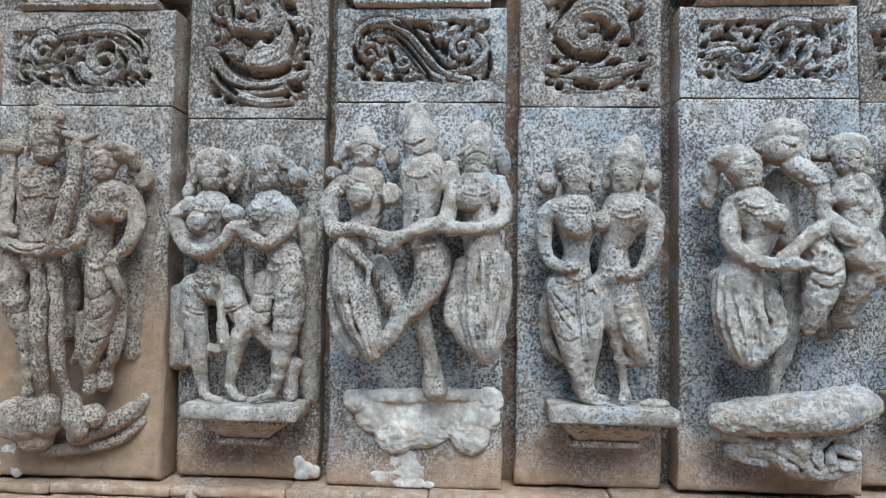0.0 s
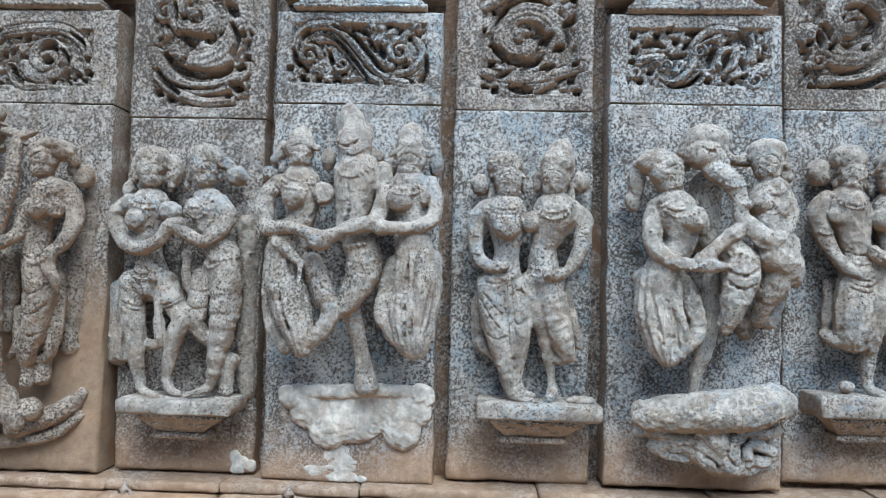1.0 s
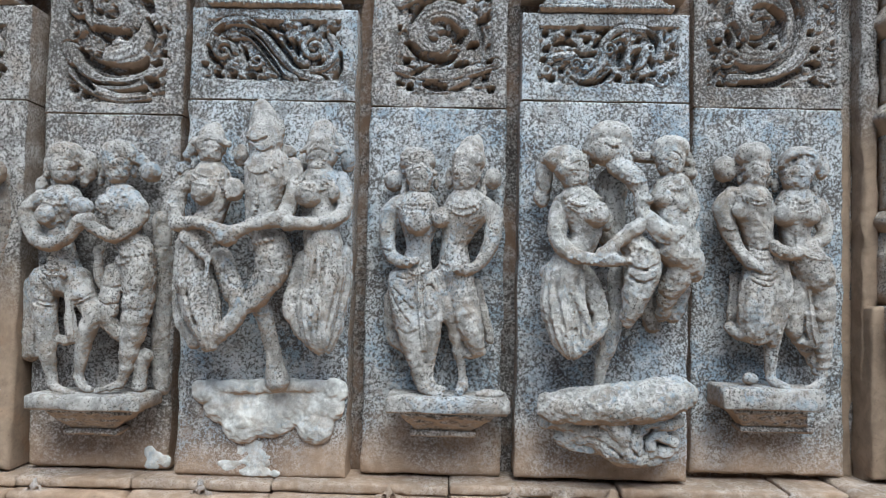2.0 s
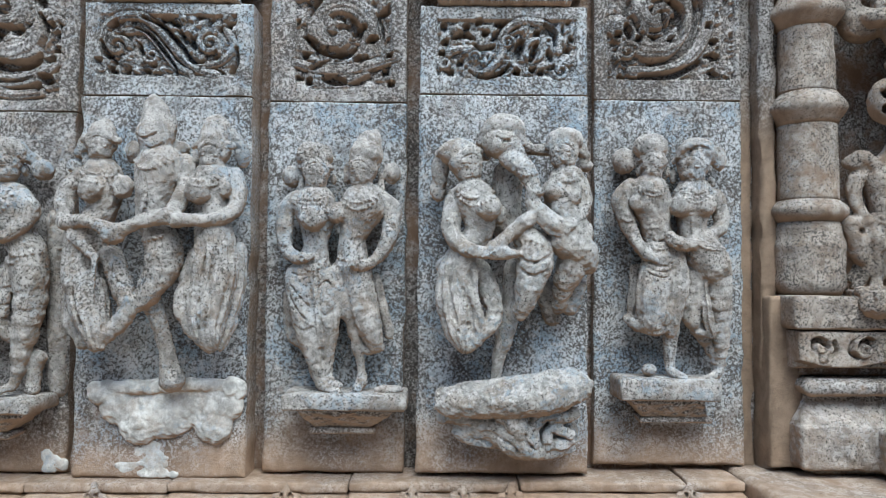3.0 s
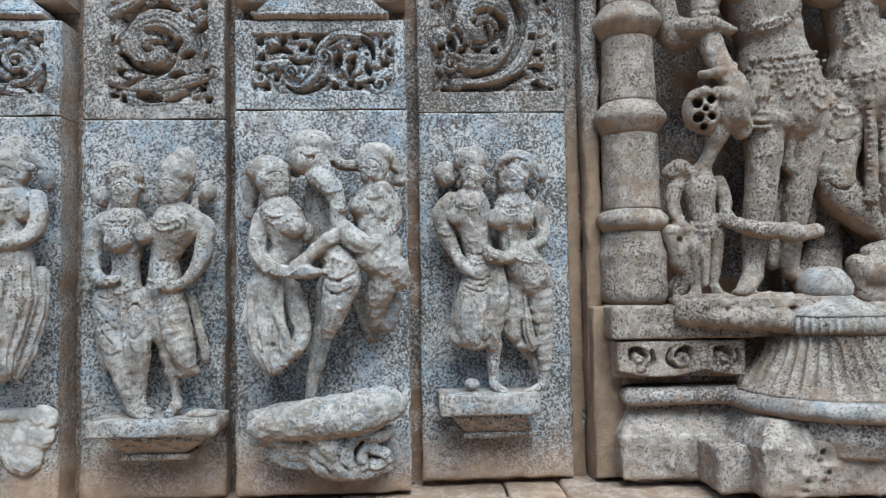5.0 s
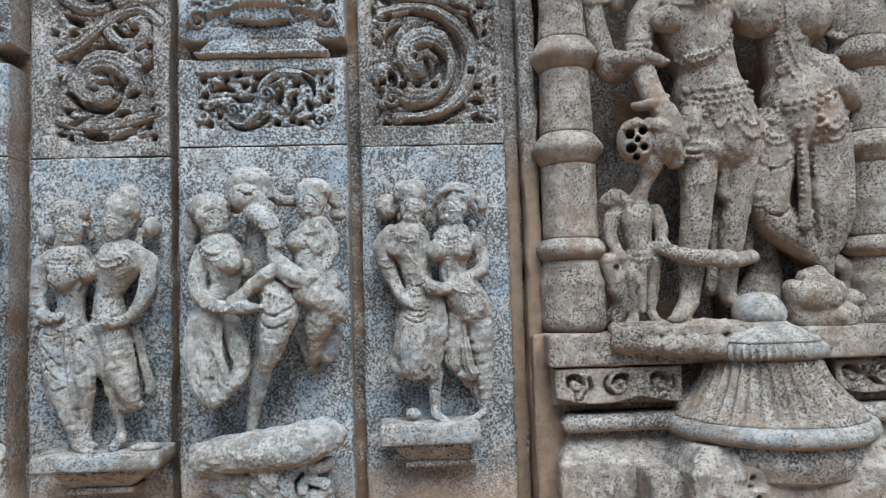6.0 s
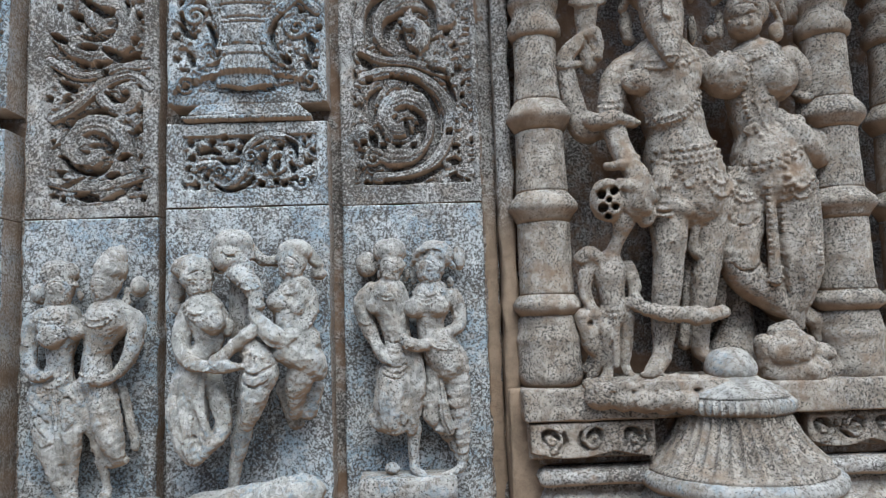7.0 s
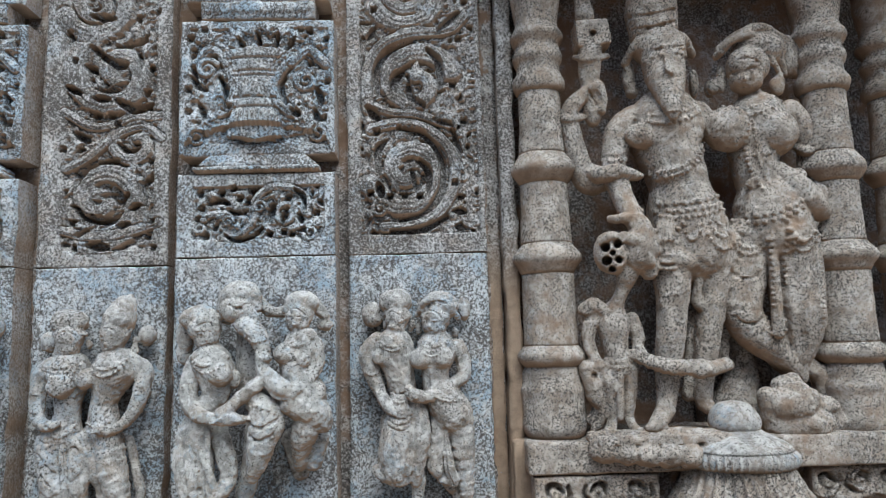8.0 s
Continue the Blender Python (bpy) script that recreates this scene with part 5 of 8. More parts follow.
    c.ball((0.000, -0.040, 0.533), (0.009, 0.008, 0.018))
    c.groove([(0.021, 0.579), (0.041, 0.595), (0.067, 0.590)], 0.0032)
    c.tube([(0.045, -0.050, 0.510, 0.018), (0.044, -0.052, 0.496, 0.026), (0.043, -0.054, 0.478, 0.049), (0.039, -0.059, 0.437, 0.036), (0.040, -0.061, 0.397, 0.034), (0.058, -0.061, 0.360, 0.046), (0.080, -0.059, 0.321, 0.049)])
    c.beads([(-0.015, 0.508), (0.029, 0.485), (0.079, 0.508)], 0.0035)
    c.beads([(-0.012, 0.500), (0.029, 0.474), (0.076, 0.500)], 0.0035)
    c.beads([(-0.009, 0.491), (0.029, 0.464), (0.073, 0.492)], 0.0035)
    c.beads([(0.024, 0.458), (0.026, 0.422), (0.026, 0.389)], 0.0035)
    c.ball((0.002, -0.085, 0.458), (0.026, 0.025, 0.026))
    c.ball((0.056, -0.087, 0.461), (0.027, 0.026, 0.027))
    c.tube([(0.095, -0.050, 0.486, 0.021), (0.108, -0.050, 0.449, 0.019), (0.105, -0.059, 0.411, 0.019), (0.064, -0.078, 0.388, 0.016), (0.021, -0.097, 0.369, 0.015), (-0.017, -0.104, 0.376, 0.016), (-0.026, -0.099, 0.387, 0.011)])
    c.beads([(0.081, 0.446), (0.094, 0.439), (0.107, 0.446)], 0.0035)
    c.tube([(0.094, -0.057, 0.321, 0.038), (0.098, -0.059, 0.259, 0.033), (0.103, -0.057, 0.194, 0.026), (0.107, -0.052, 0.128, 0.018), (0.103, -0.047, 0.079, 0.013), (0.082, -0.061, 0.065, 0.010), (0.060, -0.073, 0.061, 0.008)], rings=16, deep=2.0)
    c.tube([(0.044, -0.057, 0.332, 0.022), (0.044, -0.061, 0.266, 0.026), (0.033, -0.061, 0.207, 0.023), (0.046, -0.054, 0.180, 0.020), (0.078, -0.042, 0.140, 0.015), (0.103, -0.038, 0.093, 0.011)], rings=9, deep=1.4)
    c.tube([(0.049, -0.083, 0.344, 0.008), (0.059, -0.083, 0.266, 0.010), (0.066, -0.080, 0.201, 0.014), (0.076, -0.076, 0.173, 0.013)], flutes=3, deep=1.6)
    c.tube([(0.049, -0.064, 0.168, 0.010), (0.076, -0.073, 0.162, 0.009)])
    c.ball((-0.064, -0.059, 0.080), (0.018, 0.013, 0.014))
    c.beads([(0.039, 0.367), (0.067, 0.357), (0.104, 0.360)], 0.0040)

def carve_deity_and_consort(c):
    c.tube([(-0.092, -0.143, 1.056, 0.065), (-0.090, -0.139, 1.113, 0.070), (-0.087, -0.134, 1.181, 0.060)], rings=5, deep=1.5)
    c.ball((-0.081, -0.153, 1.003), (0.071, 0.060, 0.054))
    c.tube([(-0.169, -0.134, 0.968, 0.012), (-0.143, -0.168, 1.010, 0.013), (-0.090, -0.195, 1.022, 0.013), (-0.028, -0.181, 1.018, 0.013), (0.009, -0.147, 0.985, 0.012)])
    c.groove([(-0.170, 1.058), (-0.114, 1.038), (-0.043, 1.059)], 0.0045)
    c.groove([(-0.171, 1.092), (-0.112, 1.072), (-0.041, 1.094)], 0.0045)
    c.tube([(-0.078, -0.168, 0.975, 0.059), (-0.082, -0.185, 0.921, 0.053), (-0.085, -0.214, 0.861, 0.039), (-0.088, -0.237, 0.810, 0.023), (-0.089, -0.244, 0.782, 0.012)])
    c.beads([(-0.137, 0.950), (-0.104, 0.951)], 0.0060)
    c.groove([(-0.142, 0.965), (-0.119, 0.972), (-0.099, 0.966)], 0.0045)
    c.beads([(-0.065, 0.955), (-0.033, 0.956)], 0.0060)
    c.groove([(-0.070, 0.970), (-0.047, 0.977), (-0.027, 0.971)], 0.0045)
    c.tube([(-0.095, -0.237, 0.945, 0.006), (-0.096, -0.248, 0.911, 0.009), (-0.095, -0.250, 0.892, 0.011)])
    c.groove([(-0.104, 0.893), (-0.085, 0.883), (-0.063, 0.892)], 0.0039)
    c.beads([(-0.179, 0.943), (-0.098, 0.976), (-0.017, 0.959)], 0.0060)
    c.ball((-0.157, -0.118, 0.930), (0.018, 0.019, 0.044))
    c.ball((-0.151, -0.118, 0.890), (0.017, 0.016, 0.017))
    c.ball((0.026, -0.105, 0.916), (0.013, 0.017, 0.042))
    c.tube([(-0.063, -0.124, 0.853, 0.045), (-0.069, -0.126, 0.824, 0.068), (-0.073, -0.130, 0.788, 0.099), (-0.074, -0.139, 0.730, 0.086), (-0.060, -0.145, 0.664, 0.078), (-0.052, -0.147, 0.611, 0.076), (-0.048, -0.143, 0.570, 0.088), (-0.038, -0.139, 0.517, 0.101), (-0.033, -0.136, 0.460, 0.102)])
    c.ball((-0.147, -0.185, 0.751), (0.051, 0.029, 0.035))
    c.ball((-0.041, -0.185, 0.749), (0.048, 0.029, 0.035))
    c.ball((-0.062, -0.191, 0.646), (0.061, 0.035, 0.043))
    c.tube([(-0.158, -0.134, 0.810, 0.037), (-0.194, -0.136, 0.779, 0.039), (-0.215, -0.147, 0.721, 0.035), (-0.225, -0.160, 0.663, 0.033), (-0.218, -0.185, 0.604, 0.030), (-0.204, -0.212, 0.540, 0.027), (-0.187, -0.223, 0.502, 0.029), (-0.178, -0.227, 0.452, 0.035)])
    c.beads([(-0.255, 0.692), (-0.229, 0.683), (-0.199, 0.691)], 0.0060)
    c.beads([(-0.254, 0.710), (-0.228, 0.701), (-0.198, 0.709)], 0.0045)
    c.tube([(-0.289, -0.158, 0.671, 0.019), (-0.269, -0.189, 0.648, 0.022), (-0.228, -0.200, 0.654, 0.021), (-0.174, -0.181, 0.645, 0.015)])
    c.tube([(-0.252, -0.208, 0.530, 0.013), (-0.222, -0.233, 0.528, 0.014), (-0.181, -0.220, 0.546, 0.012)], rings=4)
    c.tube([(-0.237, -0.143, 0.647, 0.029), (-0.286, -0.139, 0.643, 0.035), (-0.311, -0.141, 0.694, 0.031), (-0.324, -0.147, 0.754, 0.027), (-0.332, -0.153, 0.804, 0.023), (-0.325, -0.160, 0.839, 0.022), (-0.295, -0.166, 0.870, 0.019), (-0.259, -0.170, 0.893, 0.015), (-0.243, -0.170, 0.862, 0.012), (-0.247, -0.168, 0.825, 0.012)])
    c.tube([(-0.356, -0.147, 0.819, 0.010), (-0.336, -0.172, 0.801, 0.010), (-0.298, -0.153, 0.813, 0.010)])
    c.groove([(-0.285, 0.878), (-0.272, 0.859), (-0.261, 0.837)], 0.0036)
    c.tube([(-0.267, -0.147, 0.811, 0.022), (-0.272, -0.153, 0.902, 0.026), (-0.270, -0.158, 0.960, 0.031), (-0.268, -0.158, 0.992, 0.033)])
    c.tube([(-0.307, -0.153, 0.978, 0.010), (-0.276, -0.185, 0.958, 0.011), (-0.222, -0.153, 0.980, 0.010)], rings=6)
    c.tube([(-0.275, -0.147, 1.096, 0.028), (-0.279, -0.147, 1.131, 0.022), (-0.280, -0.147, 1.164, 0.016)])
    c.block((-0.263, -0.152, 1.035), (0.045, 0.036, 0.036), 4)
    c.cut((-0.279, -0.231, 1.009), (-0.259, -0.168, 1.037), 0.008)
    c.beads([(-0.164, 0.658), (-0.071, 0.656), (0.004, 0.723)], 0.0060)
    c.beads([(-0.165, 0.643), (-0.072, 0.641), (0.003, 0.708)], 0.0060)
    c.beads([(-0.166, 0.588), (-0.075, 0.563), (0.041, 0.590)], 0.0075)
    c.beads([(-0.169, 0.568), (-0.076, 0.543), (0.043, 0.569)], 0.0068)
    c.beads([(-0.172, 0.551), (-0.077, 0.526), (0.045, 0.552)], 0.0054)
    c.beads([(-0.163, 0.801), (-0.096, 0.770), (-0.004, 0.807)], 0.0060)
    c.beads([(-0.165, 0.817), (-0.094, 0.791), (-0.007, 0.823)], 0.0045)
    c.tube([(-0.112, -0.210, 0.541, 0.013), (-0.123, -0.216, 0.494, 0.025), (-0.131, -0.214, 0.455, 0.027)], flutes=5, deep=1.6)
    c.beads([(-0.161, 0.521), (-0.148, 0.467), (-0.105, 0.473), (-0.075, 0.529)], 0.0060)
    c.beads([(-0.016, 0.512), (0.022, 0.475), (0.073, 0.522)], 0.0060)
    c.beads([(-0.025, 0.483), (0.022, 0.445), (0.087, 0.492)], 0.0060)
    c.beads([(-0.014, 0.534), (0.021, 0.506), (0.063, 0.547)], 0.0045)
    c.beads([(-0.079, 0.509), (-0.063, 0.468), (-0.035, 0.507)], 0.0051)
    c.tube([(-0.148, -0.168, 0.441, 0.026), (-0.119, -0.206, 0.425, 0.030), (-0.069, -0.208, 0.420, 0.028), (-0.037, -0.187, 0.436, 0.020)])
    c.tube([(-0.017, -0.181, 0.396, 0.019), (0.029, -0.178, 0.416, 0.024), (0.094, -0.147, 0.471, 0.021)])
    c.tube([(-0.158, -0.183, 0.448, 0.005), (-0.122, -0.237, 0.432, 0.005), (-0.036, -0.193, 0.443, 0.005)])
    c.tube([(-0.159, -0.183, 0.431, 0.005), (-0.124, -0.237, 0.415, 0.005), (-0.037, -0.193, 0.425, 0.005)])
    c.tube([(-0.161, -0.183, 0.414, 0.005), (-0.125, -0.237, 0.399, 0.005), (-0.039, -0.193, 0.408, 0.005)])
    c.tube([(-0.022, -0.195, 0.406, 0.005), (0.027, -0.197, 0.428, 0.005), (0.095, -0.160, 0.483, 0.005)])
    c.tube([(-0.024, -0.195, 0.388, 0.005), (0.026, -0.197, 0.409, 0.005), (0.094, -0.160, 0.464, 0.005)])
    c.tube([(-0.098, -0.168, 0.458, 0.061), (-0.101, -0.187, 0.384, 0.046), (-0.108, -0.189, 0.306, 0.039), (-0.119, -0.187, 0.222, 0.035), (-0.127, -0.181, 0.153, 0.031), (-0.134, -0.181, 0.092, 0.025), (-0.148, -0.197, 0.056, 0.024), (-0.172, -0.223, 0.035, 0.020), (-0.188, -0.235, 0.024, 0.015)])
    c.tube([(0.037, -0.139, 0.458, 0.065), (0.012, -0.160, 0.362, 0.040), (-0.004, -0.162, 0.283, 0.035), (-0.018, -0.158, 0.198, 0.031), (-0.026, -0.155, 0.126, 0.023), (-0.034, -0.155, 0.076, 0.022), (-0.026, -0.176, 0.055, 0.017), (-0.010, -0.185, 0.048, 0.011)])
    c.beads([(-0.157, 0.351), (-0.119, 0.336), (-0.074, 0.349)], 0.0039)
    c.ball((-0.112, -0.225, 0.345), (0.010, 0.008, 0.021))
    c.ball((-0.204, -0.233, 0.021), (0.008, 0.012, 0.008))
    c.ball((-0.190, -0.237, 0.021), (0.008, 0.012, 0.008))
    c.ball((-0.174, -0.233, 0.020), (0.008, 0.012, 0.008))
    c.ball((-0.158, -0.229, 0.019), (0.008, 0.012, 0.008))
    c.tube([(-0.029, -0.195, 0.426, 0.011), (-0.036, -0.187, 0.368, 0.011), (-0.041, -0.181, 0.319, 0.014), (-0.021, -0.178, 0.300, 0.011)])
    c.tube([(-0.038, -0.136, 0.285, 0.016), (-0.050, -0.136, 0.199, 0.014), (-0.062, -0.130, 0.086, 0.016)])
    c.tube([(0.078, -0.105, 0.379, 0.021), (0.058, -0.105, 0.284, 0.019), (0.042, -0.105, 0.160, 0.017)], rings=8)
    c.tube([(-0.216, -0.185, 0.196, 0.013), (-0.181, -0.214, 0.176, 0.019), (-0.134, -0.233, 0.162, 0.021), (-0.075, -0.229, 0.158, 0.021), (-0.027, -0.212, 0.156, 0.020), (0.022, -0.185, 0.164, 0.018)], rings=14, deep=1.6)
    c.ball((-0.066, -0.233, 0.155), (0.026, 0.024, 0.025))
    c.ball((-0.258, -0.212, 0.444), (0.045, 0.045, 0.055))
    c.ball((-0.191, -0.223, 0.452), (0.042, 0.042, 0.063), -10)
    c.ball((-0.170, -0.218, 0.410), (0.026, 0.025, 0.037))
    c.tube([(-0.233, -0.244, 0.478, 0.015), (-0.199, -0.252, 0.462, 0.017), (-0.175, -0.244, 0.414, 0.015)])
    c.tube([(-0.289, -0.244, 0.466, 0.009), (-0.267, -0.252, 0.481, 0.010), (-0.242, -0.248, 0.467, 0.009)])
    c.cut((-0.291, -0.273, 0.451), (-0.271, -0.215, 0.458), 0.011)
    c.cut((-0.260, -0.273, 0.458), (-0.240, -0.215, 0.466), 0.011)
    c.cut((-0.290, -0.273, 0.418), (-0.270, -0.215, 0.424), 0.011)
    c.cut((-0.259, -0.273, 0.420), (-0.238, -0.215, 0.426), 0.009)
    c.cut((-0.273, -0.273, 0.437), (-0.252, -0.215, 0.444), 0.006)
    c.cut((-0.278, -0.273, 0.399), (-0.258, -0.215, 0.404), 0.008)
    c.tube([(-0.220, -0.206, 0.392, 0.028), (-0.231, -0.193, 0.355, 0.019), (-0.244, -0.183, 0.324, 0.019), (-0.257, -0.174, 0.301, 0.023)])
    c.ball((-0.301, -0.168, 0.308), (0.036, 0.022, 0.023))
    c.tube([(-0.327, -0.158, 0.309, 0.013), (-0.303, -0.178, 0.319, 0.018), (-0.267, -0.176, 0.295, 0.018)])
    c.tube([(-0.253, -0.168, 0.295, 0.031), (-0.253, -0.170, 0.264, 0.038), (-0.253, -0.172, 0.225, 0.033), (-0.249, -0.172, 0.191, 0.031), (-0.247, -0.170, 0.166, 0.037)])
    c.tube([(-0.301, -0.166, 0.288, 0.019), (-0.316, -0.168, 0.249, 0.018), (-0.314, -0.176, 0.207, 0.015), (-0.299, -0.187, 0.168, 0.014)])
    c.tube([(-0.205, -0.166, 0.280, 0.019), (-0.194, -0.170, 0.240, 0.017), (-0.197, -0.181, 0.209, 0.014), (-0.184, -0.191, 0.190, 0.011)])
    c.beads([(-0.290, 0.190), (-0.260, 0.176), (-0.221, 0.188)], 0.0051)
    c.beads([(-0.291, 0.179), (-0.261, 0.162), (-0.221, 0.176)], 0.0045)
    c.beads([(-0.279, 0.281), (-0.258, 0.266), (-0.229, 0.279)], 0.0039)
    c.tube([(-0.271, -0.172, 0.161, 0.028), (-0.272, -0.172, 0.102, 0.022), (-0.269, -0.170, 0.043, 0.017), (-0.276, -0.181, 0.018, 0.015), (-0.299, -0.193, 0.006, 0.010)], flutes=3)
    c.tube([(-0.222, -0.170, 0.160, 0.028), (-0.223, -0.168, 0.100, 0.022), (-0.229, -0.168, 0.046, 0.015), (-0.222, -0.185, 0.020, 0.014), (-0.202, -0.200, 0.007, 0.010)], flutes=3)
    c.tube([(-0.252, -0.197, 0.162, 0.009), (-0.253, -0.195, 0.096, 0.009), (-0.254, -0.187, 0.042, 0.009)])
    c.tube([(-0.329, -0.170, 0.166, 0.019), (-0.315, -0.174, 0.135, 0.026), (-0.308, -0.170, 0.099, 0.023), (-0.292, -0.168, 0.066, 0.017), (-0.299, -0.164, 0.034, 0.013), (-0.313, -0.162, 0.016, 0.012)])
    c.ball((-0.320, -0.181, 0.166), (0.024, 0.017, 0.017))
    c.tube([(-0.290, -0.181, 0.151, 0.018), (-0.271, -0.185, 0.123, 0.019), (-0.274, -0.178, 0.096, 0.014)])
    c.cut((-0.323, -0.220, 0.148), (-0.313, -0.189, 0.144), 0.008)
    c.tube([(-0.300, -0.158, 0.074, 0.012), (-0.323, -0.158, 0.034, 0.010)])
    c.ball((0.157, -0.147, 0.945), (0.055, 0.055, 0.055))
    c.ball((0.150, -0.150, 0.905), (0.043, 0.044, 0.036))
    c.face((0.128, 0.913), 0.051, 0.069)
    c.ball((0.199, -0.132, 0.998), (0.072, 0.055, 0.050))
    c.ball((0.291, -0.105, 0.992), (0.039, 0.036, 0.064))
    c.ball((0.306, -0.101, 0.961), (0.025, 0.024, 0.034))
    c.tube([(0.080, -0.139, 0.981, 0.012), (0.106, -0.162, 1.009, 0.012), (0.163, -0.174, 1.025, 0.011), (0.226, -0.160, 0.995, 0.012), (0.266, -0.130, 0.930, 0.012)], rings=10)
    c.tube([(0.094, -0.126, 1.006, 0.012), (0.141, -0.157, 1.036, 0.014), (0.204, -0.158, 1.048, 0.015), (0.283, -0.126, 1.022, 0.013)])
    c.tube([(0.200, -0.168, 0.975, 0.009), (0.238, -0.153, 0.933, 0.010), (0.245, -0.145, 0.896, 0.010)], rings=6)
    c.ball((0.233, -0.145, 0.893), (0.019, 0.018, 0.027))
    c.ball((0.095, -0.122, 0.924), (0.012, 0.012, 0.042))
    c.ball((0.075, -0.113, 0.904), (0.015, 0.015, 0.022))
    c.tube([(0.173, -0.118, 0.873, 0.032), (0.176, -0.120, 0.847, 0.039), (0.183, -0.120, 0.818, 0.066), (0.178, -0.124, 0.782, 0.084), (0.162, -0.132, 0.724, 0.068), (0.161, -0.136, 0.661, 0.060), (0.174, -0.136, 0.609, 0.065), (0.188, -0.134, 0.554, 0.091), (0.196, -0.132, 0.497, 0.099)])
    c.ball((0.078, -0.166, 0.768), (0.060, 0.054, 0.060))
    c.ball((0.203, -0.172, 0.754), (0.057, 0.057, 0.059))
    c.ball((0.146, -0.181, 0.619), (0.038, 0.013, 0.021))
    c.tube([(0.275, -0.118, 0.826, 0.036), (0.308, -0.116, 0.776, 0.036), (0.316, -0.118, 0.715, 0.030), (0.311, -0.124, 0.667, 0.028), (0.321, -0.134, 0.615, 0.025), (0.297, -0.153, 0.566, 0.022)])
    c.tube([(0.287, -0.118, 0.728, 0.011), (0.298, -0.149, 0.710, 0.012), (0.346, -0.118, 0.733, 0.011)])
    c.tube([(0.207, -0.176, 0.659, 0.018), (0.228, -0.185, 0.615, 0.033), (0.265, -0.181, 0.576, 0.041), (0.301, -0.164, 0.549, 0.031)])
    c.ball((0.241, -0.187, 0.638), (0.024, 0.018, 0.019))
    c.ball((0.312, -0.158, 0.590), (0.024, 0.023, 0.030))
    c.tube([(0.325, -0.136, 0.534, 0.018), (0.331, -0.128, 0.468, 0.014)])
    c.tube([(0.115, -0.134, 0.479, 0.060), (0.101, -0.143, 0.397, 0.057), (0.086, -0.147, 0.310, 0.052), (0.102, -0.145, 0.249, 0.047), (0.153, -0.141, 0.205, 0.040), (0.199, -0.141, 0.164, 0.030), (0.230, -0.141, 0.123, 0.016)])
    c.tube([(0.225, -0.137, 0.476, 0.078), (0.232, -0.145, 0.379, 0.070), (0.234, -0.147, 0.292, 0.065), (0.233, -0.145, 0.234, 0.052), (0.224, -0.143, 0.163, 0.029), (0.224, -0.141, 0.123, 0.016)], flutes=5, deep=1.8)
    c.tube([(0.158, -0.195, 0.491, 0.013), (0.153, -0.197, 0.362, 0.015), (0.156, -0.187, 0.236, 0.016)], flutes=3)
    c.beads([(0.145, 0.469), (0.143, 0.348), (0.135, 0.236)], 0.0060)
    c.beads([(0.181, 0.468), (0.180, 0.347), (0.167, 0.242)], 0.0060)
    c.beads([(0.272, 0.467), (0.270, 0.360), (0.261, 0.247)], 0.0051)
    c.beads([(0.064, 0.565), (0.129, 0.531), (0.230, 0.564)], 0.0069)
    c.beads([(0.064, 0.472), (0.098, 0.450), (0.136, 0.471)], 0.0051)
    c.beads([(0.062, 0.548), (0.128, 0.514), (0.228, 0.547)], 0.0069)
    c.beads([(0.062, 0.455), (0.096, 0.433), (0.134, 0.453)], 0.0051)
    c.beads([(0.181, 0.511), (0.219, 0.460), (0.279, 0.509)], 0.0069)
    c.beads([(0.183, 0.490), (0.220, 0.437), (0.279, 0.480)], 0.0060)
    c.beads([(0.069, 0.828), (0.134, 0.799), (0.219, 0.834)], 0.0060)
    c.beads([(0.085, 0.843), (0.137, 0.821), (0.209, 0.850)], 0.0045)
    c.beads([(0.120, 0.801), (0.116, 0.696), (0.143, 0.600)], 0.0060)
    c.beads([(0.134, 0.794), (0.140, 0.696), (0.161, 0.607)], 0.0045)
    c.beads([(0.082, 0.723), (0.127, 0.692), (0.232, 0.709)], 0.0045)
    c.groove([(0.052, 0.281), (0.086, 0.259), (0.124, 0.279)], 0.0045)
    c.groove([(0.047, 0.395), (0.086, 0.372), (0.127, 0.393)], 0.0045)
    c.tube([(0.251, -0.118, 0.150, 0.024), (0.287, -0.118, 0.126, 0.026), (0.293, -0.113, 0.074, 0.022), (0.280, -0.111, 0.025, 0.024), (0.271, -0.111, -0.003, 0.026)])
    c.tube([(0.111, -0.063, 0.224, 0.032), (0.109, -0.063, 0.135, 0.041), (0.082, -0.067, 0.048, 0.059)])
    c.tube([(0.172, -0.052, 0.222, 0.033), (0.251, -0.046, 0.130, 0.022)])
    c.ball((0.078, -0.084, 0.910), (0.014, 0.013, 0.025))
    c.tube([(0.018, -0.124, 0.821, 0.039), (0.059, -0.113, 0.788, 0.040), (0.105, -0.109, 0.809, 0.032)])

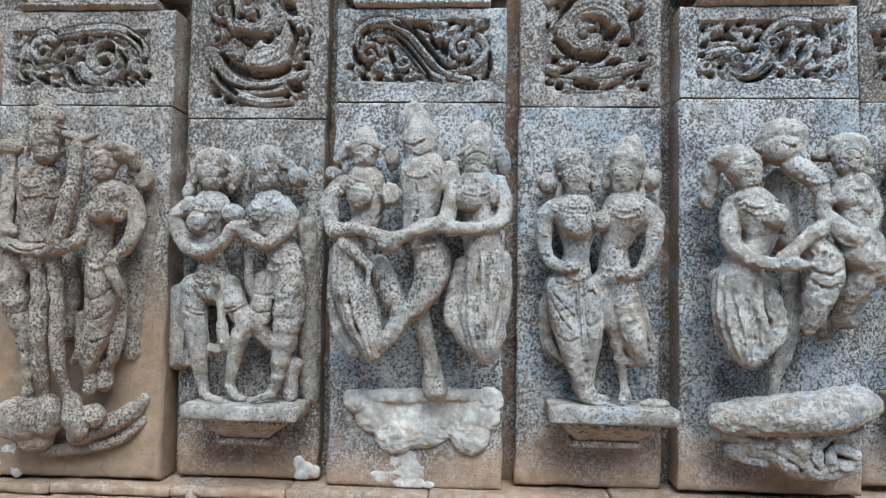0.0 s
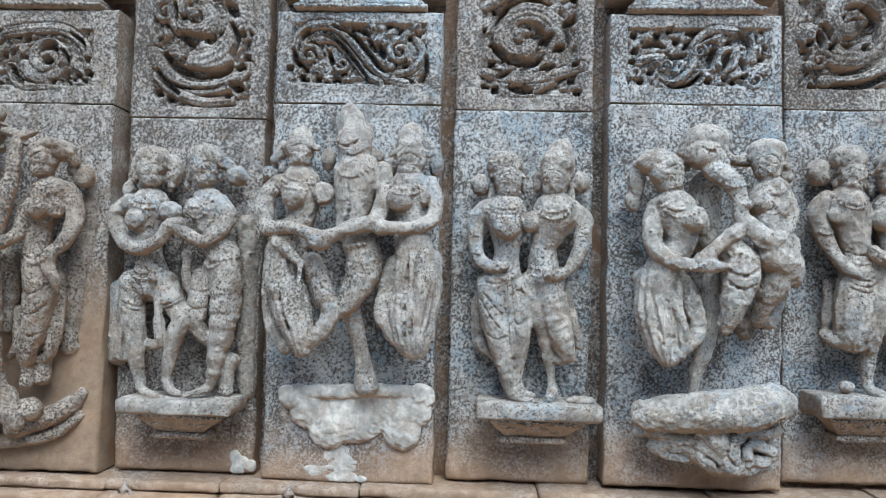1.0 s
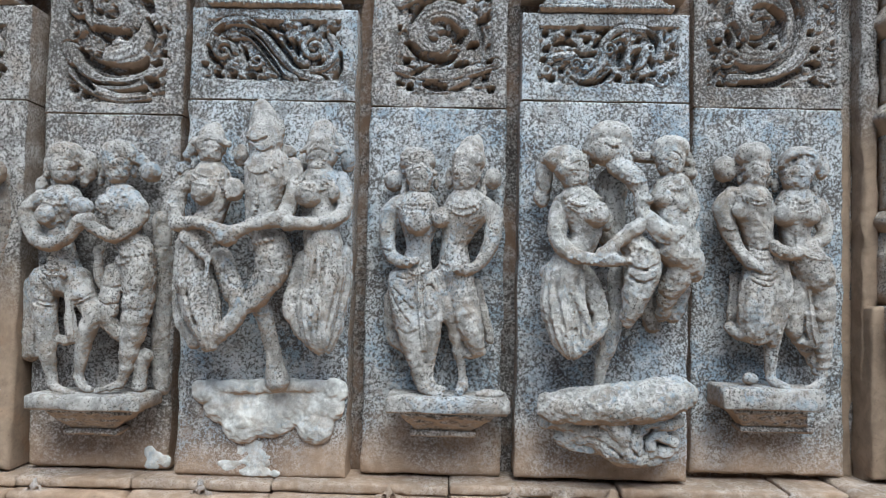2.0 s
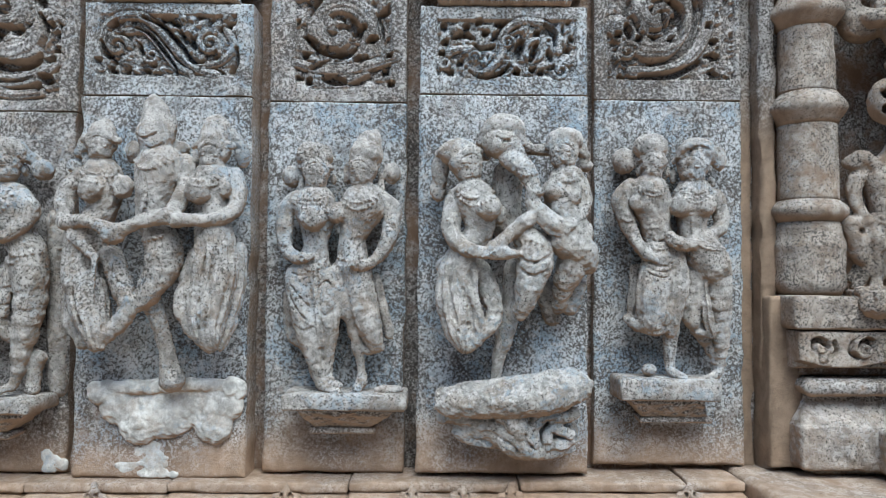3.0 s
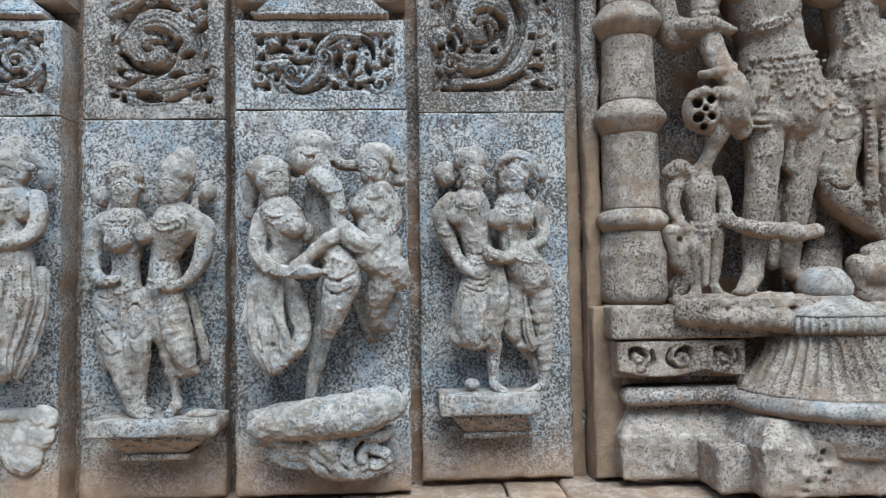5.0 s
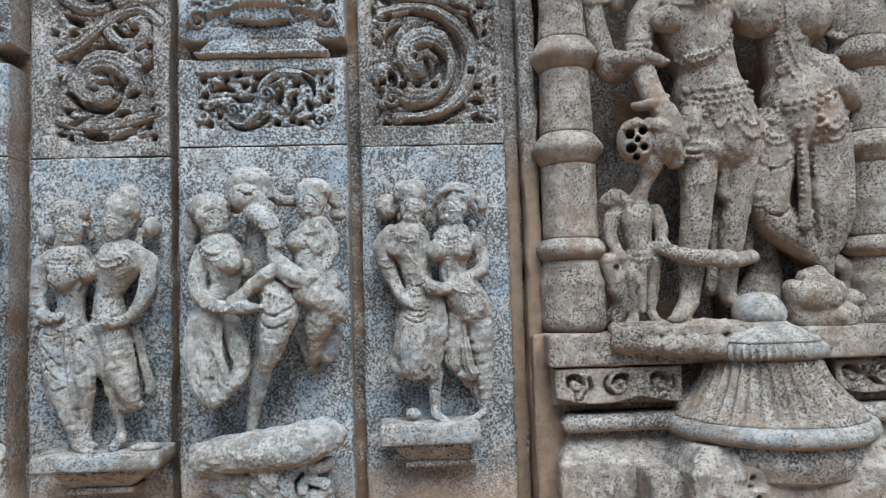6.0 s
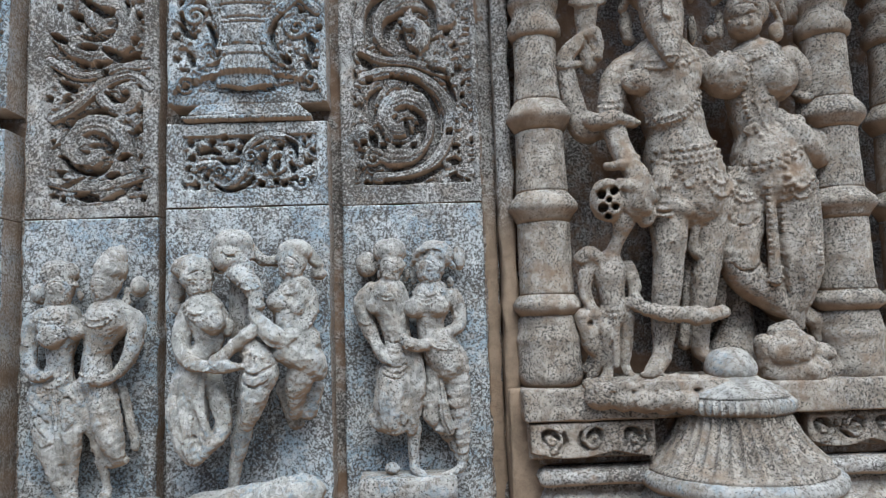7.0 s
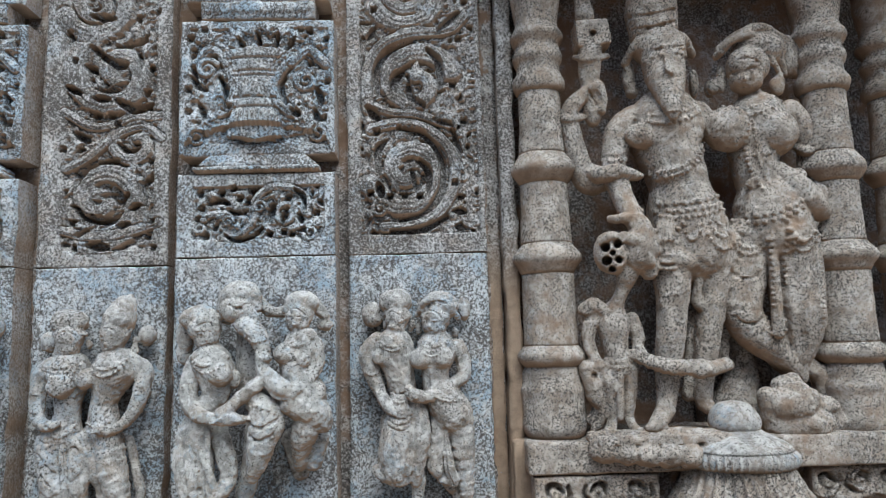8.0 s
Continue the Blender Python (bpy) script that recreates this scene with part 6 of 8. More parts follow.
def carve_lotus_seat(c):
    c.block((-0.150, -0.150, 0.098), (0.180, 0.118, 0.011), 0)
    c.ball((-0.309, -0.232, 0.076), (0.037, 0.036, 0.033), -14)
    c.ball((-0.260, -0.237, 0.071), (0.037, 0.036, 0.033), -14)
    c.ball((-0.211, -0.242, 0.067), (0.037, 0.036, 0.033), -14)
    c.ball((-0.162, -0.247, 0.063), (0.037, 0.036, 0.033), -14)
    c.ball((-0.113, -0.252, 0.058), (0.036, 0.036, 0.032), -14)
    c.ball((-0.064, -0.257, 0.054), (0.036, 0.036, 0.032), -14)
    c.limb((-0.334, -0.220, 0.104), (-0.083, -0.240, 0.108), 0.014, 0.014)
    c.ball((-0.044, -0.220, 0.074), (0.056, 0.060, 0.042))
    c.ball((0.173, -0.190, 0.167), (0.065, 0.050, 0.048), 12)
    c.ball((0.193, -0.170, 0.114), (0.091, 0.060, 0.048))
    c.limb((0.131, -0.170, 0.137), (0.297, -0.150, 0.116), 0.037, 0.037)
    c.ball((0.163, -0.170, 0.205), (0.031, 0.030, 0.028))
    c.ball((0.252, -0.160, 0.153), (0.049, 0.040, 0.031))
    c.limb((0.115, -0.180, 0.180), (0.126, -0.180, 0.138), 0.025, 0.025)
    c.limb((0.188, -0.170, 0.218), (0.201, -0.190, 0.170), 0.020, 0.026)

def relief_curling_leaf(r):
    r.sink(0.025, 0.372, 0.041, 0.184, 0.010)
    r.band([(0.055, 0.091), (0.060, 0.140), (0.101, 0.175), (0.138, 0.154), (0.132, 0.119)], 0.0119, 0.010)
    r.band([(0.151, 0.174), (0.222, 0.185), (0.300, 0.181), (0.351, 0.139), (0.360, 0.091)], 0.0119, 0.010)
    r.band([(0.162, 0.091), (0.177, 0.056), (0.213, 0.042), (0.284, 0.047)], 0.0106, 0.010)
    r.curl(0.253, 0.112, 0.0554, 1.8, 200, 0.010)
    r.curl(0.103, 0.133, 0.0343, 1.3, 40, 0.010)
    r.curl(0.062, 0.077, 0.0211, 1.2, 90, 0.010)
    r.slot([(0.065, 0.119), (0.066, 0.154), (0.082, 0.175)], 0.0066, 0.035)
    r.slot([(0.118, 0.119), (0.131, 0.140), (0.145, 0.154)], 0.0066, 0.035)
    r.slot([(0.166, 0.091), (0.177, 0.063), (0.199, 0.047)], 0.0079, 0.035)
    r.slot([(0.192, 0.153), (0.208, 0.171)], 0.0079, 0.035)
    r.slot([(0.245, 0.132), (0.266, 0.146), (0.281, 0.132)], 0.0106, 0.035)
    r.slot([(0.253, 0.107), (0.268, 0.102)], 0.0119, 0.035)
    r.slot([(0.295, 0.132), (0.303, 0.105), (0.293, 0.091)], 0.0079, 0.035)
    r.slot([(0.314, 0.174), (0.343, 0.153), (0.354, 0.125)], 0.0053, 0.035)
    r.slot([(0.029, 0.109), (0.036, 0.115)], 0.0079, 0.030)
    r.slot([(0.054, 0.102), (0.061, 0.108)], 0.0079, 0.030)
    r.slot([(0.031, 0.067), (0.038, 0.073)], 0.0079, 0.030)
    r.slot([(0.060, 0.067), (0.067, 0.073)], 0.0079, 0.030)
    r.slot([(0.132, 0.046), (0.139, 0.052)], 0.0079, 0.030)
    r.slot([(0.143, 0.116), (0.150, 0.122)], 0.0079, 0.030)
    r.slot([(0.164, 0.123), (0.171, 0.129)], 0.0079, 0.030)
    r.slot([(0.356, 0.104), (0.363, 0.110)], 0.0079, 0.030)
    r.slot([(0.274, 0.049), (0.281, 0.055)], 0.0079, 0.030)
    r.slot([(0.344, 0.053), (0.351, 0.059)], 0.0079, 0.030)
    r.slot([(0.367, 0.067), (0.374, 0.073)], 0.0079, 0.030)
    r.slot([(0.091, 0.070), (0.110, 0.060), (0.112, 0.077)], 0.0079, 0.035)
    r.slot([(0.308, 0.077), (0.306, 0.056), (0.318, 0.044)], 0.0053, 0.035)
    r.slot([(0.333, 0.067), (0.340, 0.073)], 0.0079, 0.030)
    r.slot([(0.357, 0.074), (0.364, 0.080)], 0.0079, 0.030)
    r.leaf(0.212, 0.077, 0.0211, 30, 0.012)
    r.leaf(0.324, 0.091, 0.0185, 120, 0.012)
    r.leaf(0.085, 0.049, 0.0158, 60, 0.012)
    r.leaf(0.095, 0.154, 0.0158, 200, 0.012)
    r.leaf(0.196, 0.133, 0.0185, 80, 0.012)
    r.leaf(0.340, 0.049, 0.0132, 10, 0.012)

def relief_great_scroll_low(r):
    r.sink(0.046, 0.299, 0.026, 0.617, 0.010)
    r.curl(0.167, 0.259, 0.1188, 1.3, 270, 0.012)
    r.band([(0.053, 0.161), (0.087, 0.105), (0.152, 0.073), (0.235, 0.084), (0.290, 0.126)], 0.0175, 0.012)
    r.band([(0.063, 0.105), (0.110, 0.063), (0.181, 0.040), (0.250, 0.045)], 0.0122, 0.012)
    r.curl(0.281, 0.209, 0.0243, 1.2, 20, 0.010)
    r.curl(0.078, 0.266, 0.0297, 1.3, 90, 0.010)
    r.slot([(0.076, 0.161), (0.108, 0.129), (0.164, 0.112), (0.220, 0.115), (0.245, 0.129)], 0.0122, 0.035)
    r.slot([(0.122, 0.210), (0.148, 0.196), (0.179, 0.201)], 0.0162, 0.035)
    r.slot([(0.063, 0.119), (0.081, 0.091), (0.121, 0.059)], 0.0068, 0.035)
    r.slot([(0.073, 0.101), (0.123, 0.077), (0.194, 0.073), (0.235, 0.084)], 0.0040, 0.035)
    r.slot([(0.248, 0.237), (0.263, 0.195), (0.250, 0.156)], 0.0081, 0.035)
    r.slot([(0.103, 0.287), (0.107, 0.238)], 0.0068, 0.035)
    r.slot([(0.237, 0.286), (0.258, 0.258)], 0.0135, 0.035)
    r.slot([(0.062, 0.060), (0.069, 0.066)], 0.0108, 0.030)
    r.slot([(0.093, 0.045), (0.100, 0.051)], 0.0108, 0.030)
    r.slot([(0.286, 0.150), (0.293, 0.156)], 0.0108, 0.030)
    r.slot([(0.271, 0.206), (0.278, 0.212)], 0.0108, 0.030)
    r.slot([(0.122, 0.249), (0.129, 0.255)], 0.0108, 0.030)
    r.slot([(0.240, 0.053), (0.247, 0.059)], 0.0108, 0.030)
    r.slot([(0.262, 0.128), (0.283, 0.126)], 0.0122, 0.035)
    r.slot([(0.252, 0.084), (0.277, 0.074)], 0.0122, 0.035)
    r.leaf(0.177, 0.175, 0.0270, 20, 0.012)
    r.leaf(0.203, 0.223, 0.0243, 140, 0.012)
    r.leaf(0.146, 0.266, 0.0243, 60, 0.012)
    r.leaf(0.205, 0.154, 0.0189, 330, 0.012)
    r.leaf(0.291, 0.084, 0.0162, 70, 0.012)
    r.leaf(0.188, 0.273, 0.0243, 200, 0.012)
    r.leaf(0.084, 0.210, 0.0189, 270, 0.012)
    r.leaf(0.121, 0.154, 0.0135, 30, 0.012)
    r.curl(0.161, 0.463, 0.1080, 2.0, 90, 0.012)

def relief_running_vine(r):
    r.sink(0.035, 0.363, 0.046, 0.196, 0.010)
    r.band([(0.047, 0.117), (0.046, 0.157), (0.077, 0.187), (0.130, 0.191), (0.171, 0.164), (0.212, 0.116), (0.260, 0.069), (0.313, 0.052)], 0.0106, 0.012)
    r.band([(0.100, 0.154), (0.138, 0.157), (0.176, 0.123), (0.213, 0.076), (0.253, 0.052)], 0.0092, 0.012)
    r.band([(0.273, 0.073), (0.325, 0.083), (0.354, 0.123), (0.331, 0.167)], 0.0092, 0.011)
    r.slot([(0.137, 0.189), (0.180, 0.170), (0.221, 0.127), (0.253, 0.087), (0.283, 0.079)], 0.0066, 0.035)
    r.slot([(0.114, 0.165), (0.146, 0.154), (0.186, 0.110), (0.222, 0.063)], 0.0053, 0.035)
    r.slot([(0.042, 0.130), (0.048, 0.103), (0.065, 0.092)], 0.0066, 0.035)
    r.slot([(0.057, 0.164), (0.077, 0.182)], 0.0040, 0.035)
    r.slot([(0.125, 0.127), (0.137, 0.090)], 0.0066, 0.035)
    r.slot([(0.362, 0.116), (0.362, 0.076), (0.347, 0.057)], 0.0066, 0.035)
    r.slot([(0.248, 0.146), (0.259, 0.116)], 0.0092, 0.035)
    r.slot([(0.198, 0.184), (0.221, 0.170)], 0.0079, 0.035)
    r.slot([(0.221, 0.159), (0.239, 0.130)], 0.0066, 0.035)
    r.slot([(0.084, 0.143), (0.091, 0.149)], 0.0079, 0.030)
    r.slot([(0.029, 0.080), (0.036, 0.086)], 0.0079, 0.030)
    r.slot([(0.069, 0.080), (0.076, 0.086)], 0.0079, 0.030)
    r.slot([(0.059, 0.062), (0.066, 0.068)], 0.0079, 0.030)
    r.slot([(0.099, 0.056), (0.106, 0.062)], 0.0079, 0.030)
    r.slot([(0.161, 0.073), (0.168, 0.079)], 0.0079, 0.030)
    r.slot([(0.268, 0.187), (0.275, 0.193)], 0.0079, 0.030)
    r.slot([(0.294, 0.177), (0.301, 0.183)], 0.0079, 0.030)
    r.slot([(0.319, 0.160), (0.326, 0.166)], 0.0079, 0.030)
    r.slot([(0.337, 0.167), (0.344, 0.173)], 0.0079, 0.030)
    r.slot([(0.284, 0.143), (0.291, 0.149)], 0.0079, 0.030)
    r.slot([(0.309, 0.089), (0.316, 0.095)], 0.0079, 0.030)
    r.slot([(0.140, 0.057), (0.147, 0.063)], 0.0079, 0.030)
    r.curl(0.078, 0.117, 0.0264, 1.3, 0, 0.010)
    r.curl(0.159, 0.096, 0.0185, 1.2, 200, 0.010)
    r.curl(0.298, 0.129, 0.0290, 1.4, 100, 0.010)
    r.leaf(0.099, 0.083, 0.0185, 30, 0.012)
    r.leaf(0.126, 0.063, 0.0158, 100, 0.012)
    r.leaf(0.064, 0.144, 0.0158, 60, 0.012)
    r.leaf(0.278, 0.170, 0.0185, 200, 0.012)
    r.leaf(0.325, 0.109, 0.0158, 300, 0.012)
    r.leaf(0.337, 0.190, 0.0132, 20, 0.012)
    r.leaf(0.231, 0.190, 0.0132, 90, 0.012)
    r.leaf(0.187, 0.063, 0.0132, 20, 0.012)

def relief_leafy_column(r):
    r.sink(0.059, 0.294, 0.039, 0.913, 0.010)
    r.curl(0.160, 0.173, 0.1139, 1.2, 250, 0.012)
    r.curl(0.242, 0.321, 0.0759, 1.1, 60, 0.012)
    r.curl(0.184, 0.514, 0.1197, 1.2, 120, 0.012)
    r.curl(0.133, 0.704, 0.0905, 1.6, 200, 0.012)
    r.band([(0.066, 0.256), (0.120, 0.285), (0.190, 0.344), (0.262, 0.366), (0.307, 0.334)], 0.0117, 0.012)
    r.band([(0.064, 0.094), (0.128, 0.078), (0.213, 0.083), (0.305, 0.110)], 0.0117, 0.012)
    r.band([(0.057, 0.408), (0.131, 0.368), (0.218, 0.382), (0.302, 0.395)], 0.0117, 0.012)
    r.slot([(0.085, 0.160), (0.126, 0.129), (0.177, 0.118), (0.205, 0.129)], 0.0102, 0.035)
    r.slot([(0.203, 0.167), (0.227, 0.184)], 0.0117, 0.035)
    r.slot([(0.237, 0.146), (0.257, 0.156)], 0.0102, 0.035)
    r.slot([(0.132, 0.055), (0.179, 0.048)], 0.0117, 0.035)
    r.slot([(0.100, 0.081), (0.128, 0.095)], 0.0088, 0.035)
    r.slot([(0.206, 0.102), (0.234, 0.108)], 0.0088, 0.035)
    r.slot([(0.284, 0.225), (0.259, 0.215)], 0.0102, 0.035)
    r.slot([(0.149, 0.273), (0.200, 0.276)], 0.0088, 0.035)
    r.slot([(0.198, 0.321), (0.220, 0.301), (0.249, 0.310)], 0.0073, 0.035)
    r.slot([(0.081, 0.354), (0.118, 0.331)], 0.0102, 0.035)
    r.slot([(0.122, 0.585), (0.176, 0.542), (0.213, 0.536)], 0.0102, 0.035)
    r.slot([(0.194, 0.436), (0.239, 0.412), (0.278, 0.427)], 0.0131, 0.035)
    r.slot([(0.135, 0.445), (0.172, 0.439)], 0.0102, 0.035)
    r.slot([(0.061, 0.477), (0.098, 0.456)], 0.0088, 0.035)
    r.slot([(0.241, 0.567), (0.250, 0.520)], 0.0102, 0.035)
    r.slot([(0.110, 0.534), (0.132, 0.522)], 0.0102, 0.035)
    r.slot([(0.181, 0.592), (0.240, 0.599), (0.266, 0.619)], 0.0088, 0.035)
    r.slot([(0.119, 0.672), (0.179, 0.663)], 0.0102, 0.035)
    r.slot([(0.260, 0.207), (0.271, 0.155)], 0.0088, 0.035)
    r.slot([(0.094, 0.211), (0.121, 0.255), (0.142, 0.262)], 0.0088, 0.035)
    r.slot([(0.275, 0.071), (0.282, 0.077)], 0.0102, 0.030)
    r.slot([(0.091, 0.047), (0.098, 0.053)], 0.0102, 0.030)
    r.slot([(0.284, 0.112), (0.291, 0.118)], 0.0102, 0.030)
    r.slot([(0.094, 0.305), (0.101, 0.311)], 0.0102, 0.030)
    r.slot([(0.051, 0.306), (0.058, 0.312)], 0.0102, 0.030)
    r.slot([(0.264, 0.455), (0.271, 0.461)], 0.0102, 0.030)
    r.slot([(0.134, 0.396), (0.141, 0.402)], 0.0102, 0.030)
    r.slot([(0.171, 0.395), (0.178, 0.401)], 0.0102, 0.030)
    r.slot([(0.235, 0.667), (0.242, 0.673)], 0.0102, 0.030)
    r.slot([(0.272, 0.525), (0.279, 0.531)], 0.0102, 0.030)
    r.slot([(0.059, 0.622), (0.066, 0.628)], 0.0102, 0.030)
    r.slot([(0.077, 0.544), (0.084, 0.550)], 0.0102, 0.030)
    r.slot([(0.287, 0.682), (0.294, 0.688)], 0.0102, 0.030)
    r.slot([(0.193, 0.372), (0.200, 0.378)], 0.0102, 0.030)
    r.slot([(0.279, 0.271), (0.286, 0.277)], 0.0102, 0.030)
    r.slot([(0.290, 0.042), (0.297, 0.048)], 0.0102, 0.030)
    r.slot([(0.081, 0.112), (0.088, 0.118)], 0.0102, 0.030)
    r.leaf(0.145, 0.188, 0.0321, 30, 0.012)
    r.leaf(0.125, 0.151, 0.0234, 90, 0.012)
    r.leaf(0.237, 0.253, 0.0234, 200, 0.012)
    r.leaf(0.185, 0.498, 0.0350, 60, 0.012)
    r.leaf(0.230, 0.466, 0.0234, 300, 0.012)
    r.leaf(0.141, 0.483, 0.0234, 120, 0.012)
    r.leaf(0.263, 0.343, 0.0175, 20, 0.012)
    r.leaf(0.116, 0.376, 0.0175, 330, 0.012)
    r.leaf(0.165, 0.624, 0.0263, 40, 0.012)
    r.leaf(0.270, 0.104, 0.0175, 80, 0.012)
    r.leaf(0.171, 0.070, 0.0146, 0, 0.012)
    r.leaf(0.081, 0.515, 0.0204, 200, 0.012)
    r.leaf(0.193, 0.687, 0.0204, 70, 0.012)

def relief_vine_and_buds(r):
    r.sink(0.039, 0.373, 0.042, 0.181, 0.010)
    r.band([(0.110, 0.049), (0.154, 0.052), (0.195, 0.098), (0.196, 0.143), (0.230, 0.174), (0.286, 0.174), (0.325, 0.148), (0.330, 0.106)], 0.0092, 0.012)
    r.band([(0.047, 0.065), (0.072, 0.104), (0.123, 0.111), (0.173, 0.094)], 0.0092, 0.010)
    r.curl(0.059, 0.076, 0.0211, 1.3, 60, 0.010)
    r.curl(0.129, 0.089, 0.0145, 1.4, 0, 0.010)
    r.curl(0.179, 0.083, 0.0145, 1.4, 90, 0.010)
    r.curl(0.208, 0.125, 0.0172, 1.4, 0, 0.010)
    r.curl(0.335, 0.058, 0.0211, 1.2, 180, 0.010)
    r.curl(0.273, 0.104, 0.0290, 1.4, 80, 0.010)
    r.slot([(0.077, 0.136), (0.104, 0.146), (0.128, 0.137)], 0.0079, 0.035)
    r.slot([(0.130, 0.120), (0.148, 0.111), (0.175, 0.117)], 0.0079, 0.035)
    r.slot([(0.118, 0.055), (0.148, 0.043), (0.185, 0.049), (0.213, 0.073)], 0.0066, 0.035)
    r.slot([(0.173, 0.133), (0.186, 0.159), (0.206, 0.177)], 0.0066, 0.035)
    r.slot([(0.242, 0.130), (0.233, 0.094)], 0.0119, 0.035)
    r.slot([(0.276, 0.122), (0.263, 0.080)], 0.0079, 0.035)
    r.slot([(0.296, 0.169), (0.317, 0.153), (0.323, 0.122)], 0.0066, 0.035)
    r.slot([(0.305, 0.106), (0.313, 0.088)], 0.0092, 0.035)
    r.slot([(0.229, 0.062), (0.235, 0.052)], 0.0092, 0.035)
    r.slot([(0.052, 0.162), (0.059, 0.168)], 0.0092, 0.030)
    r.slot([(0.137, 0.173), (0.144, 0.179)], 0.0092, 0.030)
    r.slot([(0.152, 0.148), (0.159, 0.154)], 0.0092, 0.030)
    r.slot([(0.056, 0.125), (0.063, 0.131)], 0.0092, 0.030)
    r.slot([(0.049, 0.096), (0.056, 0.102)], 0.0092, 0.030)
    r.slot([(0.092, 0.073), (0.099, 0.079)], 0.0092, 0.030)
    r.slot([(0.069, 0.049), (0.076, 0.055)], 0.0092, 0.030)
    r.slot([(0.275, 0.148), (0.282, 0.154)], 0.0092, 0.030)
    r.slot([(0.312, 0.064), (0.319, 0.070)], 0.0092, 0.030)
    r.slot([(0.285, 0.054), (0.292, 0.060)], 0.0092, 0.030)
    r.slot([(0.347, 0.106), (0.354, 0.112)], 0.0092, 0.030)
    r.slot([(0.264, 0.059), (0.271, 0.065)], 0.0092, 0.030)
    r.slot([(0.107, 0.162), (0.114, 0.168)], 0.0092, 0.030)
    r.leaf(0.110, 0.104, 0.0185, 30, 0.012)
    r.leaf(0.154, 0.078, 0.0158, 100, 0.012)
    r.leaf(0.085, 0.160, 0.0158, 0, 0.012)
    r.leaf(0.248, 0.156, 0.0185, 200, 0.012)
    r.leaf(0.342, 0.130, 0.0158, 300, 0.012)
    r.leaf(0.357, 0.078, 0.0132, 60, 0.012)
    r.leaf(0.254, 0.052, 0.0132, 0, 0.012)
    r.leaf(0.179, 0.156, 0.0106, 20, 0.012)

def relief_spiral_scroll(r):
    r.sink(0.033, 0.348, 0.049, 0.900, 0.010)
    r.curl(0.160, 0.220, 0.1066, 1.3, 200, 0.012)
    r.curl(0.185, 0.461, 0.1036, 1.2, 20, 0.012)
    r.curl(0.168, 0.719, 0.0977, 1.8, 200, 0.012)
    r.band([(0.062, 0.337), (0.130, 0.352), (0.205, 0.338), (0.271, 0.279), (0.284, 0.194), (0.244, 0.112), (0.169, 0.073), (0.095, 0.070)], 0.0148, 0.012)
    r.band([(0.055, 0.392), (0.054, 0.495), (0.088, 0.566), (0.165, 0.602), (0.273, 0.612), (0.321, 0.651)], 0.0148, 0.012)
    r.band([(0.056, 0.408), (0.116, 0.383), (0.191, 0.374), (0.281, 0.341)], 0.0118, 0.012)
    r.slot([(0.137, 0.339), (0.205, 0.319), (0.248, 0.249), (0.246, 0.172), (0.202, 0.108), (0.137, 0.088)], 0.0089, 0.035)
    r.slot([(0.191, 0.250), (0.214, 0.219), (0.213, 0.158)], 0.0089, 0.035)
    r.slot([(0.080, 0.217), (0.081, 0.278), (0.099, 0.303)], 0.0104, 0.035)
    r.slot([(0.169, 0.224), (0.179, 0.174)], 0.0074, 0.035)
    r.slot([(0.082, 0.186), (0.089, 0.153)], 0.0118, 0.035)
    r.slot([(0.113, 0.059), (0.191, 0.063), (0.261, 0.095)], 0.0089, 0.035)
    r.slot([(0.083, 0.439), (0.080, 0.510), (0.119, 0.554), (0.177, 0.579)], 0.0089, 0.035)
    r.slot([(0.124, 0.433), (0.129, 0.478), (0.151, 0.499)], 0.0118, 0.035)
    r.slot([(0.166, 0.461), (0.171, 0.426), (0.204, 0.400)], 0.0104, 0.035)
    r.slot([(0.218, 0.556), (0.248, 0.520), (0.254, 0.456)], 0.0104, 0.035)
    r.slot([(0.233, 0.362), (0.281, 0.346)], 0.0089, 0.035)
    r.slot([(0.250, 0.612), (0.306, 0.665)], 0.0104, 0.035)
    r.slot([(0.058, 0.594), (0.077, 0.623)], 0.0089, 0.035)
    r.slot([(0.056, 0.397), (0.082, 0.368)], 0.0118, 0.035)
    r.slot([(0.280, 0.333), (0.303, 0.271)], 0.0059, 0.035)
    r.slot([(0.146, 0.152), (0.153, 0.158)], 0.0104, 0.030)
    r.slot([(0.186, 0.148), (0.193, 0.154)], 0.0104, 0.030)
    r.slot([(0.296, 0.145), (0.303, 0.151)], 0.0104, 0.030)
    r.slot([(0.074, 0.326), (0.081, 0.332)], 0.0104, 0.030)
    r.slot([(0.308, 0.353), (0.315, 0.359)], 0.0104, 0.030)
    r.slot([(0.280, 0.183), (0.287, 0.189)], 0.0104, 0.030)
    r.slot([(0.300, 0.584), (0.307, 0.590)], 0.0104, 0.030)
    r.slot([(0.072, 0.669), (0.079, 0.675)], 0.0104, 0.030)
    r.slot([(0.057, 0.158), (0.064, 0.164)], 0.0104, 0.030)
    r.slot([(0.281, 0.456), (0.288, 0.462)], 0.0104, 0.030)
    r.slot([(0.108, 0.149), (0.115, 0.155)], 0.0104, 0.030)
    r.slot([(0.283, 0.112), (0.306, 0.109)], 0.0104, 0.035)
    r.slot([(0.287, 0.070), (0.299, 0.067)], 0.0133, 0.035)
    r.leaf(0.128, 0.243, 0.0296, 60, 0.012)
    r.leaf(0.186, 0.492, 0.0326, 100, 0.012)
    r.leaf(0.154, 0.398, 0.0207, 20, 0.012)
    r.leaf(0.127, 0.182, 0.0237, 300, 0.012)
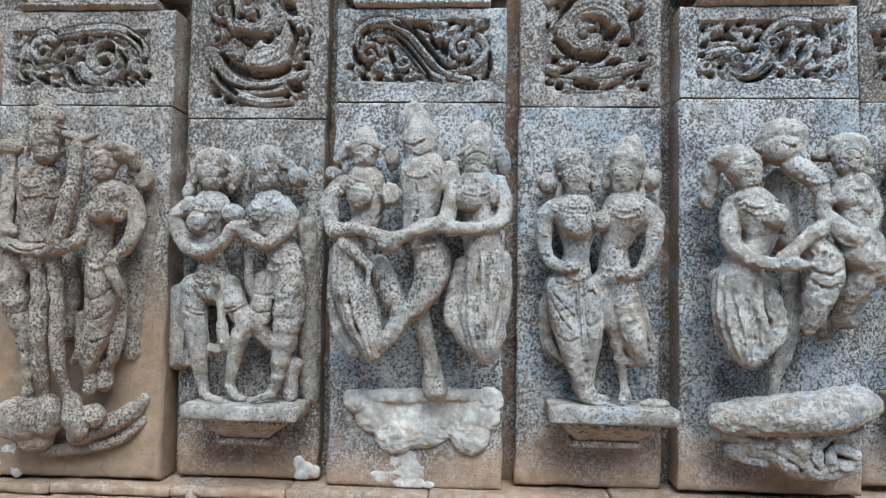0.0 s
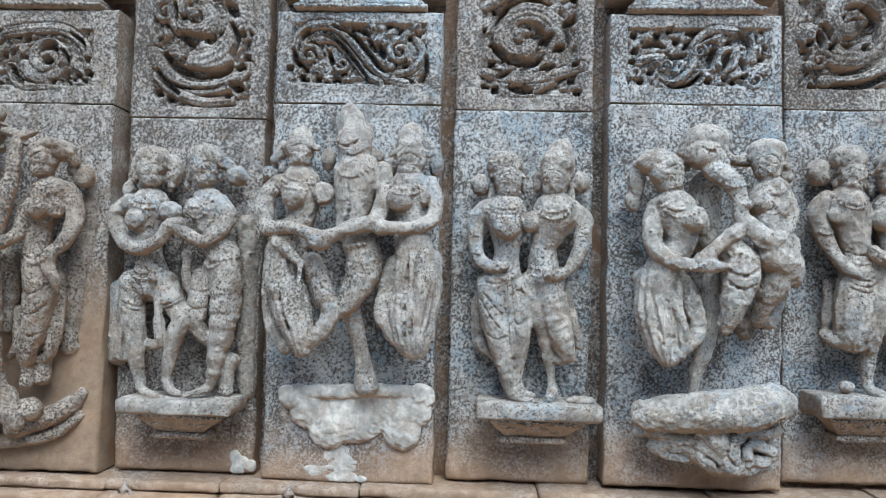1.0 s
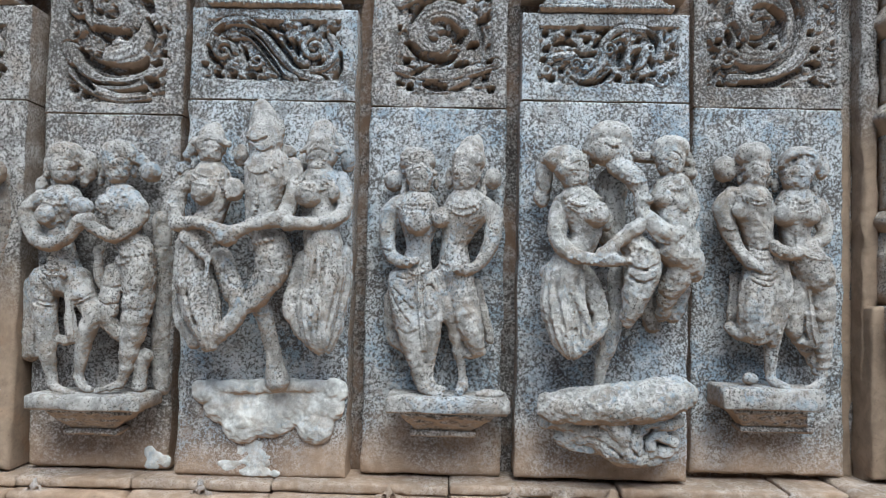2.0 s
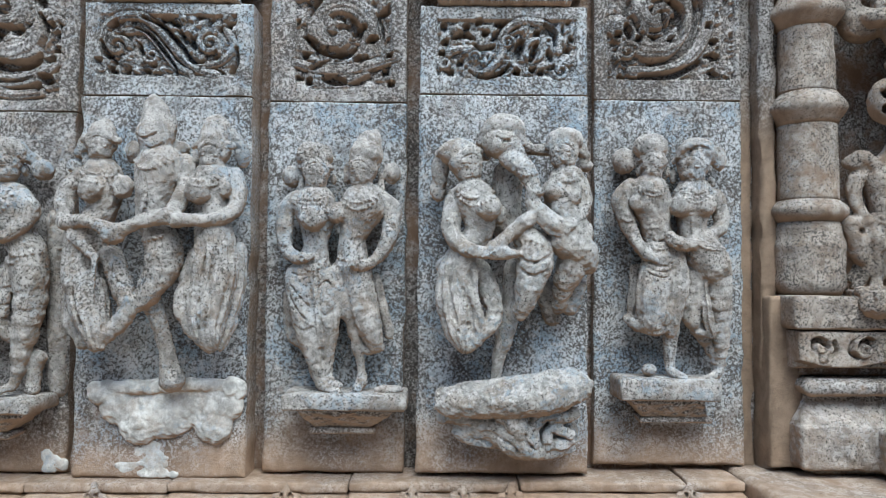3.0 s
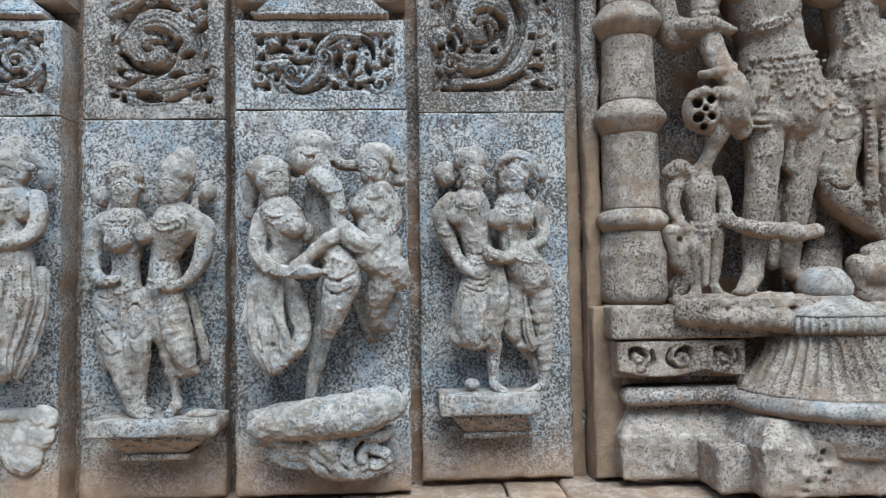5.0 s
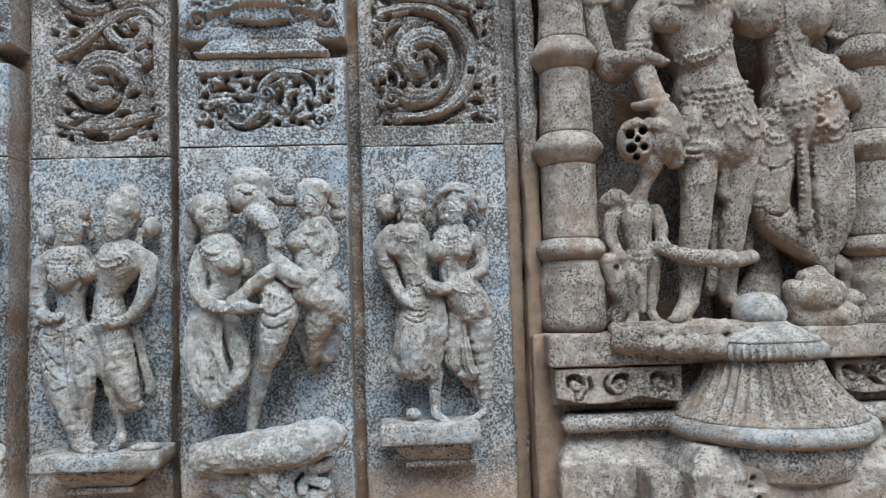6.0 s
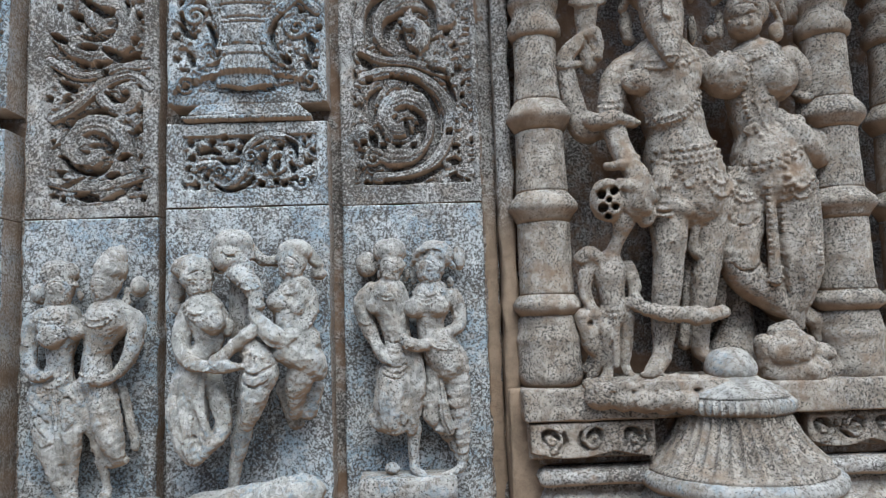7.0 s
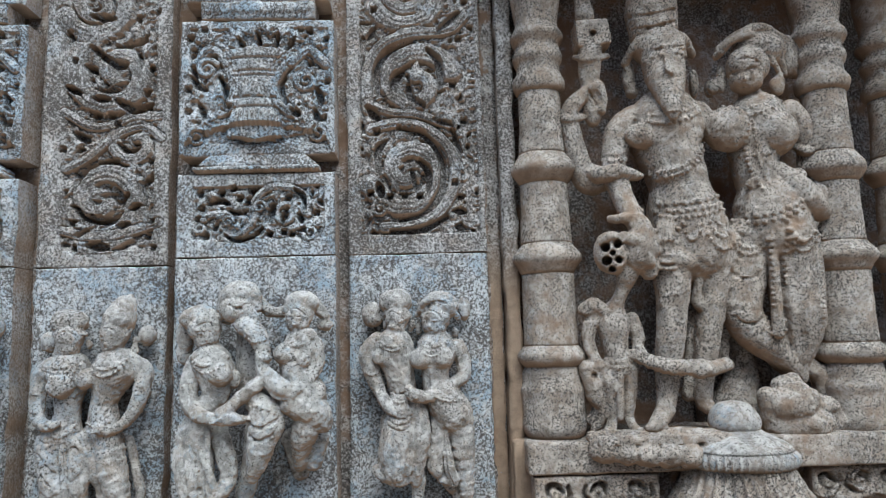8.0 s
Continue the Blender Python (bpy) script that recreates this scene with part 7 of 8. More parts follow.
    r.leaf(0.223, 0.444, 0.0207, 200, 0.012)
    r.leaf(0.120, 0.638, 0.0296, 40, 0.012)
    r.leaf(0.205, 0.670, 0.0266, 120, 0.012)
    r.leaf(0.059, 0.108, 0.0207, 70, 0.012)
    r.leaf(0.300, 0.224, 0.0148, 90, 0.012)
    r.leaf(0.159, 0.289, 0.0178, 0, 0.012)
    r.leaf(0.054, 0.276, 0.0148, 90, 0.012)
    r.curl(0.084, 0.120, 0.0237, 1.5, 40, 0.010)

def relief_vase_of_plenty(r):
    r.sink(0.024, 0.385, 0.032, 0.341, 0.006)
    r.pot()
    r.band([(0.296, 0.260), (0.267, 0.234), (0.250, 0.196), (0.256, 0.143), (0.285, 0.112)], 0.0157, 0.016)
    r.band([(0.114, 0.263), (0.133, 0.221), (0.144, 0.183), (0.134, 0.137), (0.106, 0.115)], 0.0157, 0.016)
    r.band([(0.041, 0.246), (0.077, 0.284), (0.121, 0.247)], 0.0129, 0.014)
    r.band([(0.377, 0.240), (0.333, 0.279), (0.289, 0.245)], 0.0129, 0.014)
    r.leaf(0.179, 0.336, 0.0286, 110, 0.016)
    r.leaf(0.223, 0.343, 0.0286, 95, 0.016)
    r.leaf(0.267, 0.335, 0.0286, 70, 0.016)
    r.leaf(0.142, 0.321, 0.0286, 140, 0.016)
    r.leaf(0.304, 0.316, 0.0286, 40, 0.016)
    r.leaf(0.055, 0.315, 0.0286, 120, 0.016)
    r.leaf(0.355, 0.302, 0.0286, 40, 0.016)
    r.slot([(0.100, 0.214), (0.116, 0.176), (0.111, 0.135)], 0.0071, 0.035)
    r.slot([(0.272, 0.211), (0.260, 0.173), (0.275, 0.132)], 0.0071, 0.035)
    r.slot([(0.034, 0.238), (0.042, 0.192), (0.067, 0.177)], 0.0086, 0.035)
    r.slot([(0.150, 0.313), (0.168, 0.282)], 0.0071, 0.035)
    r.slot([(0.201, 0.328), (0.206, 0.286)], 0.0057, 0.035)
    r.slot([(0.252, 0.327), (0.247, 0.285)], 0.0057, 0.035)
    r.slot([(0.296, 0.311), (0.274, 0.280)], 0.0071, 0.035)
    r.slot([(0.355, 0.171), (0.366, 0.141)], 0.0100, 0.035)
    r.slot([(0.051, 0.139), (0.063, 0.101)], 0.0086, 0.035)
    r.slot([(0.347, 0.118), (0.354, 0.085)], 0.0086, 0.035)
    r.slot([(0.111, 0.123), (0.130, 0.130)], 0.0114, 0.035)
    r.slot([(0.289, 0.119), (0.304, 0.107)], 0.0114, 0.035)
    r.slot([(0.022, 0.312), (0.029, 0.318)], 0.0100, 0.030)
    r.slot([(0.058, 0.335), (0.065, 0.341)], 0.0100, 0.030)
    r.slot([(0.018, 0.174), (0.025, 0.180)], 0.0100, 0.030)
    r.slot([(0.041, 0.084), (0.048, 0.090)], 0.0100, 0.030)
    r.slot([(0.374, 0.307), (0.381, 0.313)], 0.0100, 0.030)
    r.slot([(0.330, 0.331), (0.337, 0.337)], 0.0100, 0.030)
    r.slot([(0.019, 0.114), (0.026, 0.120)], 0.0100, 0.030)
    r.slot([(0.085, 0.075), (0.092, 0.081)], 0.0100, 0.030)
    r.slot([(0.330, 0.070), (0.337, 0.076)], 0.0100, 0.030)
    r.slot([(0.378, 0.191), (0.385, 0.197)], 0.0100, 0.030)
    r.slot([(0.366, 0.092), (0.373, 0.098)], 0.0100, 0.030)
    r.slot([(0.294, 0.078), (0.301, 0.084)], 0.0100, 0.030)
    r.slot([(0.086, 0.257), (0.093, 0.263)], 0.0100, 0.030)
    r.slot([(0.334, 0.241), (0.341, 0.247)], 0.0100, 0.030)
    r.slot([(0.031, 0.266), (0.038, 0.272)], 0.0100, 0.030)
    r.slot([(0.308, 0.331), (0.315, 0.337)], 0.0100, 0.030)
    r.curl(0.045, 0.049, 0.0229, 1.3, 60, 0.014)
    r.curl(0.357, 0.058, 0.0257, 1.3, 120, 0.014)
    r.curl(0.071, 0.230, 0.0286, 1.4, 30, 0.012)
    r.curl(0.326, 0.195, 0.0286, 1.4, 150, 0.012)
    r.leaf(0.326, 0.149, 0.0200, 60, 0.012)
    r.leaf(0.072, 0.146, 0.0200, 120, 0.012)
    r.leaf(0.020, 0.216, 0.0143, 20, 0.012)
    r.leaf(0.377, 0.240, 0.0143, 100, 0.012)
    r.leaf(0.087, 0.101, 0.0172, 80, 0.012)
    r.leaf(0.318, 0.096, 0.0172, 100, 0.012)
    r.leaf(0.036, 0.154, 0.0129, 0, 0.012)

# ---- the large structure ----
ground = block("ground", -40, 40, -40, 3.2, -0.4, 0.0, EARTH, soft=0.02, wear=0.0)
tagged(ground, "dusty bare ground in front of the temple", "ground", kind="structure")
# added wall behind the camera, out of view, cuts low sky light
sky_block = block("wall_sky_block", -14, 14, -7.4, -7.0, 0.0, 5.5, DEEP, soft=0.02, wear=0.0)
tagged(sky_block, "plain unseen wall added to block the low sky light", "wall", kind="structure")
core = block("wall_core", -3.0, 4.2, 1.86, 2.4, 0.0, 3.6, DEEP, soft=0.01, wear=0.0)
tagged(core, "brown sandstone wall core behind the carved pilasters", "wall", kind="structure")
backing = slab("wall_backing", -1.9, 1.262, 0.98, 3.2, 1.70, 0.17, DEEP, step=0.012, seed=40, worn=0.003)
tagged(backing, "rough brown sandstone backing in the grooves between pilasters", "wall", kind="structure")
plinth = block("plinth", -3.0, 4.2, 1.52, 1.88, 0.0, 0.965, SANDY, soft=0.02, seed=5)
tagged(plinth, "warm sandstone plinth under the carved wall", "plinth", kind="structure")


def pilaster(x0, x1, y, z0, zj, z1, low, high, carve, seed, label, tall, skew=0.0):
    """Lower slab, carved block above the joint, and for the projecting ones a beaded moulding with a vase on top."""
    p = thing("pilaster", ((x0 + x1) / 2, y, z0), label, "pilaster", "carved pilasters of the wall")
    under(slab("slab", x0, x1, z0, zj - 0.0015, y, 1.70 - y - 0.002, low, 0.0055, None, seed, 0.006, 1.3, skew, "high"), p)
    step = 0.0024
    top = z1 if tall else 2.137
    under(slab("scroll_panel", x0, x1, zj + 0.0015, top, y, 1.70 - y - 0.002, high, step, carve, seed + 10, 0.005, 1.0, 0.0, "low"), p)
    if not tall:
        mid, half = (x0 + x1) / 2, (x1 - x0) / 2
        c = Carving(0.003)
        c.block((0, 0.02, 0.009), (half * 0.80, 0.034, 0.009), 0, 0.008)
        c.beads([(-half * 0.78, 0.009), (half * 0.78, 0.009)], 0.0062)
        ob = new("beaded_moulding", c.mesh("beaded_moulding", high, seed, 0.8, 0.08))
        ob.matrix_world = Matrix.Translation((mid, y + 0.008, 2.139))
        under(ob, p)
        c = Carving(0.0035)
        for s in np.linspace(0, 1, 6):
            c.block((0, 0.03, 0.006 + 0.034 * s), (half * (0.76 - 0.22 * s), 0.032 - 0.012 * s, 0.006), 0, 0.005)
        ob = new("vase_foot", c.mesh("vase_foot", high, seed + 3, 1.0, 0.08))
        ob.matrix_world = Matrix.Translation((mid, y + 0.010, 2.157))
        under(ob, p)
        under(slab("vase_panel", x0, x1, 2.186, 2.548, y, 1.70 - y - 0.002, high, step, relief_vase_of_plenty_shaped, seed + 20, 0.006), p)
        under(slab("scalloped_band", x0 + 0.05, x1 - 0.05, 2.55, 2.60, y - 0.004, 1.69 - y, high, 0.004, scallops, seed + 4, 0.006), p)
        under(slab("upper_panel", x0 + 0.012, x1 - 0.012, 2.602, z1, y + 0.004, 1.69 - y, high, 0.004, relief_leaf_fill, seed + 5, 0.006), p)
    return p


def relief_vase_of_plenty_shaped(r):
    relief_vase_of_plenty(r)
    # the foot narrows to a curved skirt
    u = np.abs(r.u - r.w / 2) / (r.w / 2)
    low = 0.02 + 0.045 * u**2.2
    r.z -= 0.016 * np.clip((0.085 - 0.06 * u**3 - r.v) / 0.012, 0, 1) * (u < 0.93)
    r.hole = np.where(r.v < 0.085, 0, r.hole)


def scallops(r):
    r.z += 0.004 * np.abs(np.sin(r.u * 150)) - 0.006 * (r.v < 0.014 + 0.008 * np.abs(np.sin(r.u * 150)))


def relief_leaf_fill(r):
    r.sink(0.02, r.w - 0.02, 0.01, r.h - 0.02, 0.008)
    for i in range(4):
        r.curl(r.w * (0.2 + 0.2 * i), r.h * (0.3 + 0.3 * (i % 2)), 0.05, 1.5, 80 * i, 0.012)


TOP = 3.0
pilaster(-1.19, -0.757, 1.61, 1.017, 1.903, TOP, OCHRE, OCHRE, relief_curling_leaf, 11, "warm sandstone pilaster with a leafy scroll panel, stained ochre", False)
pilaster(-0.735, -0.392, 1.645, 1.020, 1.880, TOP, GREY, GREY, relief_great_scroll_low, 22, "grey crusted pilaster with one great leafy scroll", True)
pilaster(-0.362, 0.040, 1.61, 1.019, 1.912, TOP, PAINTED, PAINTED, relief_running_vine, 33, "grey pilaster with blue paint traces and a running vine panel", False)
pilaster(0.072, 0.404, 1.645, 1.026, 1.910, TOP, PAINTED, GREY, relief_leafy_column, 44, "grey pilaster with a tall openwork leaf scroll", True)
pilaster(0.436, 0.834, 1.61, 1.037, 1.922, TOP, PAINTED, PAINTED, relief_vine_and_buds, 55, "blue-stained grey pilaster with vine, buds and a full vase", False)
pilaster(0.861, 1.222, 1.665, 1.045, 1.927, TOP, PAINTED, GREY, relief_spiral_scroll, 66, "speckled grey pilaster with tall spiral scrolls", True)

# ledge under the pilasters, in lengths of stone
random.seed(4)
x = -1.9
k = 0
while x < 1.18:
    w = min(random.uniform(0.26, 0.42), 1.185 - x)
    if 1.185 - x - w < 0.1:
        w = 1.185 - x
    up = 0.010 * (x + 0.3) + 0.004
    s = thing("ledge_stone", (x + w / 2, 1.60, 1.0), "warm sandstone ledge length under the carved pilasters", "ledge", "ledge stones under the wall")
    under(block("top_course", x + 0.0008, x + w - 0.0008, 1.572, 1.868, 0.992 + up, 1.014 + up, LEDGE, soft=0.006, seed=70 + k), s)
    under(block("sloped_course", x + 0.0008, x + w - 0.0008, 1.535, 1.868, 0.967, 0.990 + up, LEDGE, soft=0.010, seed=90 + k), s)
    x += w
    k += 1


def finial(at, seed, label):
    c = Carving(0.003)
    c.ball((0, 0, 0.010), (0.016, 0.012, 0.016))
    c.ball((-0.018, 0, 0.006), (0.013, 0.010, 0.010))
    c.ball((0.018, 0, 0.006), (0.013, 0.010, 0.010))
    c.limb((0, 0, 0.02), (0, 0.004, 0.034), 0.009, 0.005)
    c.cut((-0.009, -0.03, 0.012), (-0.009, 0.0, 0.012), 0.004)
    c.cut((0.009, -0.03, 0.012), (0.009, 0.0, 0.012), 0.004)
    ob = new("ledge_carving", c.mesh("ledge_carving", PALE, seed, 1.2, 0.03))
    ob.matrix_world = Matrix.Translation(at)
    return tagged(ob, label, "carving", "small carvings on the ledge")


for i, fx in enumerate((-0.66, -0.28, 0.15, 0.43, 0.545, 0.65, 1.05)):
    finial((fx, 1.556, 0.988 + 0.01 * fx), 200 + i, "small chipped leaf carving standing on the ledge")

# ---- brackets that carry the figures ----
def bracket(x0, x1, z0, z1, y, out, c0, c1, cz, material, seed, label):
    b = thing("bracket", ((x0 + x1) / 2, y, z0), label, "bracket", "brackets under the figures")
    under(block("shelf", x0, x1, y - out, y + 0.004, z0, z1, material, soft=0.006, seed=seed), b)
    mid = z0 - (z0 - cz) * 0.62
    c = Carving(0.004)
    n = 7
    for i in range(n):
        s = i / (n - 1)
        a, e = x0 + 0.03 + (c0 + 0.01 - x0 - 0.03) * s, x1 - 0.03 + (c1 - 0.01 - x1 + 0.03) * s
        d = out * (0.78 - 0.28 * s)
        c.block(((a + e) / 2, -d / 2, z0 - 0.004 + (mid - z0) * s), ((e - a) / 2, d / 2, 0.008), 0, 0.005)
    ob = new("corbel", c.mesh("corbel", WARMGREY, seed + 1, 1.0, 0.012))
    ob.matrix_world = Matrix.Translation((0, y, 0))
    under(ob, b)
    under(block("foot_roll", c0, c1, y - out * 0.56, y + 0.004, cz, cz + 0.014, WARMGREY, soft=0.005, seed=seed + 2), b)
    return b


bracket(-0.675, -0.412, 1.177, 1.211, 1.645, 0.125, -0.612, -0.486, 1.112, PALE, 300, "pale worn stone bracket with a stepped corbel")
bracket(0.140, 0.416, 1.192, 1.228, 1.645, 0.122, 0.192, 0.346, 1.131, PALE, 310, "pale worn stone bracket with a stepped corbel")
bracket(0.900, 1.128, 1.213, 1.262, 1.665, 0.105, 0.956, 1.126, 1.155, PALE, 320, "squat stone bracket with a moulded underside")

# ---- the figures on the pilasters ----
GROUP = "carved figures on the pilasters"
statue("statue", carve_couple_with_staff, (-0.97, 1.61, 1.05), FIGURE, "weathered sandstone couple, one holding a long staff", GROUP, 400)
statue("statue", carve_couple_facing, (-0.56, 1.645, 1.2), PALE, "weathered grey stone couple with joined arms on a bracket", GROUP, 410)
statue("statue", carve_trio_with_crossed_arms, (-0.16, 1.61, 1.2), PALE, "pale worn stone trio with linked arms", GROUP, 420)
statue("statue", carve_couple_side_by_side, (0.235, 1.645, 1.2), PALE, "speckled grey stone couple standing side by side", GROUP, 430)
statue("statue", carve_trio_dancing, (0.64, 1.61, 1.2), BRIGHT, "pale broken stone trio of dancers", GROUP, 440)
statue("statue", carve_couple_in_skirts, (1.04, 1.665, 1.2), PALE, "grey stone couple with joined arms and long skirts", GROUP, 450)
statue("broken_pedestal", carve_broken_rock, (-0.16, 1.61, 1.1), PLASTER, "pale broken stub of a pedestal on the pilaster", "", 460, wear=1.0, category="pedestal")
statue("beast_bracket", carve_makara_bracket, (0.64, 1.61, 1.1), BRIGHT, "pale broken bracket with a curling beast head", "", 470, wear=1.6, category="bracket")


# flaked plaster at the foot of two pilasters
def flake(at, w, h, seed):
    c = Carving(0.004)
    rnd = random.Random(seed)
    for i in range(9):
        c.ball((rnd.uniform(-w, w), 0.002, rnd.uniform(-h, h)), (rnd.uniform(0.3, 0.6) * w, 0.0045, rnd.uniform(0.35, 0.7) * h))
    ob = new("plaster_flake", c.mesh("plaster_flake", PLASTER, seed, 0.6, 0.008))
    ob.matrix_world = Matrix.Translation(at)
    tagged(ob, "flaking blue-white plaster patch low on a pilaster", "plaster", "plaster patches")


flake((-0.215, 1.61, 1.062), 0.060, 0.036, 500)
flake((-0.165, 1.61, 1.045), 0.045, 0.020, 504)
flake((-0.417, 1.645, 1.045), 0.026, 0.024, 507)
flake((-1.13, 1.61, 1.055), 0.03, 0.03, 503)

# ---- the niche ----
jamb = slab("niche_jamb", 1.265, 1.305, 1.03, TOP, 1.655, 0.20, JAMB, 0.006, None, 80, 0.008, 2.0)
tagged(jamb, "rough warm sandstone jamb beside the niche", "jamb", kind="structure")
strip = slab("wall_strip", 1.224, 1.262, 1.03, TOP, 1.698, 0.15, JAMB, 0.008, None, 81, 0.004, 1.5)
tagged(strip, "narrow plain sandstone strip beside the pilaster", "wall", kind="structure")
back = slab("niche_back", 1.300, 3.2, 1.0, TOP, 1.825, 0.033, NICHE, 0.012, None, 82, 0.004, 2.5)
# added slab above the view, there to shade the niche from overhead
canopy = block("niche_shade_slab", 1.24, 3.4, 1.42, 1.86, 2.80, 2.98, WARMGREY, soft=0.02, seed=83)
tagged(canopy, "added unseen slab that shades the niche from above", "canopy", kind="structure")
tagged(back, "dark brown sandstone back wall of the niche", "wall", kind="structure")


ledge = slab("niche_backstep", 1.80, 2.09, 1.455, 1.70, 1.742, 0.08, SANDY, 0.007, None, 84, 0.02, 2.0)
tagged(ledge, "bare tan stone step behind the figures", "wall", kind="structure")


def column(x, y, label, seed, zoff=0.0):
    col = thing("column", (x, y, 1.455), label, "column", "turned columns of the niche")
    q = [(0.070, 1.455), (0.082, 1.475), (0.082, 1.490), (0.078, 1.510), (0.079, 1.560), (0.084, 1.566), (0.084, 1.580), (0.076, 1.588), (0.075, 1.615), (0.069, 1.628),
         (0.078, 1.634), (0.090, 1.648), (0.090, 1.660), (0.078, 1.672), (0.070, 1.680), (0.068, 1.76), (0.067, 1.862), (0.073, 1.872), (0.075, 1.880), (0.091, 1.896), (0.092, 1.908), (0.078, 1.924), (0.072, 1.932), (0.066, 1.940),
         (0.063, 2.02), (0.061, 2.098), (0.069, 2.106), (0.072, 2.116), (0.086, 2.128), (0.088, 2.140), (0.076, 2.158), (0.068, 2.168), (0.061, 2.178),
         (0.057, 2.26), (0.055, 2.345), (0.066, 2.352), (0.069, 2.368), (0.069, 2.384), (0.058, 2.396), (0.056, 2.42), (0.066, 2.436), (0.069, 2.450), (0.058, 2.464), (0.056, 2.476), (0.070, 2.492), (0.074, 2.508), (0.062, 2.522), (0.055, 2.540), (0.066, 2.60), (0.07, 2.66), (0.06, 2.75), (0.06, TOP)]
    levels = [(0, 10, "base"), (9, 15, "lower_ring"), (14, 17, "drum"), (16, 24, "middle_ring"), (23, 26, "drum"), (25, 33, "upper_ring"), (32, 35, "drum"), (34, len(q), "capital")]
    for a, b, name in levels:
        prof = [(r, z + zoff) for r, z in q[a:b]]
        fl = [(1.583 + zoff, 1.62 + zoff, 26, 0.004)] if name == "base" else [(2.353 + zoff, 2.384 + zoff, 40, 0.004)] if name == "capital" else []
        ob = lathe(name, prof, FIGURE, None, 72, fl, seed=seed + a, wear=0.0018)
        ob.matrix_world = Matrix.Translation((x, y, 0))
        under(ob, col)
    return col


column(1.376, 1.655, "speckled grey sandstone column with turned rings", 600)
column(2.148, 1.655, "speckled grey sandstone column with turned rings", 640, -0.012)
column(2.375, 1.715, "grey sandstone column set back beside its neighbour", 680, -0.012)

# base of the niche, course by course
def course(name, x0, x1, y0, z0, z1, mat, seed, label, soft=0.008):
    ob = block(name, x0, x1, y0, 1.797, z0, z1, mat, soft=soft, seed=seed)
    return tagged(ob, label, "base course", "stone courses under the niche")


def frieze_scrolls(r):
    r.z -= 0.004
    n = max(2, int(r.w / 0.074))
    for i in range(n):
        u = (i + 0.5) * r.w / n
        s = 1 if i % 2 else -1
        r.curl(u, 0.046, 0.025, 1.1, 90 * s, 0.008)
        r.slot([(u - 0.016 * s, 0.050), (u - 0.002 * s, 0.064), (u + 0.018 * s, 0.062), (u + 0.018 * s, 0.046)], 0.0075, 0.026)
        r.slot([(u - 0.028 * s, 0.064), (u - 0.031 * s, 0.040), (u - 0.016 * s, 0.026)], 0.0065, 0.022)
    dip = np.abs(np.sin(r.u * np.pi / (2 * r.w / n)))
    r.z -= 0.03 * np.clip((0.016 * (1 - dip) + 0.004 - r.v) / 0.004, 0, 1)


def frieze(x0, x1, y, z0, z1, seed):
    ob = slab("frieze", x0, x1, z0, z1, y, 1.797 - y, FIGURE, 0.0028, frieze_scrolls, seed, 0.005)
    return tagged(ob, "warm sandstone frieze with pierced curling scrolls", "frieze", "friezes under the niche")


course("base_block", 1.292, 2.8, 1.553, 1.378, 1.454, FIGURE, 700, "speckled grey base block below the columns")
frieze(1.306, 1.60, 1.555, 1.288, 1.374, 705)
frieze(1.98, 2.75, 1.575, 1.288, 1.374, 706)
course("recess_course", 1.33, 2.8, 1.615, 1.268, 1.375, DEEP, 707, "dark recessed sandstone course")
course("torus_course", 1.322, 2.8, 1.565, 1.224, 1.266, SANDY, 708, "warm sandstone torus moulding", 0.018)
course("neck_course", 1.345, 2.8, 1.610, 1.170, 1.226, SANDY, 709, "warm sandstone neck course")
course("side_course", 1.266, 1.344, 1.622, 1.05, 1.452, JAMB, 710, "orange-stained sandstone block beside the base")

c = Carving(0.005)
for s in np.linspace(0, 1, 7):
    c.block((1.93, 0.0, 0.105 + 0.060 * s), (0.62 - 0.03 * s, 0.222 - 0.045 * s, 0.010), 0, 0.006)
c.block((1.93, 0.0, 0.060), (0.62, 0.222, 0.048), 0, 0.010)
c.block((1.93, 0.0, 0.018), (0.585, 0.190, 0.022), 0, 0.008)
lower = new("base_slab", c.mesh("base_slab", LEDGE, 720, 1.2, 0.3))
lower.matrix_world = Matrix.Translation((0, 1.790, 1.045))
tagged(lower, "worn sandstone base slab with a sloping top", "base course", "stone courses under the niche")

c = Carving(0.005)
for s in np.linspace(0, 1, 6):
    c.block((0, 0, 0.115 + 0.045 * s), (0.245 - 0.03 * s, 0.21 - 0.03 * s, 0.010), 0, 0.006)
c.block((0, 0, 0.068), (0.245, 0.21, 0.052), 0, 0.010)
c.block((-0.05, 0.06, 0.06), (0.26, 0.21, 0.05), 0, 0.010)
c.block((0.05, 0.06, 0.06), (0.26, 0.21, 0.05), 0, 0.010)
for cx, cz in ((-0.105, 0.062), (-0.150, 0.045), (-0.115, 0.105), (0.03, 0.095)):
    c.limb((cx - 0.020, -0.205, cz), (cx - 0.012, -0.208, cz + 0.022), 0.009, 0.008)
    c.limb((cx - 0.012, -0.208, cz + 0.022), (cx + 0.014, -0.208, cz + 0.018), 0.008, 0.007)
    c.limb((cx + 0.014, -0.208, cz + 0.018), (cx + 0.016, -0.208, cz - 0.006), 0.007, 0.006)
    c.cut((cx - 0.002, -0.235, cz + 0.006), (cx - 0.002, -0.19, cz + 0.006), 0.006)
    c.cut((cx + 0.010, -0.235, cz - 0.014), (cx - 0.012, -0.20, cz - 0.014), 0.004)
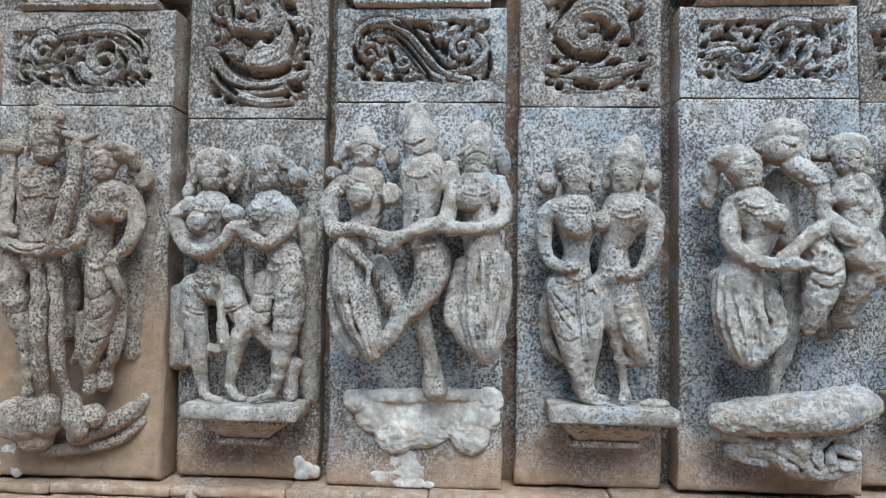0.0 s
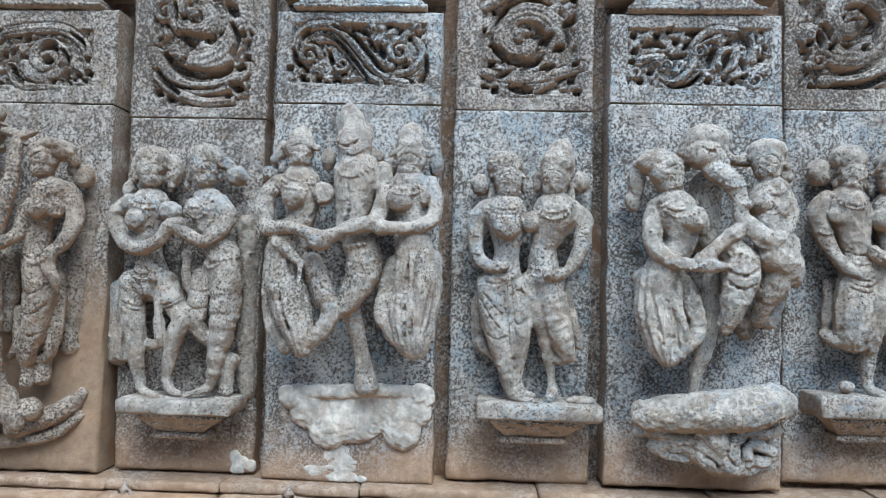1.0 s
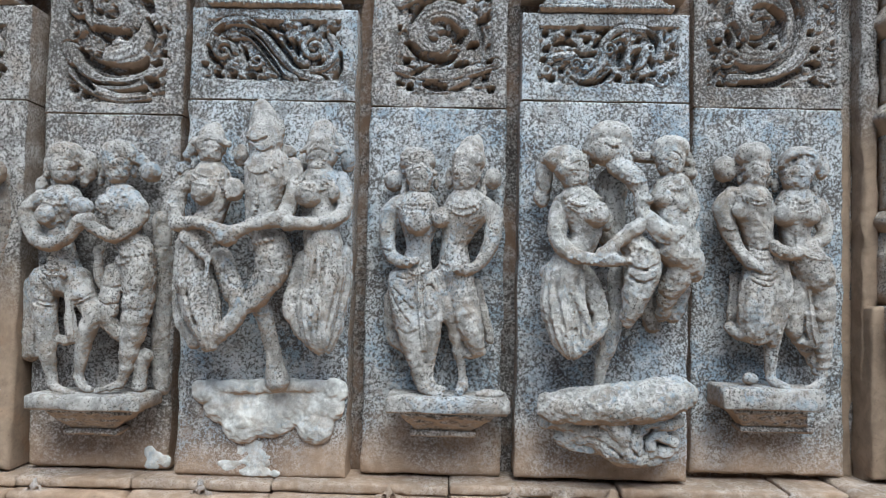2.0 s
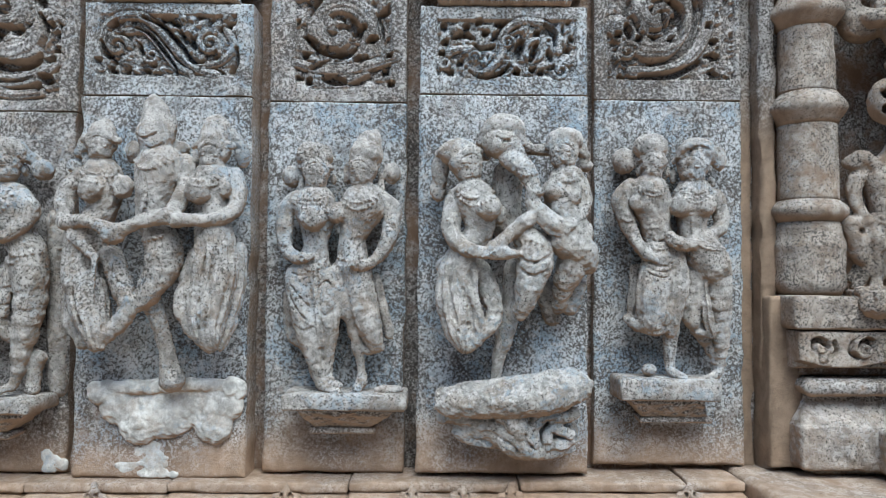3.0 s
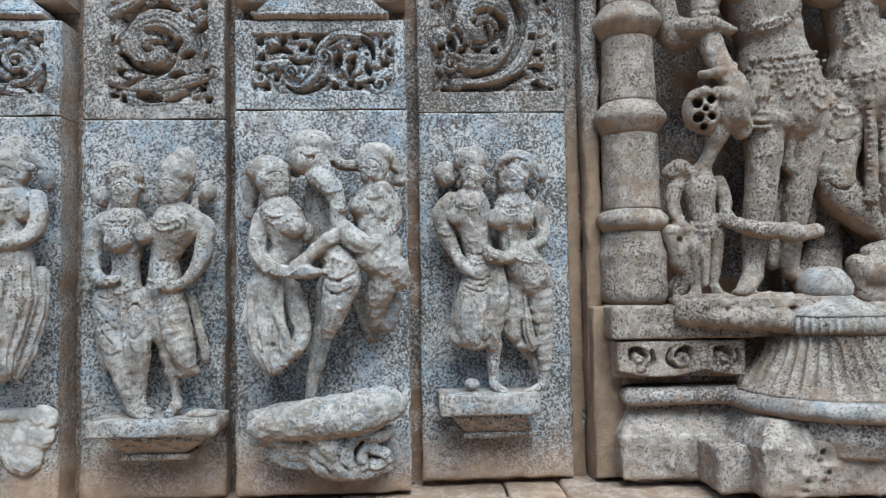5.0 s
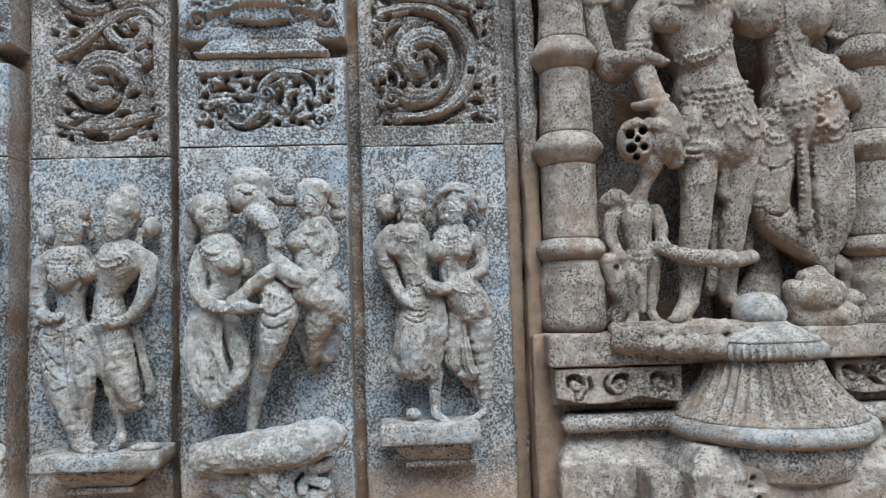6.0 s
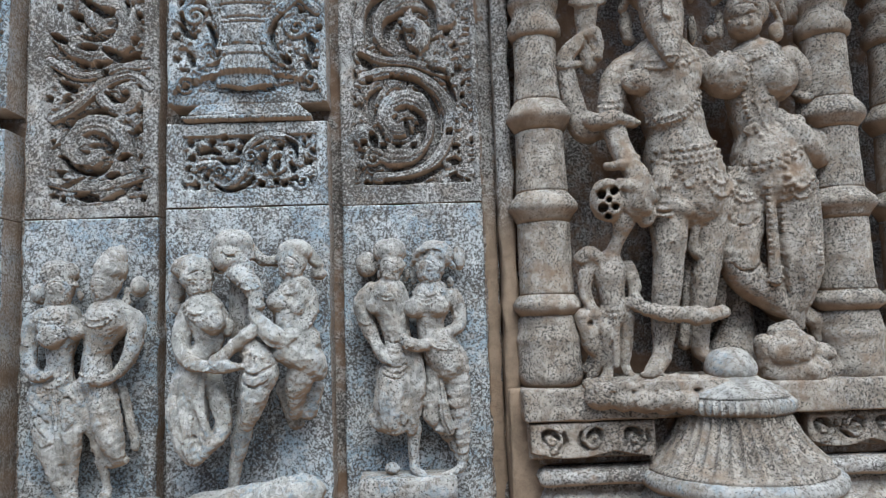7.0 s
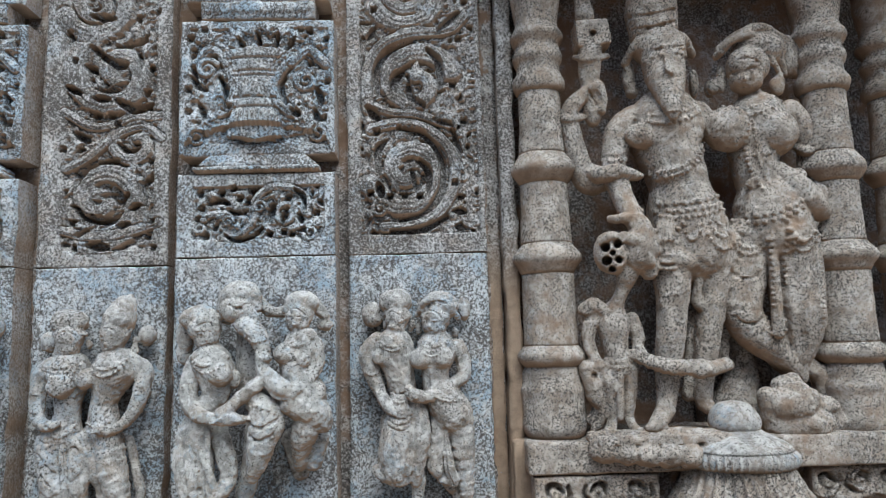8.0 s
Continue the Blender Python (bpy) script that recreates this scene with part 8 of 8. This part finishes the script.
front = new("projecting_base", c.mesh("projecting_base", LEDGE, 730, 1.2, 0.4))
front.matrix_world = Matrix.Translation((1.795, 1.61, 1.045))
tagged(front, "projecting sandstone base block under the lotus stone", "base course", "stone courses under the niche")

platform = block("platform", 1.187, 3.2, 1.18, 1.868, 0.968, 1.040, LEDGE, soft=0.012, seed=740)
tagged(platform, "broad worn stone platform in front of the niche", "platform", kind="structure")

# ribbed lotus stone
lotus = thing("lotus_stone", (1.795, 1.57, 1.21), "ribbed bell-shaped lotus stone with a domed knob", "lotus stone")
for name, prof, fl, mat in (
    ("foot", [(0.19, 1.14), (0.205, 1.18), (0.20, 1.218)], [], WARMGREY),
    ("rim", [(0.190, 1.212), (0.220, 1.216), (0.232, 1.226), (0.232, 1.246), (0.220, 1.258), (0.19, 1.264)], [], PALE),
    ("bell", [(0.214, 1.258), (0.196, 1.278), (0.168, 1.308), (0.144, 1.338), (0.128, 1.366), (0.119, 1.386)], [(1.272, 1.382, 40, 0.018)], FIGURE),
    ("ribbed_ring", [(0.112, 1.384), (0.130, 1.388), (0.138, 1.402), (0.137, 1.416), (0.126, 1.427)], [(1.386, 1.426, 52, 0.011)], PALE),
    ("cap", [(0.128, 1.426), (0.122, 1.434), (0.094, 1.450), (0.068, 1.462), (0.057, 1.470)], [], PALE),
    ("knob", [(0.052, 1.464), (0.058, 1.474), (0.060, 1.490), (0.054, 1.512), (0.038, 1.530), (0.012, 1.537)], [], PALE),
):
    ob = lathe(name, prof, mat, None, 396 if fl else 72, fl, seed=760, wear=0.0022)
    ob.matrix_world = Matrix.Translation((1.795, 1.57, 0))
    under(ob, lotus)

# large figures
statue("statue", carve_deity_and_consort, (1.78, 1.78, 1.46), FIGURE, "tall weathered sandstone pair with bead belts and an attendant", "figures in the niche", 800, 0.004, 0.9, 0.02)
statue("petalled_base", carve_lotus_seat, (1.78, 1.78, 1.36), FIGURE, "petalled stone base under the large figures with broken rock", "", 820, 0.004, 1.2, 0.02, "statue base")
